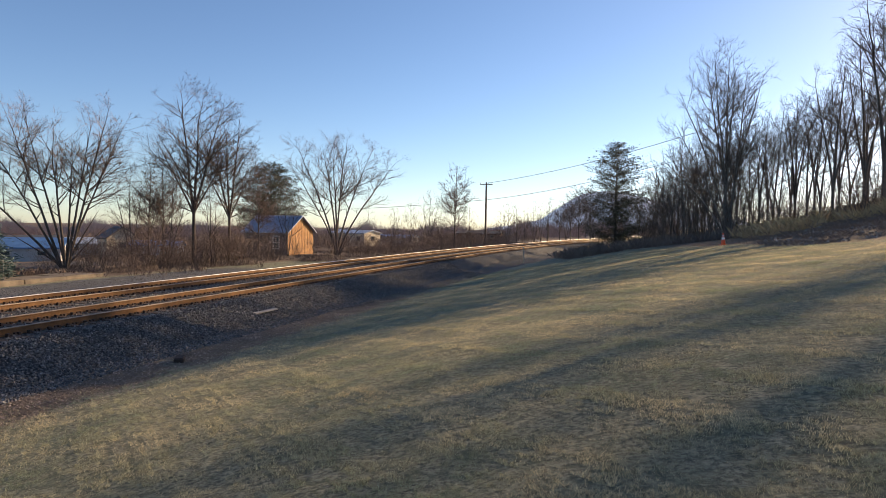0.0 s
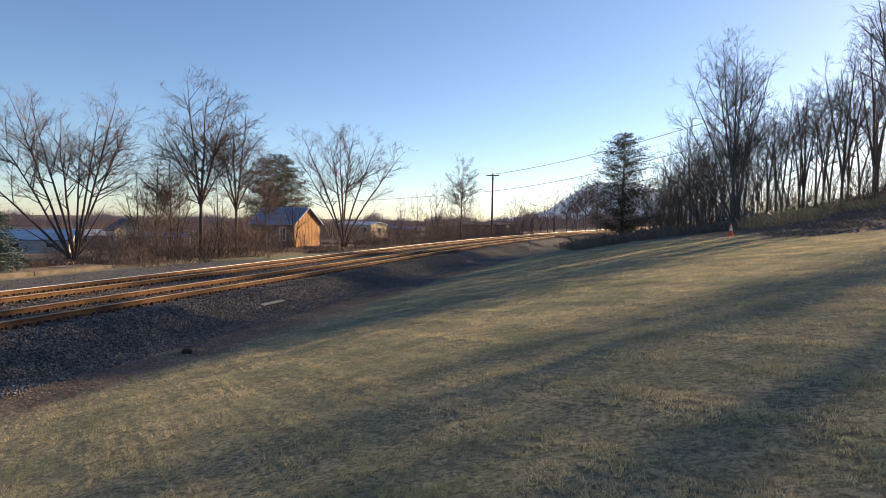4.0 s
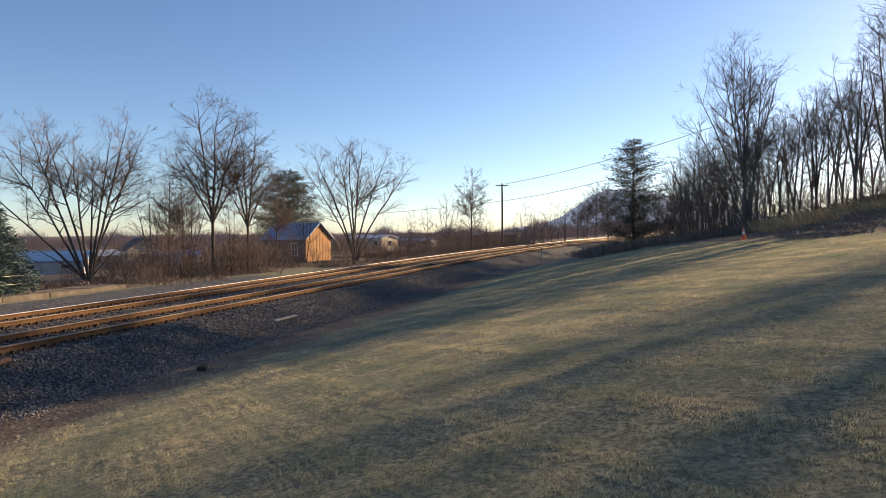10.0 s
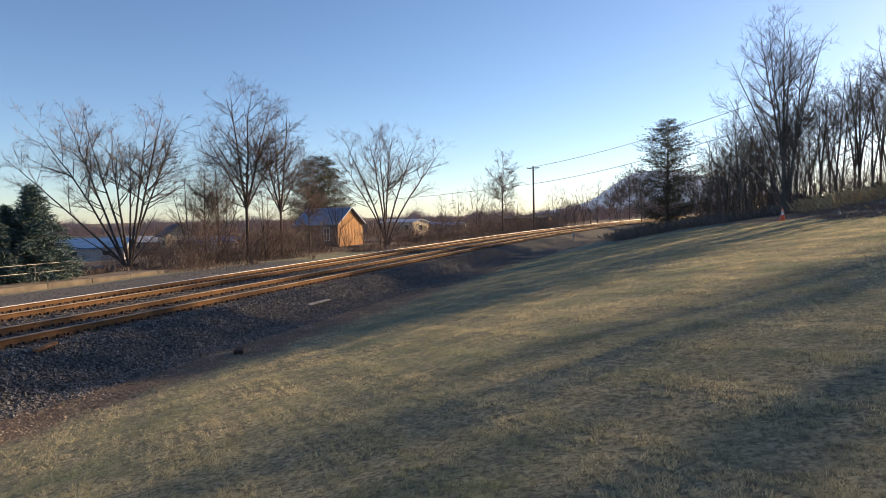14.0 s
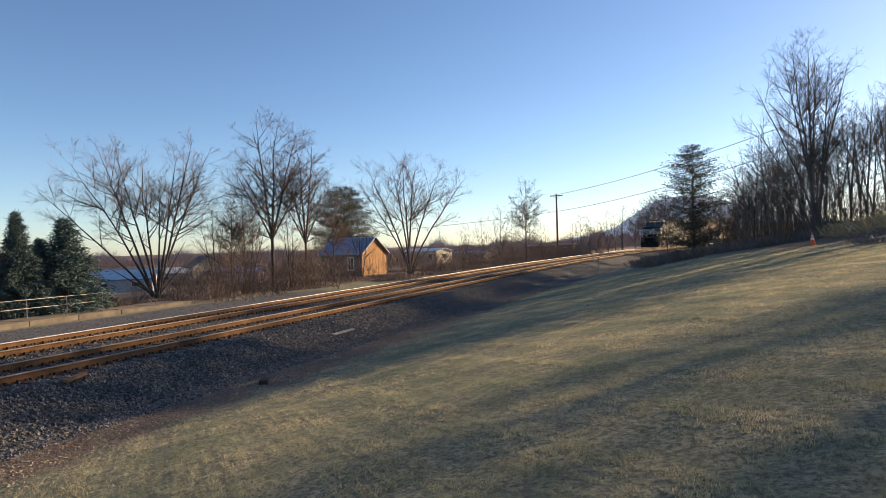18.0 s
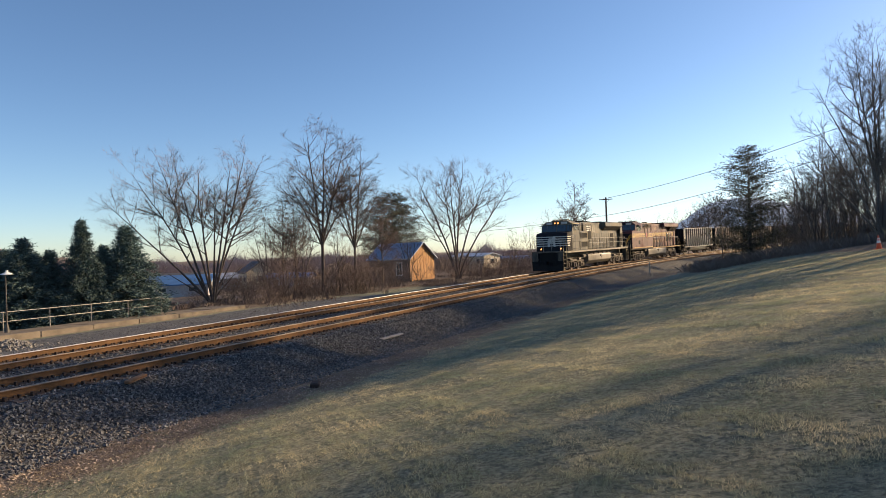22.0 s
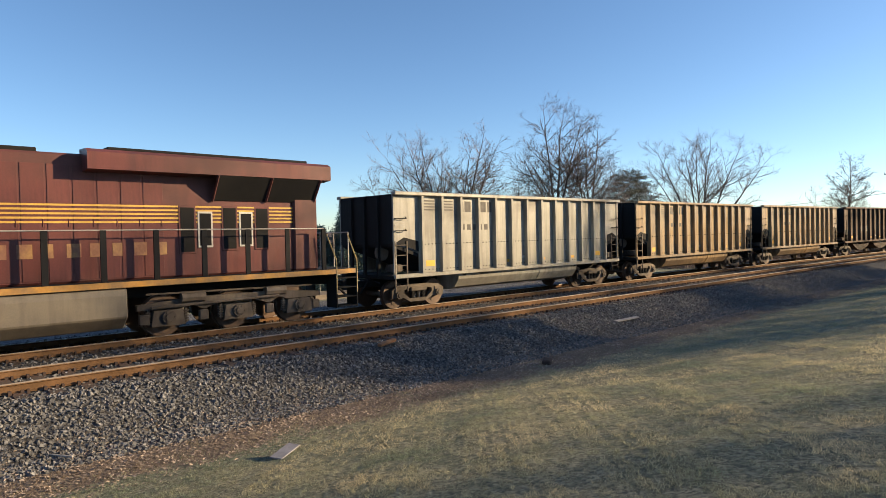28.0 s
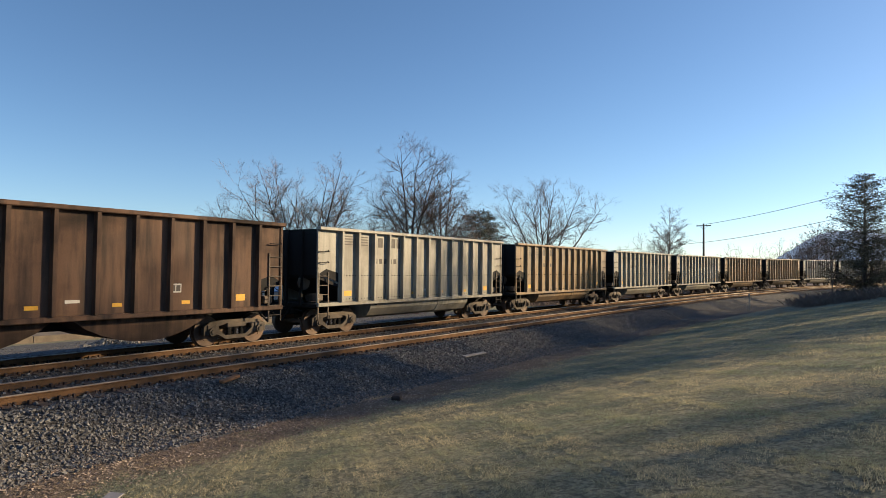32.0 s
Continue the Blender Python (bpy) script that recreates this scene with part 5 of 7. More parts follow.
def front_gear(parent, y, z, paint):
    """Snow plough, coupler, hoses and lamps on the pilot."""
    bm = bmesh.new()
    prism(bm, [(-1.45, 0.12), (-1.5, 0.95), (0.0, 1.0), (1.5, 0.95), (1.45, 0.12), (0.0, 0.1)], 1, y + 0.35, y + 0.5)
    for s in (-1, 1):
        v = [bm.verts.new(p) for p in ((0, y - 0.05, 0.12), (s * 1.45, y + 0.3, 0.12), (s * 1.42, y + 0.36, 0.72), (0, y + 0.15, 0.72), (0, y + 0.05, 0.12), (s * 1.45, y + 0.4, 0.12), (s * 1.42, y + 0.46, 0.72), (0, y + 0.25, 0.72))]
        for q in ((0, 1, 2, 3), (7, 6, 5, 4), (0, 4, 5, 1), (1, 5, 6, 2), (2, 6, 7, 3), (3, 7, 4, 0)):
            bm.faces.new([v[i] for i in q])
    bmesh.ops.recalc_face_normals(bm, faces=bm.faces[:])
    part("snow_plough", bm, CAR_BLACK, parent, "black steel snow plough")
    part("pilot", boxes((-0.93, y + 0.5, 0.7, 0.93, y + 0.62, z - 0.14), bevel=0.02), CAR_BLACK, parent)
    part("anti_climber", boxes((-1.4, y + 0.36, z - 0.13, 1.4, y + 0.72, z - 0.004), bevel=0.02), UNDER, parent, "dusty ribbed buffer beam edge")
    coupler(parent, y + 0.3, -1)
    bm = bmesh.new()
    for x in (-0.9, -0.7, 0.7, 0.9):
        bar(bm, (x, y + 0.4, z - 0.1), (x * 0.92, y + 0.1, 0.7), 0.025, 5)
        bar(bm, (x * 0.92, y + 0.1, 0.7), (x * 0.8, y + 0.3, 0.5), 0.025, 5)
    part("hose", bm, CAR_BLACK, parent, "black brake hoses")
    bm = bmesh.new()
    for x in (-1.2, -0.4, 0.4, 1.2):
        bar(bm, (x, y + 0.45, z), (x, y + 0.45, z + 1.0), 0.018, 6)
    bar(bm, (-1.2, y + 0.45, z + 1.0), (-0.4, y + 0.45, z + 1.0), 0.018, 6)
    bar(bm, (0.4, y + 0.45, z + 1.0), (1.2, y + 0.45, z + 1.0), 0.018, 6)
    part("end_railing", bm, STEEL, parent)


def build_black_loco():
    e = tagged(new("locomotive"), "leading black diesel locomotive with white nose stripes", "locomotive", "locomotives")
    Z = 1.83
    part("frame", boxes((-1.5, -10.3, Z - 0.2, 1.5, 10.2, Z), (-0.6, -10.2, 1.1, 0.6, 10.1, Z - 0.22), bevel=0.02), LOCO_BLACK, e, "walkway deck and main frame")
    for s in (-1, 1):
        part("sill_stripe", boxes((s * 1.5, -9.4, Z - 0.18, s * 1.506, 10.2, Z - 0.05)), TANK, e, "dust-dulled edge stripe")
    front_gear(e, -11.0, Z, LOCO_BLACK)
    cab_shell(e, LOCO_BLACK, -9.55, -6.2, -8.0, Z, 3.5, 4.56, LOCO_NOSE)
    side_windows(e, ((-7.75, -7.4), (-7.34, -6.75), (-6.69, -6.4)), 3.66, 4.16, LOCO_BLACK)
    for s in (-1, 1):
        bm = bmesh.new()
        prism(bm, [(s * 1.5, 4.24), (s * 1.85, 4.16), (s * 1.85, 4.18), (s * 1.5, 4.27)], 1, -7.8, -6.5)
        part("sun_visor", bm, LOCO_BLACK, e)
        part("roof_edge", boxes((s * 1.3, -8.0, 4.3, s * 1.505, -6.2, 4.36)), RAIL_YELLOW, e)
    # nose stripes, emblem shape, headlights
    for k in range(5):
        z = 2.28 + k * 0.2
        bm = boxes((-1.46, -9.562, z, 1.46, -9.553, z + 0.09), (1.502, -9.5, z, 1.508, -8.9 + 0.08 * k, z + 0.09), (-1.508, -9.5, z, -1.502, -8.9 + 0.08 * k, z + 0.09))
        part("stripe", bm, PALE, e, "white nose stripe")
    bm = bmesh.new()
    prism(bm, [(-0.36, 2.22), (-0.16, 2.24), (-0.1, 2.6), (0.14, 2.62), (0.2, 2.24), (0.4, 2.22), (0.34, 2.75), (0.42, 2.98), (0.28, 3.22), (0.05, 3.0), (-0.22, 3.02), (-0.38, 2.8)], 1, -9.575, -9.563)
    part("emblem", bm, PALE, e, "plain white emblem shape")
    for x, z, y, n in ((-0.16, 4.4, -8.02, 0), (0.16, 4.4, -8.02, 0), (-0.95, 2.05, -9.6, 1), (0.95, 2.05, -9.6, 1)):
        bm = bmesh.new()
        bar(bm, (x, y, z), (x, y - 0.12, z), 0.13, 12)
        h = part("headlight", bm, CAR_BLACK, e)
        bm = bmesh.new()
        bar(bm, (x, y - 0.121, z), (x, y - 0.135, z), 0.075, 12)
        part("lens", bm, LAMP, h, "lit headlight lens")
    for x in (-1.0, 0.45):
        part("number_board", boxes((x, -8.12, 4.28, x + 0.55, -8.04, 4.5), bevel=0.01), PALE, e)
    bm = boxes((-0.6, -7.9, 4.55, 0.6, -6.6, 4.66), (0.2, -7.4, 4.66, 0.8, -6.9, 4.76), bevel=0.03)
    for x in (-0.4, -0.1, 0.25):
        bar(bm, (x, -7.6, 4.7), (x, -8.0, 4.72), 0.05, 8)
    part("roof_gear", bm, LOCO_BLACK, e, "horns, antennas and air conditioner")
    words("1019", 0.36, PALE, e, side_m(1.505, -8.4, 2.95), "pale painted number 1019")
    for d in (((-8.6, 2.0), (-8.2, 2.65), (-6.3, 2.65), (-6.3, 2.0)),):
        bm = bmesh.new()
        for (a, b), (c, f) in zip(d, d[1:] + d[:1]):
            bar(bm, (1.505, a, b), (1.505, c, f), 0.012, 4)
        part("access_door", bm, CAR_BLACK, e)
    # blower box with two grilles, and the upper gear behind the cab
    for s in (-1, 1):
        part("equipment_box", boxes((s * 0.6, -6.18, Z, s * 1.52, -3.9, 3.62), bevel=0.02), LOCO_BLACK, e, "full-width equipment locker")
        for z in (2.05, 2.9):
            bm = boxes((s * 1.52, -6.0, z, s * 1.56, -4.1, z + 0.06), (s * 1.52, -6.0, z + 0.54, s * 1.56, -4.1, z + 0.6), (s * 1.52, -6.0, z + 0.06, s * 1.56, -5.93, z + 0.54), (s * 1.52, -4.17, z + 0.06, s * 1.56, -4.1, z + 0.54))
            g = part("grille_frame", bm, LOCO_BLACK, e)
            part("grille", boxes(*[(s * 1.523, -5.93, z + 0.08 + k * 0.075, s * 1.54, -4.17, z + 0.12 + k * 0.075) for k in range(6)], (s * 1.521, -5.93, z + 0.06, s * 1.524, -4.17, z + 0.54)), LOCO_DARK, g)
        part("intake_grille", boxes((s * 1.05, -3.85, 2.85, s * 1.5, -2.75, 3.6), bevel=0.02), LOCO_DARK, e)
        bm = boxes((s * 1.0, -6.1, 3.62, s * 1.3, -5.4, 4.4), (s * 1.0, -5.2, 3.62, s * 1.25, -4.9, 4.45), (s * 1.0, -4.6, 3.62, s * 1.3, -3.7, 4.38), bevel=0.02)
        bar(bm, (s * 1.48, -6.1, 3.9), (s * 1.48, -2.6, 3.9), 0.018, 5)
        bar(bm, (s * 1.48, -6.1, 4.25), (s * 1.48, -2.6, 4.25), 0.018, 5)
        for y in (-6.0, -5.1, -4.2, -3.3, -2.7):
            box(bm, s * 1.46, y - 0.03, 3.6, s * 1.5, y + 0.03, 4.3)
        part("upper_gear", bm, LOCO_BLACK, e, "upper cabinets and rails behind the cab")
    part("hood", boxes((-1.02, -6.2, Z, 1.02, 7.9, 4.5), bevel=0.06), LOCO_BLACK, e, "long engine hood")
    hood_doors(e, LOCO_BLACK, 1.02, -3.6, 14, 0.8, Z + 0.1, 3.4)
    for k in range(4):
        part("stripe", boxes((1.022, -3.3 + 0.12 * k, 3.45 + k * 0.2, 1.03, -1.9 + 0.1 * k, 3.54 + k * 0.2)), PALE, e, "pale hood stripe")
    for k in range(3):
        part("marking", boxes((1.022, -1.7 + k * 0.52, 3.5, 1.03, -1.35 + k * 0.52, 4.2)), DUSTY_PALE, e, "worn pale block marking")
    for k in range(8):
        for z in (2.2, 2.55):
            part("marking", boxes((1.037, -0.9 + k * 0.26, z, 1.042, -0.72 + k * 0.26, z + 0.2)), DUSTY_PALE, e, "small worn pale block")
    # exhaust, fans, flared radiator
    bm = boxes((-0.35, -0.6, 4.5, 0.35, 0.6, 4.66), bevel=0.03)
    part("exhaust_hatch", bm, LOCO_DARK, e)
    for y in (-2.4, 3.4, 4.9, 6.4):
        bm = bmesh.new()
        bar(bm, (0, y, 4.5), (0, y, 4.68), 0.62, 16)
        part("roof_fan", bm, LOCO_DARK, e, "round roof fan")
    for s in (-1, 1):
        bm = bmesh.new()
        prism(bm, [(s * 0.9, 4.62), (s * 1.42, 4.58), (s * 1.52, 4.5), (s * 1.52, 4.16), (s * 1.03, 3.72), (s * 0.9, 3.72)], 1, 1.9, 8.1)
        part("radiator_wing", bm, LOCO_BLACK, e, "flared radiator overhang")
        bm = bmesh.new()
        prism(bm, [(s * 1.5, 4.13), (s * 1.04, 3.715), (s * 1.07, 3.7), (s * 1.52, 4.1)], 1, 2.1, 7.9)
        part("radiator_screen", bm, LOCO_DARK, e)
    bm = bmesh.new()
    prism(bm, [(-1.32, 7.85), (-1.32, 8.75), (-0.8, 9.4), (0.8, 9.4), (1.32, 8.75), (1.32, 7.85)], 2, Z, 4.5)
    part("rear_hood", bm, LOCO_BLACK, e, "hood end with cut corners")
    bm = boxes(*[(1.325, a, 2.05, 1.35, b, 3.35) for a, b in ((7.95, 8.7),)])
    part("screen_door", bm, LOCO_DARK, e, "dark mesh door")
    part("screen_door", boxes((1.035, 5.0, 2.0, 1.06, 6.0, 3.4)), LOCO_DARK, e, "dark mesh door")
    # the cut corner carries stripes and a number
    across, face = Vector((-0.625, 0.781, 0)), Vector((0.781, 0.625, 0))
    corner = Matrix(((across.x, 0, face.x, 1.32), (across.y, 0, face.y, 8.75), (0, 1, 0, 0), (0, 0, 0, 1)))
    for k in range(5):
        bm = boxes((0.02 + 0.03 * (4 - k), 2.65 + k * 0.19, 0.003, 0.8, 2.75 + k * 0.19, 0.01))
        part("stripe", bm, PALE, e, "pale corner stripe", corner)
    bm = bmesh.new()
    for k in range(6):
        bar(bm, (0.9, 9.4, 2.4 + k * 0.36), (1.25, 9.4, 2.4 + k * 0.36), 0.014, 5)
    part("grab_iron", bm, CAR_BLACK, e)
    words("1019", 0.32, PALE, e, corner @ Matrix.Translation((0.12, 3.95, 0.004)), "pale painted number 1019")
    for s in (-1, 1):
        railing(e, s * 1.46, [-3.6 + 1.16 * k for k in range(12)], Z, 2.92, STEEL, LOCO_BLACK, 0.06, 2.45)
        steps(e, s * 1.5, -10.6, Z, LOCO_BLACK)
        steps(e, s * 1.5, 10.25, Z, LOCO_BLACK, -1)
    bm = bmesh.new()
    for x in (-1.2, -0.4, 0.4, 1.2):
        bar(bm, (x, 10.15, Z), (x, 10.15, Z + 1.0), 0.018, 6)
    bar(bm, (-1.2, 10.15, Z + 1.0), (1.2, 10.15, Z + 1.0), 0.018, 6)
    part("end_railing", bm, STEEL, e)
    coupler(e, 10.2, 1)
    tank(e, -3.8, 3.6, 1.35, 0.42, TANK)
    t = loco_truck(e, -6.9)
    loco_truck(e, 6.7, t)
    return e


def build_red_loco():
    e = tagged(new("locomotive"), "oxblood red diesel locomotive with gold stripes", "locomotive", "locomotives")
    Z = 1.5
    part("frame", boxes((-1.5, -10.2, Z - 0.16, 1.5, 10.1, Z), (-0.6, -10.1, 1.0, 0.6, 10.0, Z - 0.18), bevel=0.02), CAR_BLACK, e, "walkway deck and main frame")
    front_gear(e, -10.85, Z + 0.25, LOCO_RED)
    cab_shell(e, LOCO_RED, -9.78, -6.15, -8.45, Z, 3.62, 4.72, LOCO_RED)
    side_windows(e, ((-8.15, -7.78), (-7.72, -6.95), (-6.88, -6.5)), 3.58, 4.26, DUSTY_PALE)
    for s in (-1, 1):
        bm = bmesh.new()
        prism(bm, [(s * 1.5, 4.32), (s * 1.82, 4.22), (s * 1.82, 4.24), (s * 1.5, 4.36)], 1, -7.9, -6.4)
        part("sun_visor", bm, LOCO_RED, e)
    for x in (0.35, -1.0):
        part("number_board", boxes((x, -8.55, 4.4, x + 0.65, -8.4, 4.62), bevel=0.015), PALE, e, "white number board")
    for x in (-0.15, 0.15):
        bm = bmesh.new()
        bar(bm, (x, -8.4, 4.5), (x, -8.56, 4.5), 0.12, 12)
        part("headlight", bm, CAR_BLACK, e, "unlit headlight")
    bm = boxes((-0.5, -8.3, 4.72, 0.5, -7.4, 4.8), (0.3, -7.2, 4.72, 1.0, -6.5, 4.84), (-0.9, -7.8, 4.72, -0.5, -7.0, 4.86), bevel=0.03)
    for x, y in ((0.6, -8.0), (0.2, -8.1), (0.8, -7.6)):
        bar(bm, (x, y, 4.72), (x, y, 4.92), 0.04, 6)
    part("roof_gear", bm, LOCO_RED, e, "antennas and air conditioner on the cab roof")
    # added dark plate: paints the shade on the nose front over the red
    part("nose_front", boxes((-1.44, -9.786, Z + 0.06, 1.44, -9.781, 3.3), bevel=0.002), LOCO_NOSE, e, "thin dark plate that stands in for shade on the nose front")
    part("nose_door", boxes((-0.35, -9.792, Z + 0.5, 0.35, -9.783, 3.3)), LOCO_RED, e)
    part("side_vent", boxes((1.5, -7.55, 1.98, 1.512, -6.95, 2.45), bevel=0.005), LOCO_DARK, e, "black louvre")
    # wide locker, upper gear with louvres and bars
    for s in (-1, 1):
        part("equipment_locker", boxes((s * 0.7, -6.14, Z, s * 1.5, -2.15, 3.36), bevel=0.02), LOCO_RED, e, "full-width locker behind the cab")
        part("lower_skirt", boxes((s * 1.4, -9.3, Z - 0.14, s * 1.494, -2.2, Z - 0.004)), LOCO_RED, e)
        for k, y in enumerate((-5.9, -4.75, -3.6)):
            bm = boxes((s * 1.22, y, 3.95, s * 1.27, y + 0.06, 4.5), (s * 1.22, y + 0.84, 3.95, s * 1.27, y + 0.9, 4.5), (s * 1.22, y + 0.06, 4.44, s * 1.27, y + 0.84, 4.5), (s * 1.22, y + 0.06, 3.95, s * 1.27, y + 0.84, 4.0))
            f = part("louvre_frame", bm, DUSTY_PALE, e, "dusty pale frame with dark louvres")
            bm = boxes(*[(s * 1.215, y + 0.06, 4.03 + q * 0.085, s * 1.25, y + 0.84, 4.07 + q * 0.085) for q in range(5)], (s * 1.205, y + 0.06, 4.0, s * 1.213, y + 0.84, 4.44))
            part("louvre", bm, LOCO_DARK, f)
        bm = bmesh.new()
        for z in (4.02, 4.42):
            bar(bm, (s * 1.46, -6.0, z), (s * 1.46, -2.5, z), 0.018, 5)
        for y in (-6.0, -4.95, -3.85, -2.7):
            box(bm, s * 1.44, y - 0.06, 3.36, s * 1.47, y + 0.06, 4.35)
        bar(bm, (s * 1.46, -2.5, 4.42), (s * 1.1, -1.2, 3.4), 0.022, 5)
        part("guard_rail", bm, LOCO_RED, e, "dark safety rail over the locker")
        part("hatch", boxes((s * 1.2, -2.4, 3.95, s * 1.215, -1.7, 4.4)), LOCO_DARK, e)
    part("upper_cabinet", boxes((-1.2, -6.15, 3.3, 1.2, -1.4, 4.6), bevel=0.05), LOCO_RED, e)
    part("hood", boxes((-1.06, -2.2, Z, 1.06, 8.3, 4.52), bevel=0.05), LOCO_RED, e, "long engine hood")
    hood_doors(e, LOCO_RED, 1.06, -1.15, 11, 0.52, Z + 0.08, 4.25)
    for a, b, z0, z1 in ((4.95, 5.3, 2.15, 3.3), (5.45, 5.75, 2.3, 3.15), (6.1, 6.45, 2.2, 3.3), (6.6, 6.9, 2.3, 3.15), (7.05, 7.4, 2.2, 3.3)):
        f = part("vent_frame", boxes((1.061, a - 0.05, z0 - 0.05, 1.085, b + 0.05, z1 + 0.05), bevel=0.006), PALE if a in (5.45, 6.6) else LOCO_RED, e)
        part("vent", boxes((1.086, a, z0, 1.094, b, z1)), LOCO_DARK, f)
    # gold stripes, emblem, number, lettering blocks
    for k in range(5):
        z = 2.84 + k * 0.1
        bm = boxes((1.502, -9.7, z, 1.508, -5.25, z + 0.045), (1.502, -3.85, z, 1.508, -2.15, z + 0.045), (1.074, -2.1, z + 0.06, 1.079, 8.2, z + 0.105), (-1.508, -9.55, z, -1.502, -2.15, z + 0.045))
        part("stripe", bm, GOLD, e, "thin gold stripe")
        bm = bmesh.new()
        for x in (-1, 1):
            prev = None
            for q in range(7):
                a = q / 6
                p = Vector((x * (1.46 - 0.75 * a), -9.795, z + 0.02 - (0.9 + 0.05 * k) * a * a))
                if prev is not None:
                    bar(bm, prev, p, 0.02, 4)
                prev = p
        part("nose_stripe", bm, GOLD, e, "gold stripe sweeping down the nose")
    bm = bmesh.new()
    for k in range(24):
        a, b = k * math.pi / 12, (k + 1) * math.pi / 12
        bar(bm, (1.506, -4.54 + 0.36 * math.cos(a), 3.06 + 0.36 * math.sin(a)), (1.506, -4.54 + 0.36 * math.cos(b), 3.06 + 0.36 * math.sin(b)), 0.016, 4)
    part("emblem_ring", bm, GOLD, e, "thin gold ring")
    bm = bmesh.new()
    prism(bm, [(-4.54 + a, 3.06 + b) for a, b in ((-0.15, -0.28), (0.15, -0.28), (0.27, 0.12), (0.22, 0.26), (-0.22, 0.26), (-0.27, 0.12))], 0, 1.501, 1.51)
    part("emblem", bm, EMBLEM_RED, e, "plain red keystone shape")
    words("8102", 0.56, FADED_GOLD, e, side_m(1.076, -0.3, 3.72), "gold painted number 8102")
    for k in range(12):
        part("marking", boxes((1.074, -1.1 + k * 0.49, 2.1, 1.08, -1.1 + k * 0.49 + (0.3 if k % 3 else 0.22), 2.42)), FADED_GOLD, e, "faded gold block")
    for a, b in ((-9.55, -2.2),):
        for s in (-1, 1):
            part("sill_stripe", boxes((s * 1.502, a, Z + 0.03, s * 1.508, b, Z + 0.14)), SILL_PAINT, e, "worn yellow edge stripe")
    for s in (-1, 1):
        part("sill_stripe", boxes((s * 1.5, -2.1, Z - 0.15, s * 1.506, 10.1, Z - 0.01)), SILL_PAINT, e, "worn yellow edge stripe")
        bm = bmesh.new()
        prism(bm, [(s * 0.9, 4.64), (s * 1.4, 4.62), (s * 1.54, 4.54), (s * 1.54, 4.14), (s * 1.1, 4.1), (s * 0.9, 4.1)], 1, 2.7, 9.25)
        part("radiator_wing", bm, LOCO_RED, e, "wide radiator overhang with dark top")
        bm = bmesh.new()
        prism(bm, [(s * 1.5, 4.13), (s * 1.07, 3.5), (s * 1.1, 3.5), (s * 1.53, 4.12)], 1, 5.8, 8.9)
        part("radiator_screen", bm, LOCO_DARK, e, "slanted black screen")
        for y in (5.8, 7.35, 8.9):
            bm = bmesh.new()
            bar(bm, (s * 1.54, y, 4.14), (s * 1.1, y, 3.48), 0.04, 4)
            part("screen_strut", bm, LOCO_RED, e)
        railing(e, s * 1.46, [-1.8 + 1.2 * k for k in range(10)], Z, 2.72, STEEL, CAR_BLACK, 0.14)
        steps(e, s * 1.5, -10.5, Z + 0.2, CAR_BLACK)
        steps(e, s * 1.5, 10.15, Z, CAR_BLACK, -1)
    part("rear_hood", boxes((-1.15, 8.2, Z, 1.15, 9.0, 4.1), bevel=0.05), LOCO_RED, e)
    bm = boxes((-0.5, 1.1, 4.52, 0.5, 1.9, 4.68), (-1.3, 3.2, 4.62, 1.3, 8.6, 4.7), (-0.3, -1.0, 4.52, 0.3, -0.2, 4.6), bevel=0.02)
    for k in range(5):
        bar(bm, (-0.2 + 0.1 * k, -0.9, 4.72), (-0.2 + 0.1 * k, -0.4, 4.74), 0.06, 8, 0.09)
    part("roof_hatch", bm, LOCO_DARK, e, "roof hatch, horn cluster and radiator top")
    bm = bmesh.new()
    for x in (-1.2, -0.4, 0.4, 1.2):
        bar(bm, (x, 10.05, Z), (x, 10.05, Z + 1.1), 0.018, 6)
    bar(bm, (-1.2, 10.05, Z + 1.1), (1.2, 10.05, Z + 1.1), 0.018, 6)
    part("end_railing", bm, STEEL, e)
    coupler(e, 10.1, 1)
    tank(e, -3.9, 3.5, 1.34, 0.33, TANK)
    t = loco_truck(e, -7.1)
    loco_truck(e, 6.4, t)
    return e


TRAIN.append((build_red_loco(), -10.8, 13.5))
TRAIN.append((build_black_loco(), -32.6, 13.6))
# ---- walkway, railing and lamp beyond the gravel yard ----
CONCRETE = material("worn_concrete", (0.22, 0.18, 0.135), 0.9, 0, 0.35, 1.2, 25, 0.4, (0.115, 0.095, 0.075))
GALV = material("weathered_grey_pipe", (0.3, 0.29, 0.27), 0.5, 0.5, 0.25, 3, 30, 0.1)
BRONZE = material("dark_painted_pole", (0.07, 0.062, 0.055), 0.55, 0.2, 0.2, 3, 30, 0.05)
WALL_X, WALK_Z = -34.3, -1.02


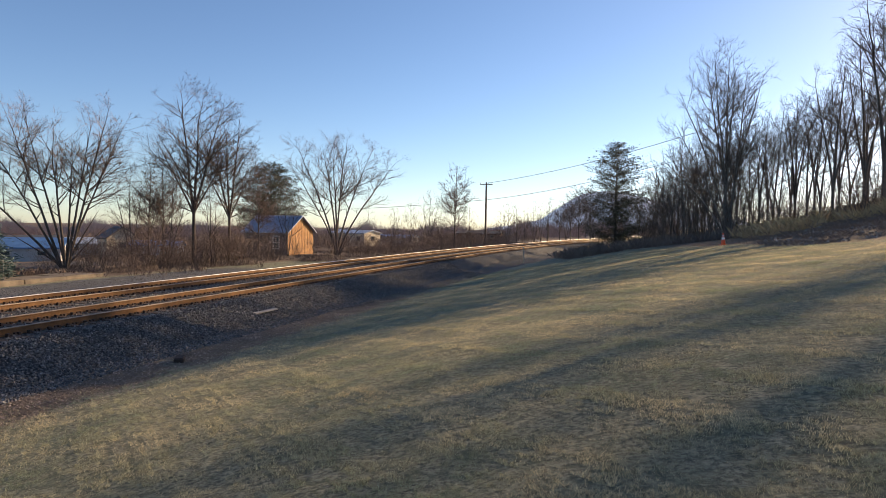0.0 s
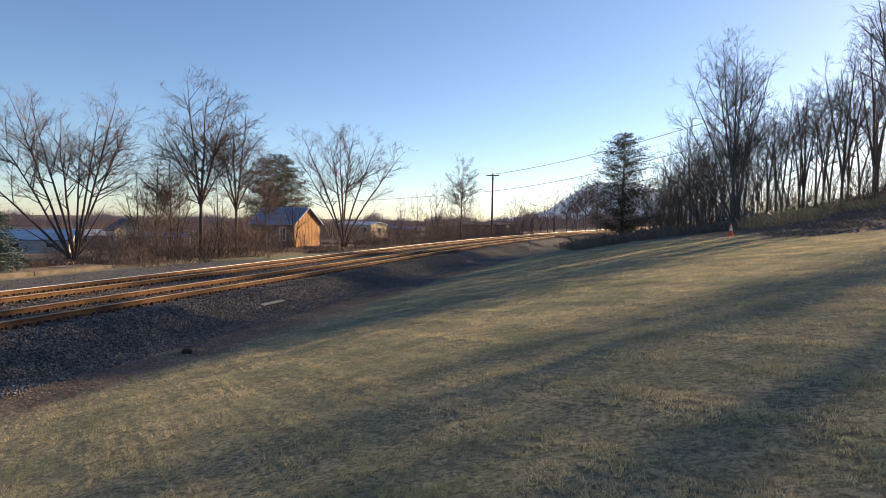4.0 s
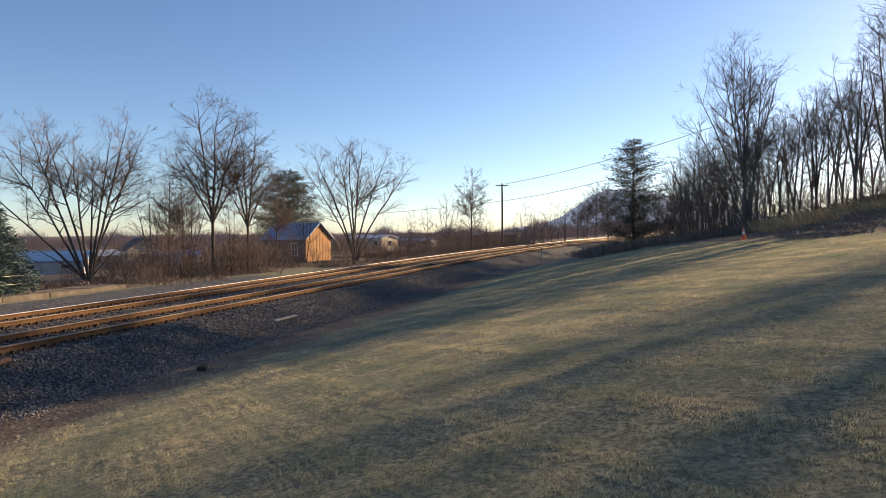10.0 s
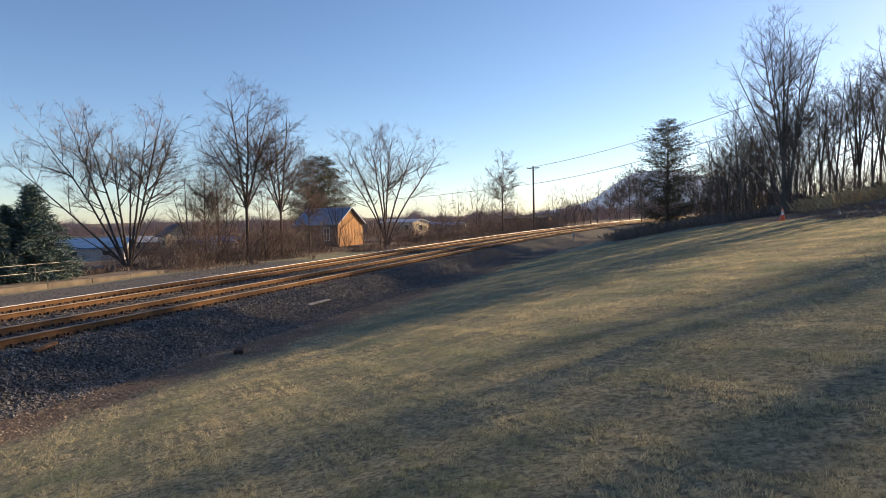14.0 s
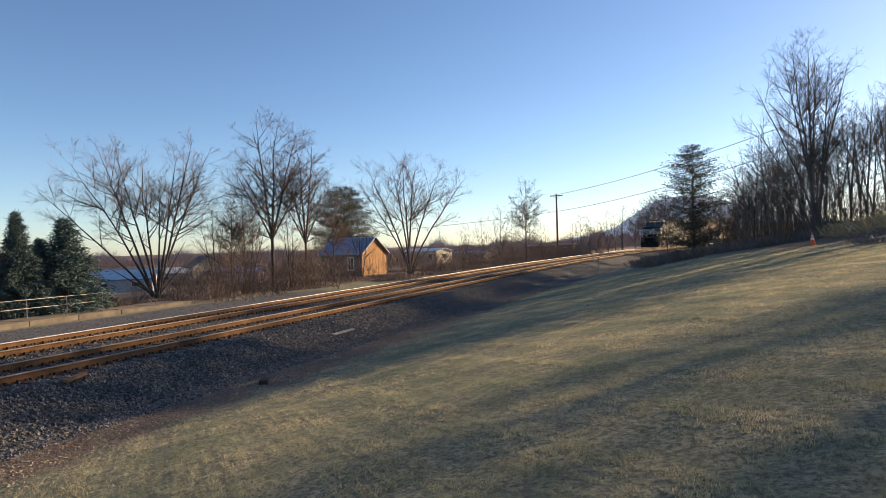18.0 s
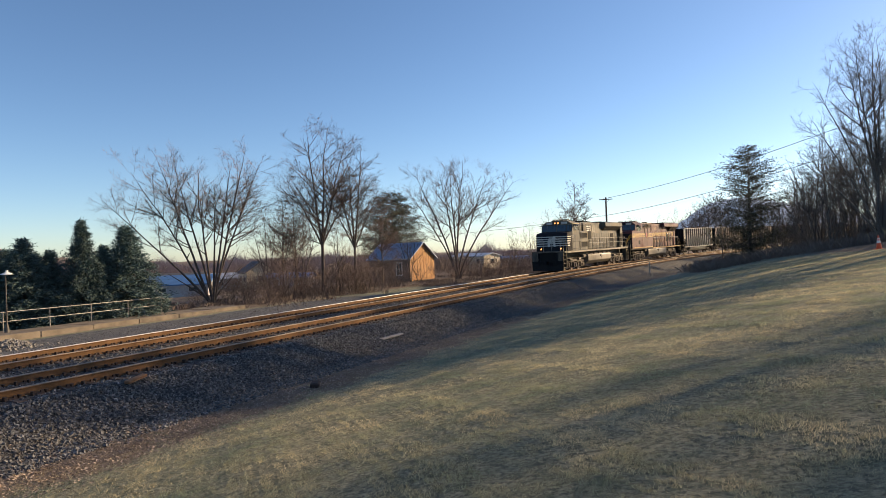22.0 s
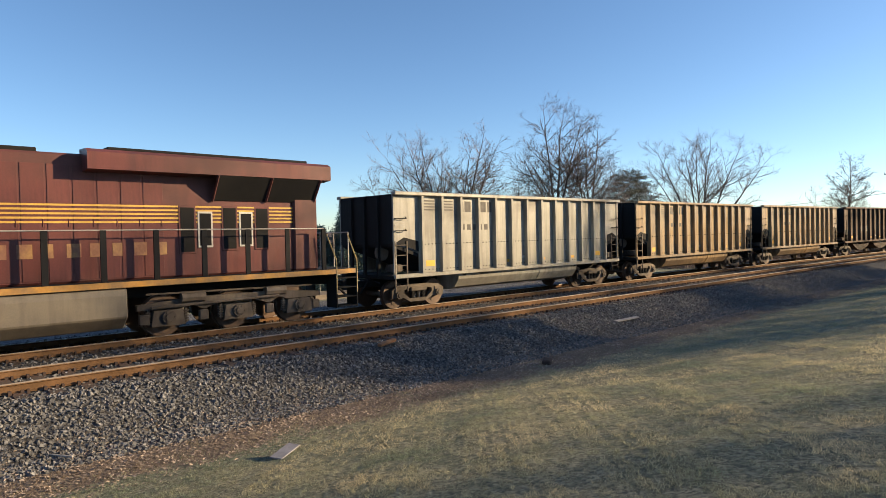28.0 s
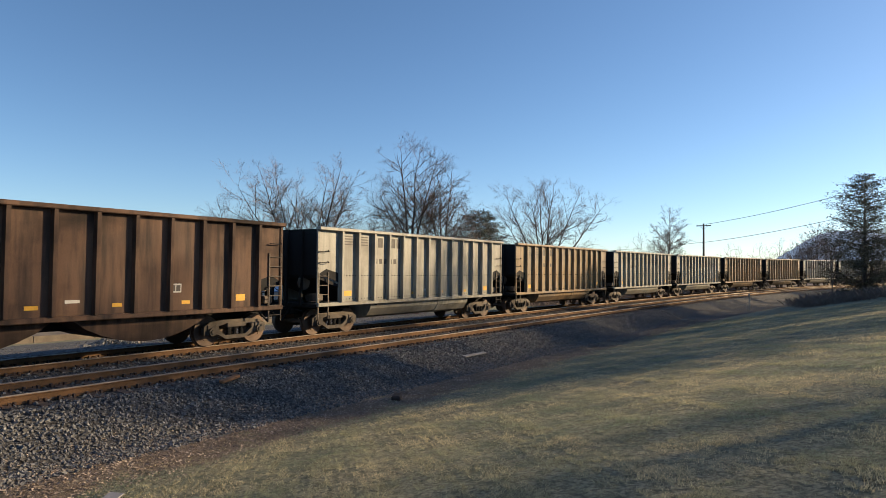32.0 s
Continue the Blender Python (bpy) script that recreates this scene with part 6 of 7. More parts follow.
def walkway():
    w = tagged(new("walkway"), "raised concrete walkway with a low kerb wall", "walkway", kind="structure")
    for i in range(18):
        y0 = -18 + i * 3.0
        y1 = y0 + 2.985
        x = WALL_X - 0.02 * abs(math.sin(i * 5.3))
        z = WALK_Z + 0.015 * math.sin(i * 2.7)
        part("kerb_block", boxes((x - 0.3, y0, -2.0, x, y1, z), bevel=0.03), CONCRETE, w)
        part("paving_slab", boxes((x - 2.6, y0, -1.9, x - 0.31, y1, z - 0.02), bevel=0.015), CONCRETE, w)
    r = tagged(new("pipe_railing"), "two-rail grey pipe railing along the walkway", "railing")
    x = WALL_X - 1.85
    bm = bmesh.new()
    bar(bm, (0, 0, 0), (0, 0, 1.07), 0.028, 8)
    first = part("post", bm, GALV, r)
    for k in range(20):
        at = pose(x, -17.0 + k * 2.5 - 0.35, WALK_Z - 0.03)
        if k == 0:
            first.matrix_basis = at
        else:
            again(first, r, at)
    for z in (0.55, 1.05):
        bm = bmesh.new()
        bar(bm, (x, -17.4, WALK_Z + z), (x, 30.2, WALK_Z + z), 0.024, 8)
        part("rail", bm, GALV, r)
    return w


walkway()


def platform_lamp(x, y):
    t = tagged(new("street_lamp"), "slim grey platform lamp with a white saucer shade", "street lamp")
    t.matrix_basis = pose(x, y, WALK_Z - 0.03)
    bm = bmesh.new()
    bar(bm, (0, 0, 0), (0, 0, 0.35), 0.14, 10, 0.08)
    bar(bm, (0, 0, 0.35), (0, 0, 0.5), 0.08, 10, 0.05)
    part("base", bm, BRONZE, t)
    bm = bmesh.new()
    bar(bm, (0, 0, 0.4), (0, 0, 3.1), 0.042, 8, 0.03)
    bar(bm, (0, 0, 3.1), (0.16, -0.05, 3.3), 0.022, 6)
    bar(bm, (0.16, -0.05, 3.3), (0.3, -0.1, 3.26), 0.022, 6)
    part("pole", bm, BRONZE, t)
    bm = bmesh.new()
    bar(bm, (0.3, -0.1, 3.08), (0.3, -0.1, 3.2), 0.34, 16, 0.1)
    bar(bm, (0.3, -0.1, 3.2), (0.3, -0.1, 3.3), 0.07, 10)
    part("shade", bm, material("white_enamel", (0.78, 0.78, 0.76), 0.35, 0, 0.08, 3, 20, 0.0), t, "white enamel shade")
    bm = bmesh.new()
    bar(bm, (0.3, -0.1, 3.0), (0.3, -0.1, 3.08), 0.06, 8)
    part("bulb", bm, GLASS, t)
    return t


platform_lamp(WALL_X - 1.6, 20.2)


# ---- utility pole and wires ----
POLEWOOD = material("weathered_pole_wood", (0.16, 0.11, 0.08), 0.95, 0, 0.35, 2, 15, 0.4)


def utility_pole():
    x, y = spot(12.1, 112)
    g = height(x, y)
    t = tagged(new("utility_pole"), "weathered wooden utility pole with a short crossarm", "utility pole")
    t.matrix_basis = pose(x, y, g)
    top = EYE + 112 * math.tan(radians(4.15)) - g
    bm = bmesh.new()
    bar(bm, (0, 0, -0.3), (0, 0, top), 0.2, 10, 0.13)
    part("pole", bm, POLEWOOD, t)
    bm = boxes((-1.1, -0.08, top - 0.42, 1.1, 0.06, top - 0.28), bevel=0.01)
    bar(bm, (-0.6, 0, top - 0.4), (0, 0, top - 1.0), 0.03, 5)
    bar(bm, (0.6, 0, top - 0.4), (0, 0, top - 1.0), 0.03, 5)
    part("crossarm", bm, POLEWOOD, t)
    for dx in (-1.0, -0.4, 0.4, 1.0):
        bm = bmesh.new()
        bar(bm, (dx, 0, top - 0.28), (dx, 0, top - 0.1), 0.05, 8, 0.03)
        part("insulator", bm, GALV, t)
    bm = bmesh.new()
    for z, far_turn, far_el, d2 in ((top - 0.12, -9.0, 9.3, 75), (top - 3.0, -9.0, 7.4, 75)):
        fx, fy = spot(far_turn, d2)
        b = Vector((fx - x, fy - y, EYE + d2 * math.tan(radians(far_el)) - g))
        a = Vector((0.3, 0, z))
        prev = a
        for k in range(1, 17):
            q = k / 16
            p = a.lerp(b, q) - Vector((0, 0, 3.2 * q * (1 - q)))
            bar(bm, prev, p, 0.03, 4)
            prev = p
        c, prev = a + Vector((-75, 12, -1.5)), a
        for k in range(1, 9):
            q = k / 8
            p = a.lerp(c, q) - Vector((0, 0, 5.0 * q * (1 - q)))
            if z < top - 1:
                bar(bm, prev, p, 0.025, 4)
            prev = p
    part("wire", bm, material("dark_cable", (0.1, 0.1, 0.11), 0.7, 0, 0.1, 3, 20, 0.0), t, "slack dark cables")
    return t


utility_pole()


# ---- timber cabin ----
def cabin():
    # gable boards hold the low sun's orange; the shaded front siding stays grey-brown
    WOODW = material("sunlit_cedar_boards", (0.44, 0.235, 0.09), 0.8, 0, 0.35, 1.5, 20, 0.3, (0.3, 0.15, 0.06), per_object=0.2)
    SIDING = material("grey_brown_siding", (0.2, 0.165, 0.145), 0.85, 0, 0.25, 1.5, 20, 0.2, per_object=0.1)
    # roof base colour includes the blue of the sky it would reflect
    ROOF = material("grey_blue_metal_roof", (0.3, 0.36, 0.46), 0.35, 0.3, 0.2, 0.8, 12, 0.1, per_object=0.08)
    TRIM = material("white_trim_paint", (0.7, 0.69, 0.66), 0.6, 0, 0.1, 3, 20, 0.0)
    x, y = spot(29.4, 80)
    t = tagged(new("cabin"), "small timber cabin with a metal roof tinted by sky blue", "house")
    W, D, B, E_, R = 6.6, 5.2, -0.3, 3.35, 5.25
    t.matrix_basis = pose(x, y, -1.62, 0, 0, -8)
    part("wall", boxes((-W, 0.02, B, 0, 0.15, E_), (-W, D - 0.15, B, 0, D - 0.02, E_)), SIDING, t)
    bm = bmesh.new()
    for xx in (-W, -0.14):
        prism(bm, [(0.15, B), (0.15, E_), (D / 2, R - 0.1), (D - 0.15, E_), (D - 0.15, B)], 0, xx, xx + 0.12)
    part("gable_wall", bm, WOODW, t, "timber gable wall with the sun's orange in its colour")
    for k in range(13):
        part("siding_board", boxes((-W, -0.02, B + k * 0.28, 0, 0.02 + 0.012 * (k % 2), B + k * 0.28 + 0.265)), SIDING, t)
    for k in range(17):
        y0 = 0.02 + k * 0.305
        zt = E_ + (R - 0.15 - E_) * (1 - abs(y0 + 0.15 - D / 2) / (D / 2))
        part("gable_board", boxes((-0.02, y0, B, 0.012 + 0.01 * (k % 2), y0 + 0.29, zt)), WOODW, t)
    for s, ya, yb in ((0, -0.35, D / 2), (1, D + 0.35, D / 2)):
        bm = bmesh.new()
        za = E_ - 0.2
        prism(bm, [(ya, za), (yb, R), (yb, R + 0.1), (ya, za + 0.1)], 0, -W - 0.35, 0.35)
        r = part("roof", bm, ROOF, t, "ribbed metal roof slope")
        bm = bmesh.new()
        for k in range(19):
            xx = -W - 0.3 + k * 0.4
            prism(bm, [(ya, za + 0.1), (yb, R + 0.1), (yb, R + 0.14), (ya, za + 0.14)], 0, xx, xx + 0.05)
        part("roof_rib", bm, ROOF, r)
    for cx in (-1.7,):
        w = part("window", boxes((cx - 0.4, -0.045, 1.3, cx + 0.4, -0.028, 2.75)), GLASS, t, "small sash window pane")
        for x0, z0, x1, z1 in ((-0.5, 1.2, 0.5, 1.3), (-0.5, 2.75, 0.5, 2.85), (-0.5, 1.302, -0.4, 2.748), (0.4, 1.302, 0.5, 2.748), (-0.398, 2.0, 0.398, 2.06), (-0.02, 1.302, 0.02, 1.998), (-0.02, 2.062, 0.02, 2.748)):
            part("frame_bar", boxes((cx + x0, -0.07, z0, cx + x1, -0.025, z1)), TRIM, w, "white painted window bar")
    part("door", boxes((0.03, 2.0, B, 0.06, 2.95, 2.0), bevel=0.005), WOODW, t)
    part("corner_trim", boxes((-0.1, -0.03, B, 0.02, 0.02, E_), (-W - 0.02, -0.03, B, -W + 0.1, 0.02, E_)), SIDING, t)
    return t


cabin()


# ---- mobile homes and houses on the lower ground ----
def home(turn, far, w, d, h, rise, rot, wall, roof, label, base=None):
    x, y = spot(turn, far)
    t = tagged(new("mobile_home" if rise < 1 else "house"), label, "house")
    t.matrix_basis = pose(x, y, height(x, y) if base is None else base, 0, 0, rot)
    part("wall", boxes((-w / 2, -d / 2, -0.3, w / 2, d / 2, h)), wall, t)
    for xx in (-w / 2, w / 2 - 0.1):
        bm = bmesh.new()
        prism(bm, [(-d / 2, h), (0, h + rise), (d / 2, h)], 0, xx, xx + 0.1)
        part("gable", bm, wall, t)
    for s in (-1, 1):
        bm = bmesh.new()
        prism(bm, [(s * (d / 2 + 0.3), h - 0.1), (0, h + rise), (0, h + rise + 0.12), (s * (d / 2 + 0.3), h + 0.02)], 0, -w / 2 - 0.3, w / 2 + 0.3)
        part("roof", bm, roof, t)
    n = max(2, int(w / 3))
    for k in range(n):
        cx = -w / 2 + (k + 0.5) * w / n
        f = part("window", boxes((cx - 0.5, -d / 2 - 0.05, h * 0.42, cx + 0.5, -d / 2 - 0.004, h * 0.8), bevel=0.01), PALE, t)
        part("pane", boxes((cx - 0.42, -d / 2 - 0.07, h * 0.42 + 0.08, cx + 0.42, -d / 2 - 0.052, h * 0.8 - 0.08)), GLASS, f)
    f = part("window", boxes((w / 2 + 0.004, -0.5, h * 0.42, w / 2 + 0.05, 0.5, h * 0.8), bevel=0.01), PALE, t)
    part("pane", boxes((w / 2 + 0.052, -0.42, h * 0.42 + 0.08, w / 2 + 0.07, 0.42, h * 0.8 - 0.08)), GLASS, f)
    return t


GREY_SIDING = material("blue_grey_siding", (0.2, 0.22, 0.25), 0.6, 0, 0.15, 1.5, 20, 0.05)
# white lowered to a bluish grey, the tone of walls in shade
WHITE_SIDING = material("white_siding", (0.42, 0.43, 0.45), 0.6, 0, 0.15, 1.5, 20, 0.05)
CREAM_SIDING = material("cream_siding", (0.6, 0.52, 0.38), 0.6, 0, 0.15, 1.5, 20, 0.05)
GREY_ROOF = material("dark_grey_shingles", (0.11, 0.11, 0.12), 0.9, 0, 0.3, 1.5, 20, 0.3)
PALE_ROOF = material("pale_metal_roof", (0.4, 0.46, 0.55), 0.5, 0.1, 0.15, 0.8, 10, 0.05)
BLUE_ROOF = material("blue_tarpaulin", (0.08, 0.2, 0.42), 0.6, 0, 0.2, 1.0, 12, 0.1)
home(23.6, 128, 9, 4.6, 2.6, 0.5, -20, CREAM_SIDING, PALE_ROOF, "cream mobile home with a pale metal roof")
home(20.4, 165, 13, 5, 1.8, 0.6, -6, WHITE_SIDING, BLUE_ROOF, "white mobile home with a blue roof")
home(48.8, 100, 8, 5, 1.9, 0.9, 40, GREY_SIDING, GREY_ROOF, "blue-grey house with dark grey shingles")
home(42.6, 98, 3.6, 4.0, 2.2, 1.5, -30, CREAM_SIDING, GREY_ROOF, "cream house with a sunlit gable")
home(49.6, 82, 10, 5.2, 1.5, 0.9, 35, WHITE_SIDING, BLUE_ROOF, "low white mobile home under a blue roof")
home(39.8, 94, 6, 4.0, 1.3, 0.5, 25, WHITE_SIDING, BLUE_ROOF, "small white mobile home with a blue roof behind the trees")
home(45.4, 104, 9, 4.4, 1.7, 0.7, 38, WHITE_SIDING, PALE_ROOF, "white mobile home with a pale roof behind the trees")
home(12.6, 150, 10, 4, 1.9, 0.5, 0, RUST, GREY_ROOF, "red-brown mobile home beside the curve")


# ---- small things by the line ----
def traffic_cone():
    x, y = spot(-7.65, 40)
    t = tagged(new("traffic_cone"), "orange traffic cone with white bands on the lawn", "traffic cone")
    t.matrix_basis = pose(x, y, height(x, y), 3, -4, 20)
    ORANGE = material("orange_cone_plastic", (0.85, 0.1, 0.02), 0.5, 0, 0.12, 4, 30, 0.0)
    part("base", boxes((-0.19, -0.19, 0, 0.19, 0.19, 0.035), bevel=0.012), ORANGE, t)
    bm = bmesh.new()
    bar(bm, (0, 0, 0.03), (0, 0, 0.71), 0.135, 18, 0.03)
    part("cone", bm, ORANGE, t)
    for z0, z1 in ((0.34, 0.46), (0.52, 0.58)):
        f = lambda z: 0.135 - 0.105 * (z - 0.03) / 0.68 + 0.003
        bm = bmesh.new()
        bar(bm, (0, 0, z0), (0, 0, z1), f(z0), 18, f(z1))
        part("band", bm, WHITE_BAND, t, "white reflective band")


WHITE_BAND = material("white_reflective_band", (0.75, 0.75, 0.74), 0.4, 0, 0.08, 4, 30, 0.0)
traffic_cone()
GREYWOOD = material("weathered_grey_board", (0.42, 0.38, 0.33), 0.85, 0, 0.3, 3, 30, 0.3)
ORANGEWOOD = material("broken_orange_wood", (0.3, 0.15, 0.07), 0.9, 0, 0.35, 5, 40, 0.3)
METAL = material("grey_sheet_scrap", (0.3, 0.29, 0.3), 0.75, 0.0, 0.3, 4, 30, 0.2)


def lying(name, label, cat, size, x, y, turn, mat, tilt=4, lift=0.02):
    t = tagged(link_box(name, size, mat), label, cat)
    t.matrix_basis = pose(x, y, height(x, y) + lift, tilt, 3, turn)
    return t


def link_box(name, size, mat):
    bm = boxes((-size[0] / 2, -size[1] / 2, 0, size[0] / 2, size[1] / 2, size[2]), bevel=min(size) * 0.2)
    for v in bm.verts:
        v.co += Vector((0.006 * math.sin(v.co.y * 9), 0, 0.01 * math.sin(v.co.x * 7 + v.co.y * 5)))
    me = bpy.data.meshes.new(name)
    bm.to_mesh(me)
    bm.free()
    me.materials.append(mat)
    return new(name, me)


lying("board", "pale grey weathered board lying on the ballast", "board", (0.16, 1.15, 0.04), -11.75, 19.4, -8, GREYWOOD, 2, 0.06)
lying("tie_fragment", "broken orange-brown piece of railway tie", "wood scrap", (0.14, 0.55, 0.07), -12.5, 9.7, 10, ORANGEWOOD, 5, 0.05)
lying("metal_scrap", "bent grey sheet metal scrap on the grass", "scrap", (0.2, 0.42, 0.02), -8.1, 4.45, 25, METAL, 8, 0.05)
lying("stick", "thin dry stick lying on the litter", "stick", (0.03, 0.75, 0.025), -11.15, 2.3, -70, GREYWOOD, 3, 0.03)
lying("stick", "short dry stick lying on the litter", "stick", (0.025, 0.5, 0.02), -12.15, 2.7, -60, GREYWOOD, 3, 0.03)
lying("stone", "dark stone at the edge of the ballast", "stone", (0.22, 0.3, 0.16), -10.1, 12.9, 30, PLATE, 5, -0.03)


def marker_post():
    p, h = line_at(60, GAP + 4.2)
    t = tagged(new("marker_post"), "thin pale marker post beside the track", "post")
    t.matrix_basis = pose(p[0], p[1], height(p[0], p[1]))
    part("post", boxes((-0.04, -0.03, 0, 0.04, 0.03, 1.45), bevel=0.008), GALV, t)
    part("plate", boxes((-0.06, -0.045, 1.2, 0.06, -0.032, 1.4), bevel=0.005), GALV, t)


marker_post()


# ---- stones, gravel and grass ----
def stones(name, label, places, sizes, seed, mat, sink=0.35):
    """Broken stones, each a squashed uneven lump, joined."""
    rng = np.random.default_rng(seed)
    base = np.array([(x, y, z) for z in (-1, 1) for y in (-1, 1) for x in (-1, 1)]) * 0.62
    tri = np.array([(0, 2, 1), (1, 2, 3), (4, 5, 6), (5, 7, 6), (0, 1, 4), (1, 5, 4), (2, 6, 3), (3, 6, 7), (0, 4, 2), (2, 4, 6), (1, 3, 5), (3, 7, 5)])
    n = len(places)
    V = np.repeat(base[None], n, 0) * rng.uniform(0.6, 1.3, (n, 8, 1)) * rng.uniform(0.6, 1.3, (n, 1, 3))
    q = rng.normal(0, 1, (n, 4))
    q /= np.linalg.norm(q, axis=1, keepdims=True)
    w, x, y, z = q.T
    R = np.stack([1 - 2 * (y * y + z * z), 2 * (x * y - z * w), 2 * (x * z + y * w), 2 * (x * y + z * w), 1 - 2 * (x * x + z * z), 2 * (y * z - x * w), 2 * (x * z - y * w), 2 * (y * z + x * w), 1 - 2 * (x * x + y * y)], -1).reshape(n, 3, 3)
    s = rng.uniform(*sizes, n)
    V = np.einsum("nij,nkj->nki", R, V) * s[:, None, None] + places[:, None, :]
    V[:, :, 2] += (s * (0.5 - sink))[:, None]
    F = (tri[None] + (np.arange(n) * 8)[:, None, None]).reshape(-1, 3)
    return tagged(link_mesh(name, V.reshape(-1, 3), F, mat), label, "stones", kind="stuff")


def scatter_line(n, s0, s1, o0, o1, seed, bias=1.0):
    rng = np.random.default_rng(seed)
    s, o = s0 + (s1 - s0) * rng.uniform(0, 1, n) ** bias, rng.uniform(o0, o1, n)
    p, _ = line_at(s, 0)
    h = np.interp(s, STEPS, _head)
    x, y = p[:, 0] + o * np.cos(h), p[:, 1] - o * np.sin(h)
    return np.stack([x, y, ground_z(x, y)[0]], -1)


stones("ballast_stones", "broken grey ballast stones on the shoulder", scatter_line(38000, -6, 45, 5.0, 7.3, 1, 1.35), (0.018, 0.042), 1, STONE)
stones("ballast_stones", "broken grey ballast stones between the rails", scatter_line(17000, -6, 45, -2.8, 5.0, 2, 1.2), (0.02, 0.042), 2, STONE, 0.2)
stones("yard_gravel", "loose grey gravel strewn over the yard", scatter_line(11000, -4, 42, -14.6, -3.0, 5, 1.1), (0.014, 0.036), 5, STONE)
pile = np.random.default_rng(3)
px, py = pile.normal(0, 0.38, 1500), pile.normal(0, 0.6, 1500)
pz = np.maximum(0, 0.5 - 0.42 * np.hypot(px / 0.75, py / 1.1))
cx, cy = -30.2, 17.0
stones("gravel_pile", "small pile of pale gravel in the yard", np.stack([cx + px, cy + py, ground_z(cx + px, cy + py)[0] + pz * pile.uniform(0.3, 1.0, 1500)], -1), (0.035, 0.08), 3, material("pale_gravel", (0.24, 0.23, 0.215), 0.9, 0, 0.3, 10, 40, 0.2, per_island=0.35))


rb = np.random.default_rng(31)
bx, by = np.array([spot(-a, d) for a, d in zip(rb.uniform(10.4, 24, 1300), rb.uniform(30, 52, 1300))]).T
bz, _, bo = ground_z(bx, by)
on = bo > 21.5 + (40 - by) * 0.33
stones("bank_rubble", "grey rubble and clods strewn over the rough bank", np.stack([bx, by, bz], -1)[on], (0.03, 0.12), 32, material("grey_rubble", (0.3, 0.28, 0.26), 0.9, 0, 0.3, 6, 40, 0.2, (0.17, 0.15, 0.135), per_island=0.4))
low = [(x, y, rb.uniform(0.3, 0.8)) for x, y in zip(bx[on][:260], by[on][:260])]
weeds("dead_weeds", "low brown dead growth on the rough bank", low, 33, 0.04, 0.22, 60, WEED, 0.006, 1.0)


def grass(n, seed):
    rng = np.random.default_rng(seed)
    r = 2.6 + 42 * rng.uniform(0, 1, n) ** 1.6
    a = np.radians(rng.uniform(-24, 86, n))
    x, y = -np.sin(a) * r, np.cos(a) * r
    z, _, off = ground_z(x, y)
    clump = 0.7 * wobble(x, y, 2.3, 1.0) + 0.9 * wobble(x, y, 7.7, 3.0) + 0.7 * wobble(y, x, 17.0, 5.0)
    keep = (off > 7.5 + 0.5 * wobble(x, y, 0.9, 4.0) + rng.uniform(0, 1.7, n) ** 1.5) & (off < 27.5) & ((y < 18) | (off < 22.0 + (40 - y) * 0.33 + rng.uniform(-1.5, 1.0, n))) & (clump + rng.normal(0, 0.3, n) > -0.2)
    x, y, z, r, clump = x[keep], y[keep], z[keep], r[keep], clump[keep]
    n = len(x)
    h = rng.uniform(0.008, 0.023, n) * (1 + 0.03 * r) * np.clip(1 + 0.55 * clump, 0.3, 2.2)
    w = 0.0013 * (1 + 0.25 * r)
    t = rng.uniform(0, math.pi, n)
    lean = rng.normal(0, 0.9, (n, 2)) * h[:, None]
    V = np.stack([np.stack([x - w * np.cos(t), y - w * np.sin(t), z - 0.01], -1), np.stack([x + w * np.cos(t), y + w * np.sin(t), z - 0.01], -1), np.stack([x + lean[:, 0], y + lean[:, 1], z + h], -1)], 1)
    F = np.arange(n * 3).reshape(n, 3)
    return tagged(link_mesh("lawn_grass", V.reshape(-1, 3), F, BLADE), "short dry winter grass of the lawn", "grass", kind="stuff")


grass(1250000, 4)


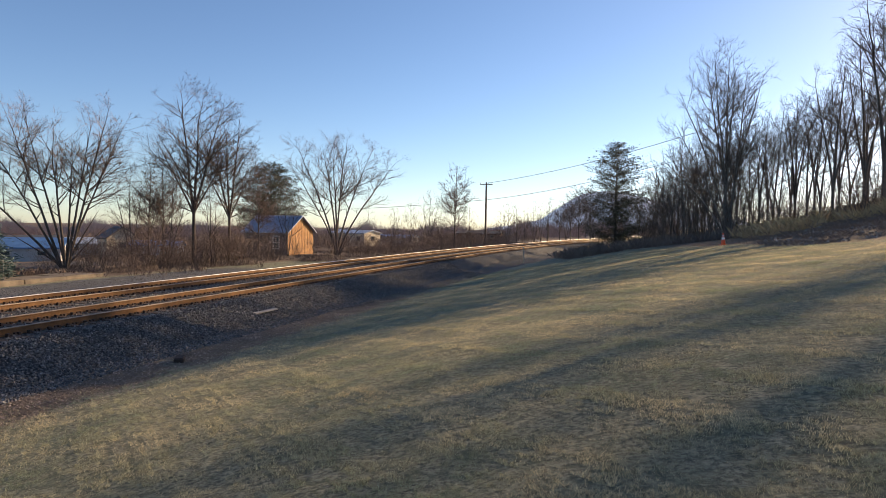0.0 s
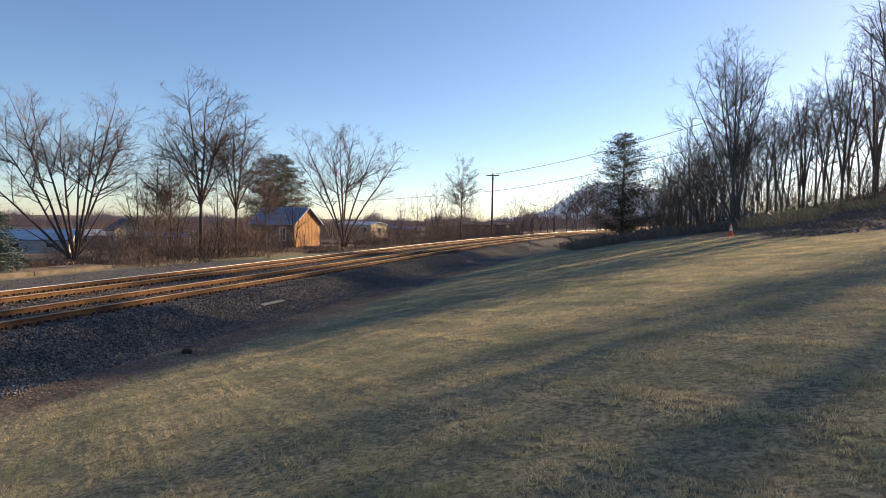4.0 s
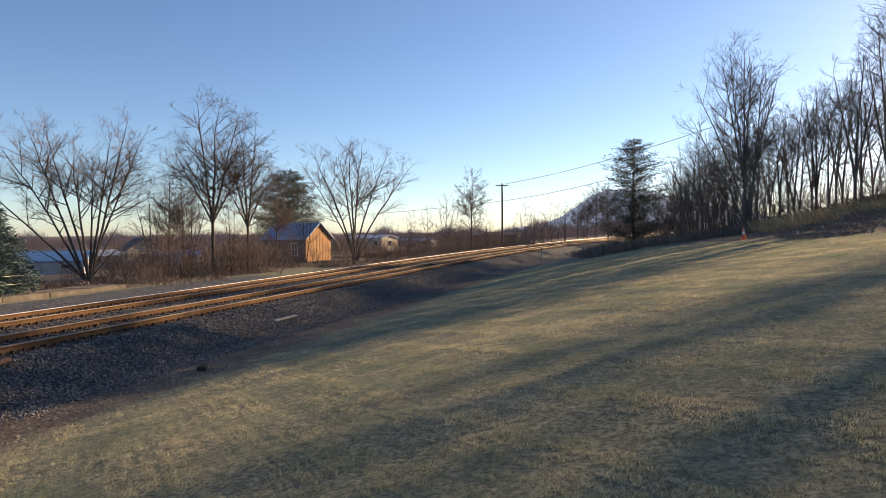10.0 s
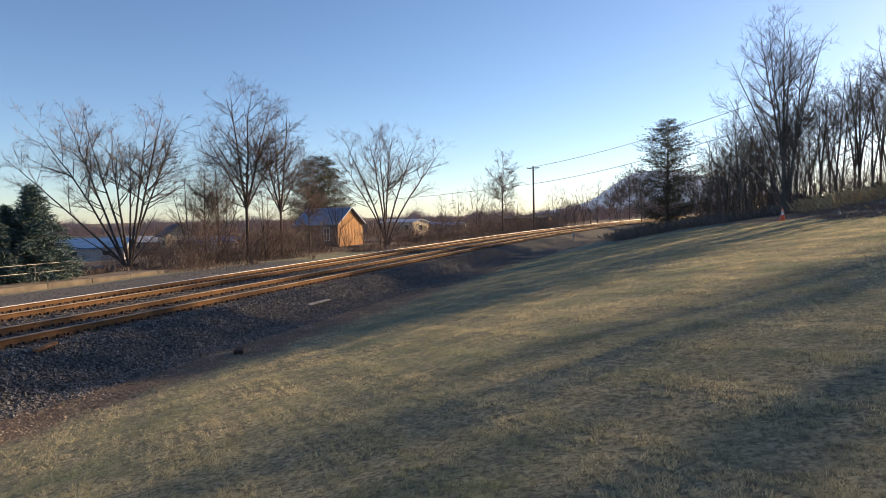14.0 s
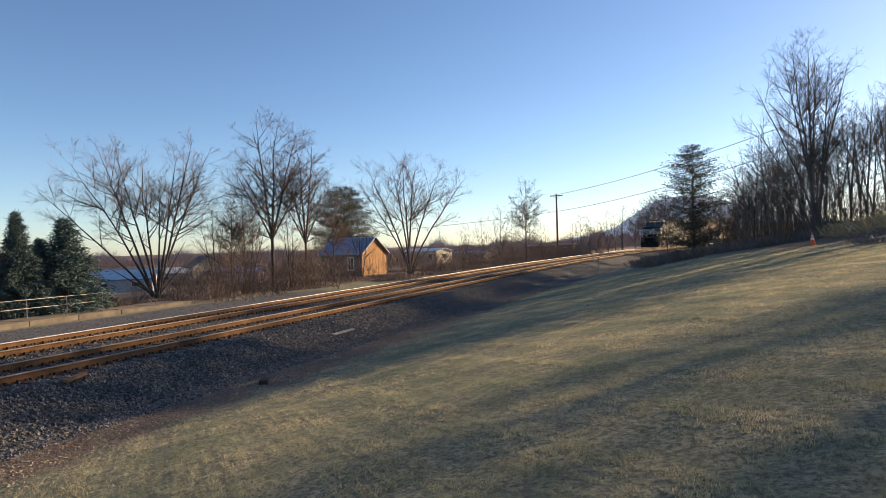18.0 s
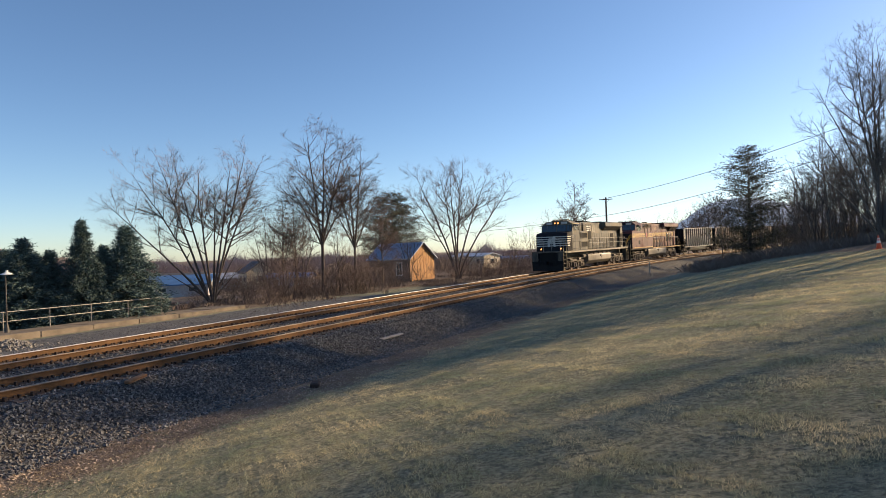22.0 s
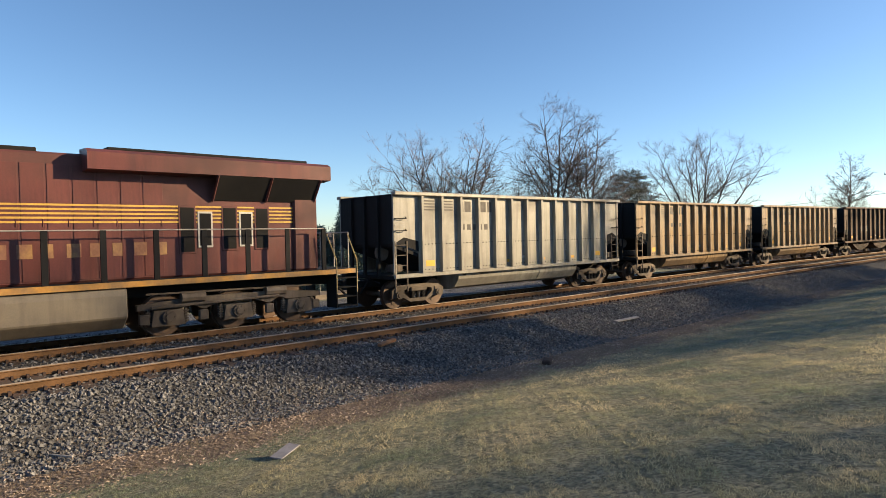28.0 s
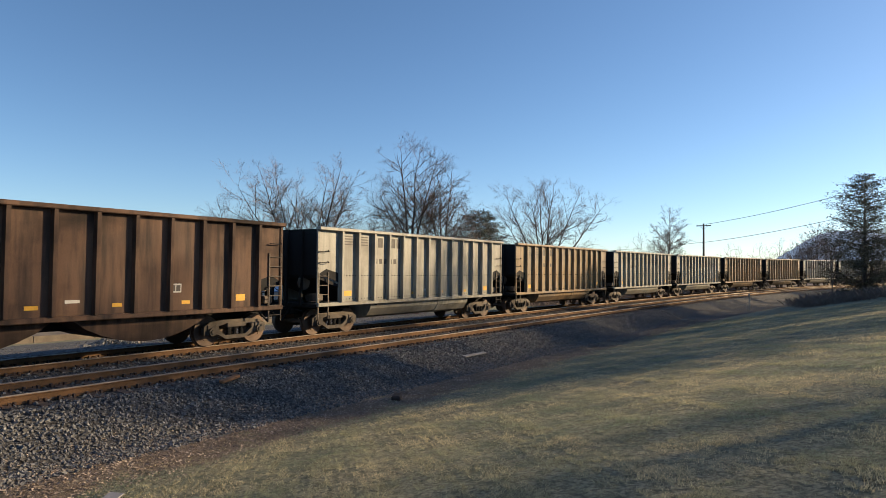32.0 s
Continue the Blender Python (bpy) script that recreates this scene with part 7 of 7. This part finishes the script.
def litter(n, seed):
    """Fallen leaves and straw along the foot of the ballast."""
    rng = np.random.default_rng(seed)
    P = scatter_line(n, -4, 45, 6.2, 9.4, seed, 1.3)
    off = ground_z(P[:, 0], P[:, 1])[2]
    P = P[(rng.normal(7.3, 0.75, n) - off) ** 2 + 0.25 * wobble(P[:, 0], P[:, 1], 1.7, 4.0) < 0.55]
    n = len(P)
    t, w, l = rng.uniform(0, 6.28, n), rng.uniform(0.004, 0.014, n), rng.uniform(0.014, 0.04, n)
    ax, ay = np.stack([np.cos(t), np.sin(t), rng.normal(0, 0.3, n)], -1), np.stack([-np.sin(t), np.cos(t), rng.normal(0, 0.3, n)], -1)
    P = P + (0, 0, 0.012)
    V = np.stack([P - ax * l[:, None], P - ay * w[:, None], P + ax * l[:, None], P + ay * w[:, None] + (0, 0, 0.008)], 1)
    b = np.arange(n)[:, None] * 4
    return tagged(link_mesh("leaf_litter", V.reshape(-1, 3), np.stack([b + (0, 1, 2), b + (0, 2, 3)], 1).reshape(-1, 3), LEAF), "pinkish brown fallen leaves and straw along the ballast", "leaf litter", kind="stuff")


LEAF = material("fallen_leaves", (0.37, 0.295, 0.235), 0.9, 0, 0.3, 1.5, 12, 0.0, (0.22, 0.175, 0.14), per_island=0.45)
litter(90000, 12)
# ---- motion ----
def car_one(t):
    """Metres along the line of the first hopper car's leading coupler."""
    return float(np.interp(t, [0, 24.5, 26.5, 27.0, 27.5, 28.0, 29.0, 30.3, 31.0, 32.0, 33.0], [62.85 + 14.5 * 24.5, 62.85, 33.55, 26.4, 19.25, 12.25, -2.0, -20.1, -30.0, -44.25, -58.4]))


def motions():
    for ob, behind, base in TRAIN:
        rows = []
        for k in range(65):
            t = k * 0.5
            s = car_one(t) + behind
            (a, _), (b, _) = line_at(s - base / 2), line_at(s + base / 2)
            d = b - a
            rows.append((t, pose(*((a + b) / 2), math.degrees(math.atan2(d[2], math.hypot(d[0], d[1]))), 0, -math.degrees(math.atan2(d[0], d[1])))))
        walk(ob, rows)
    for w, y, z, r in WHEELS:
        rows = [(t, pose(0, y, z, math.degrees((car_one(max(t, 24.4)) - 300) / -r))) for t in [0.0] + [24.4 + k / 30 for k in range(229)]]
        walk(w, rows)


motions()
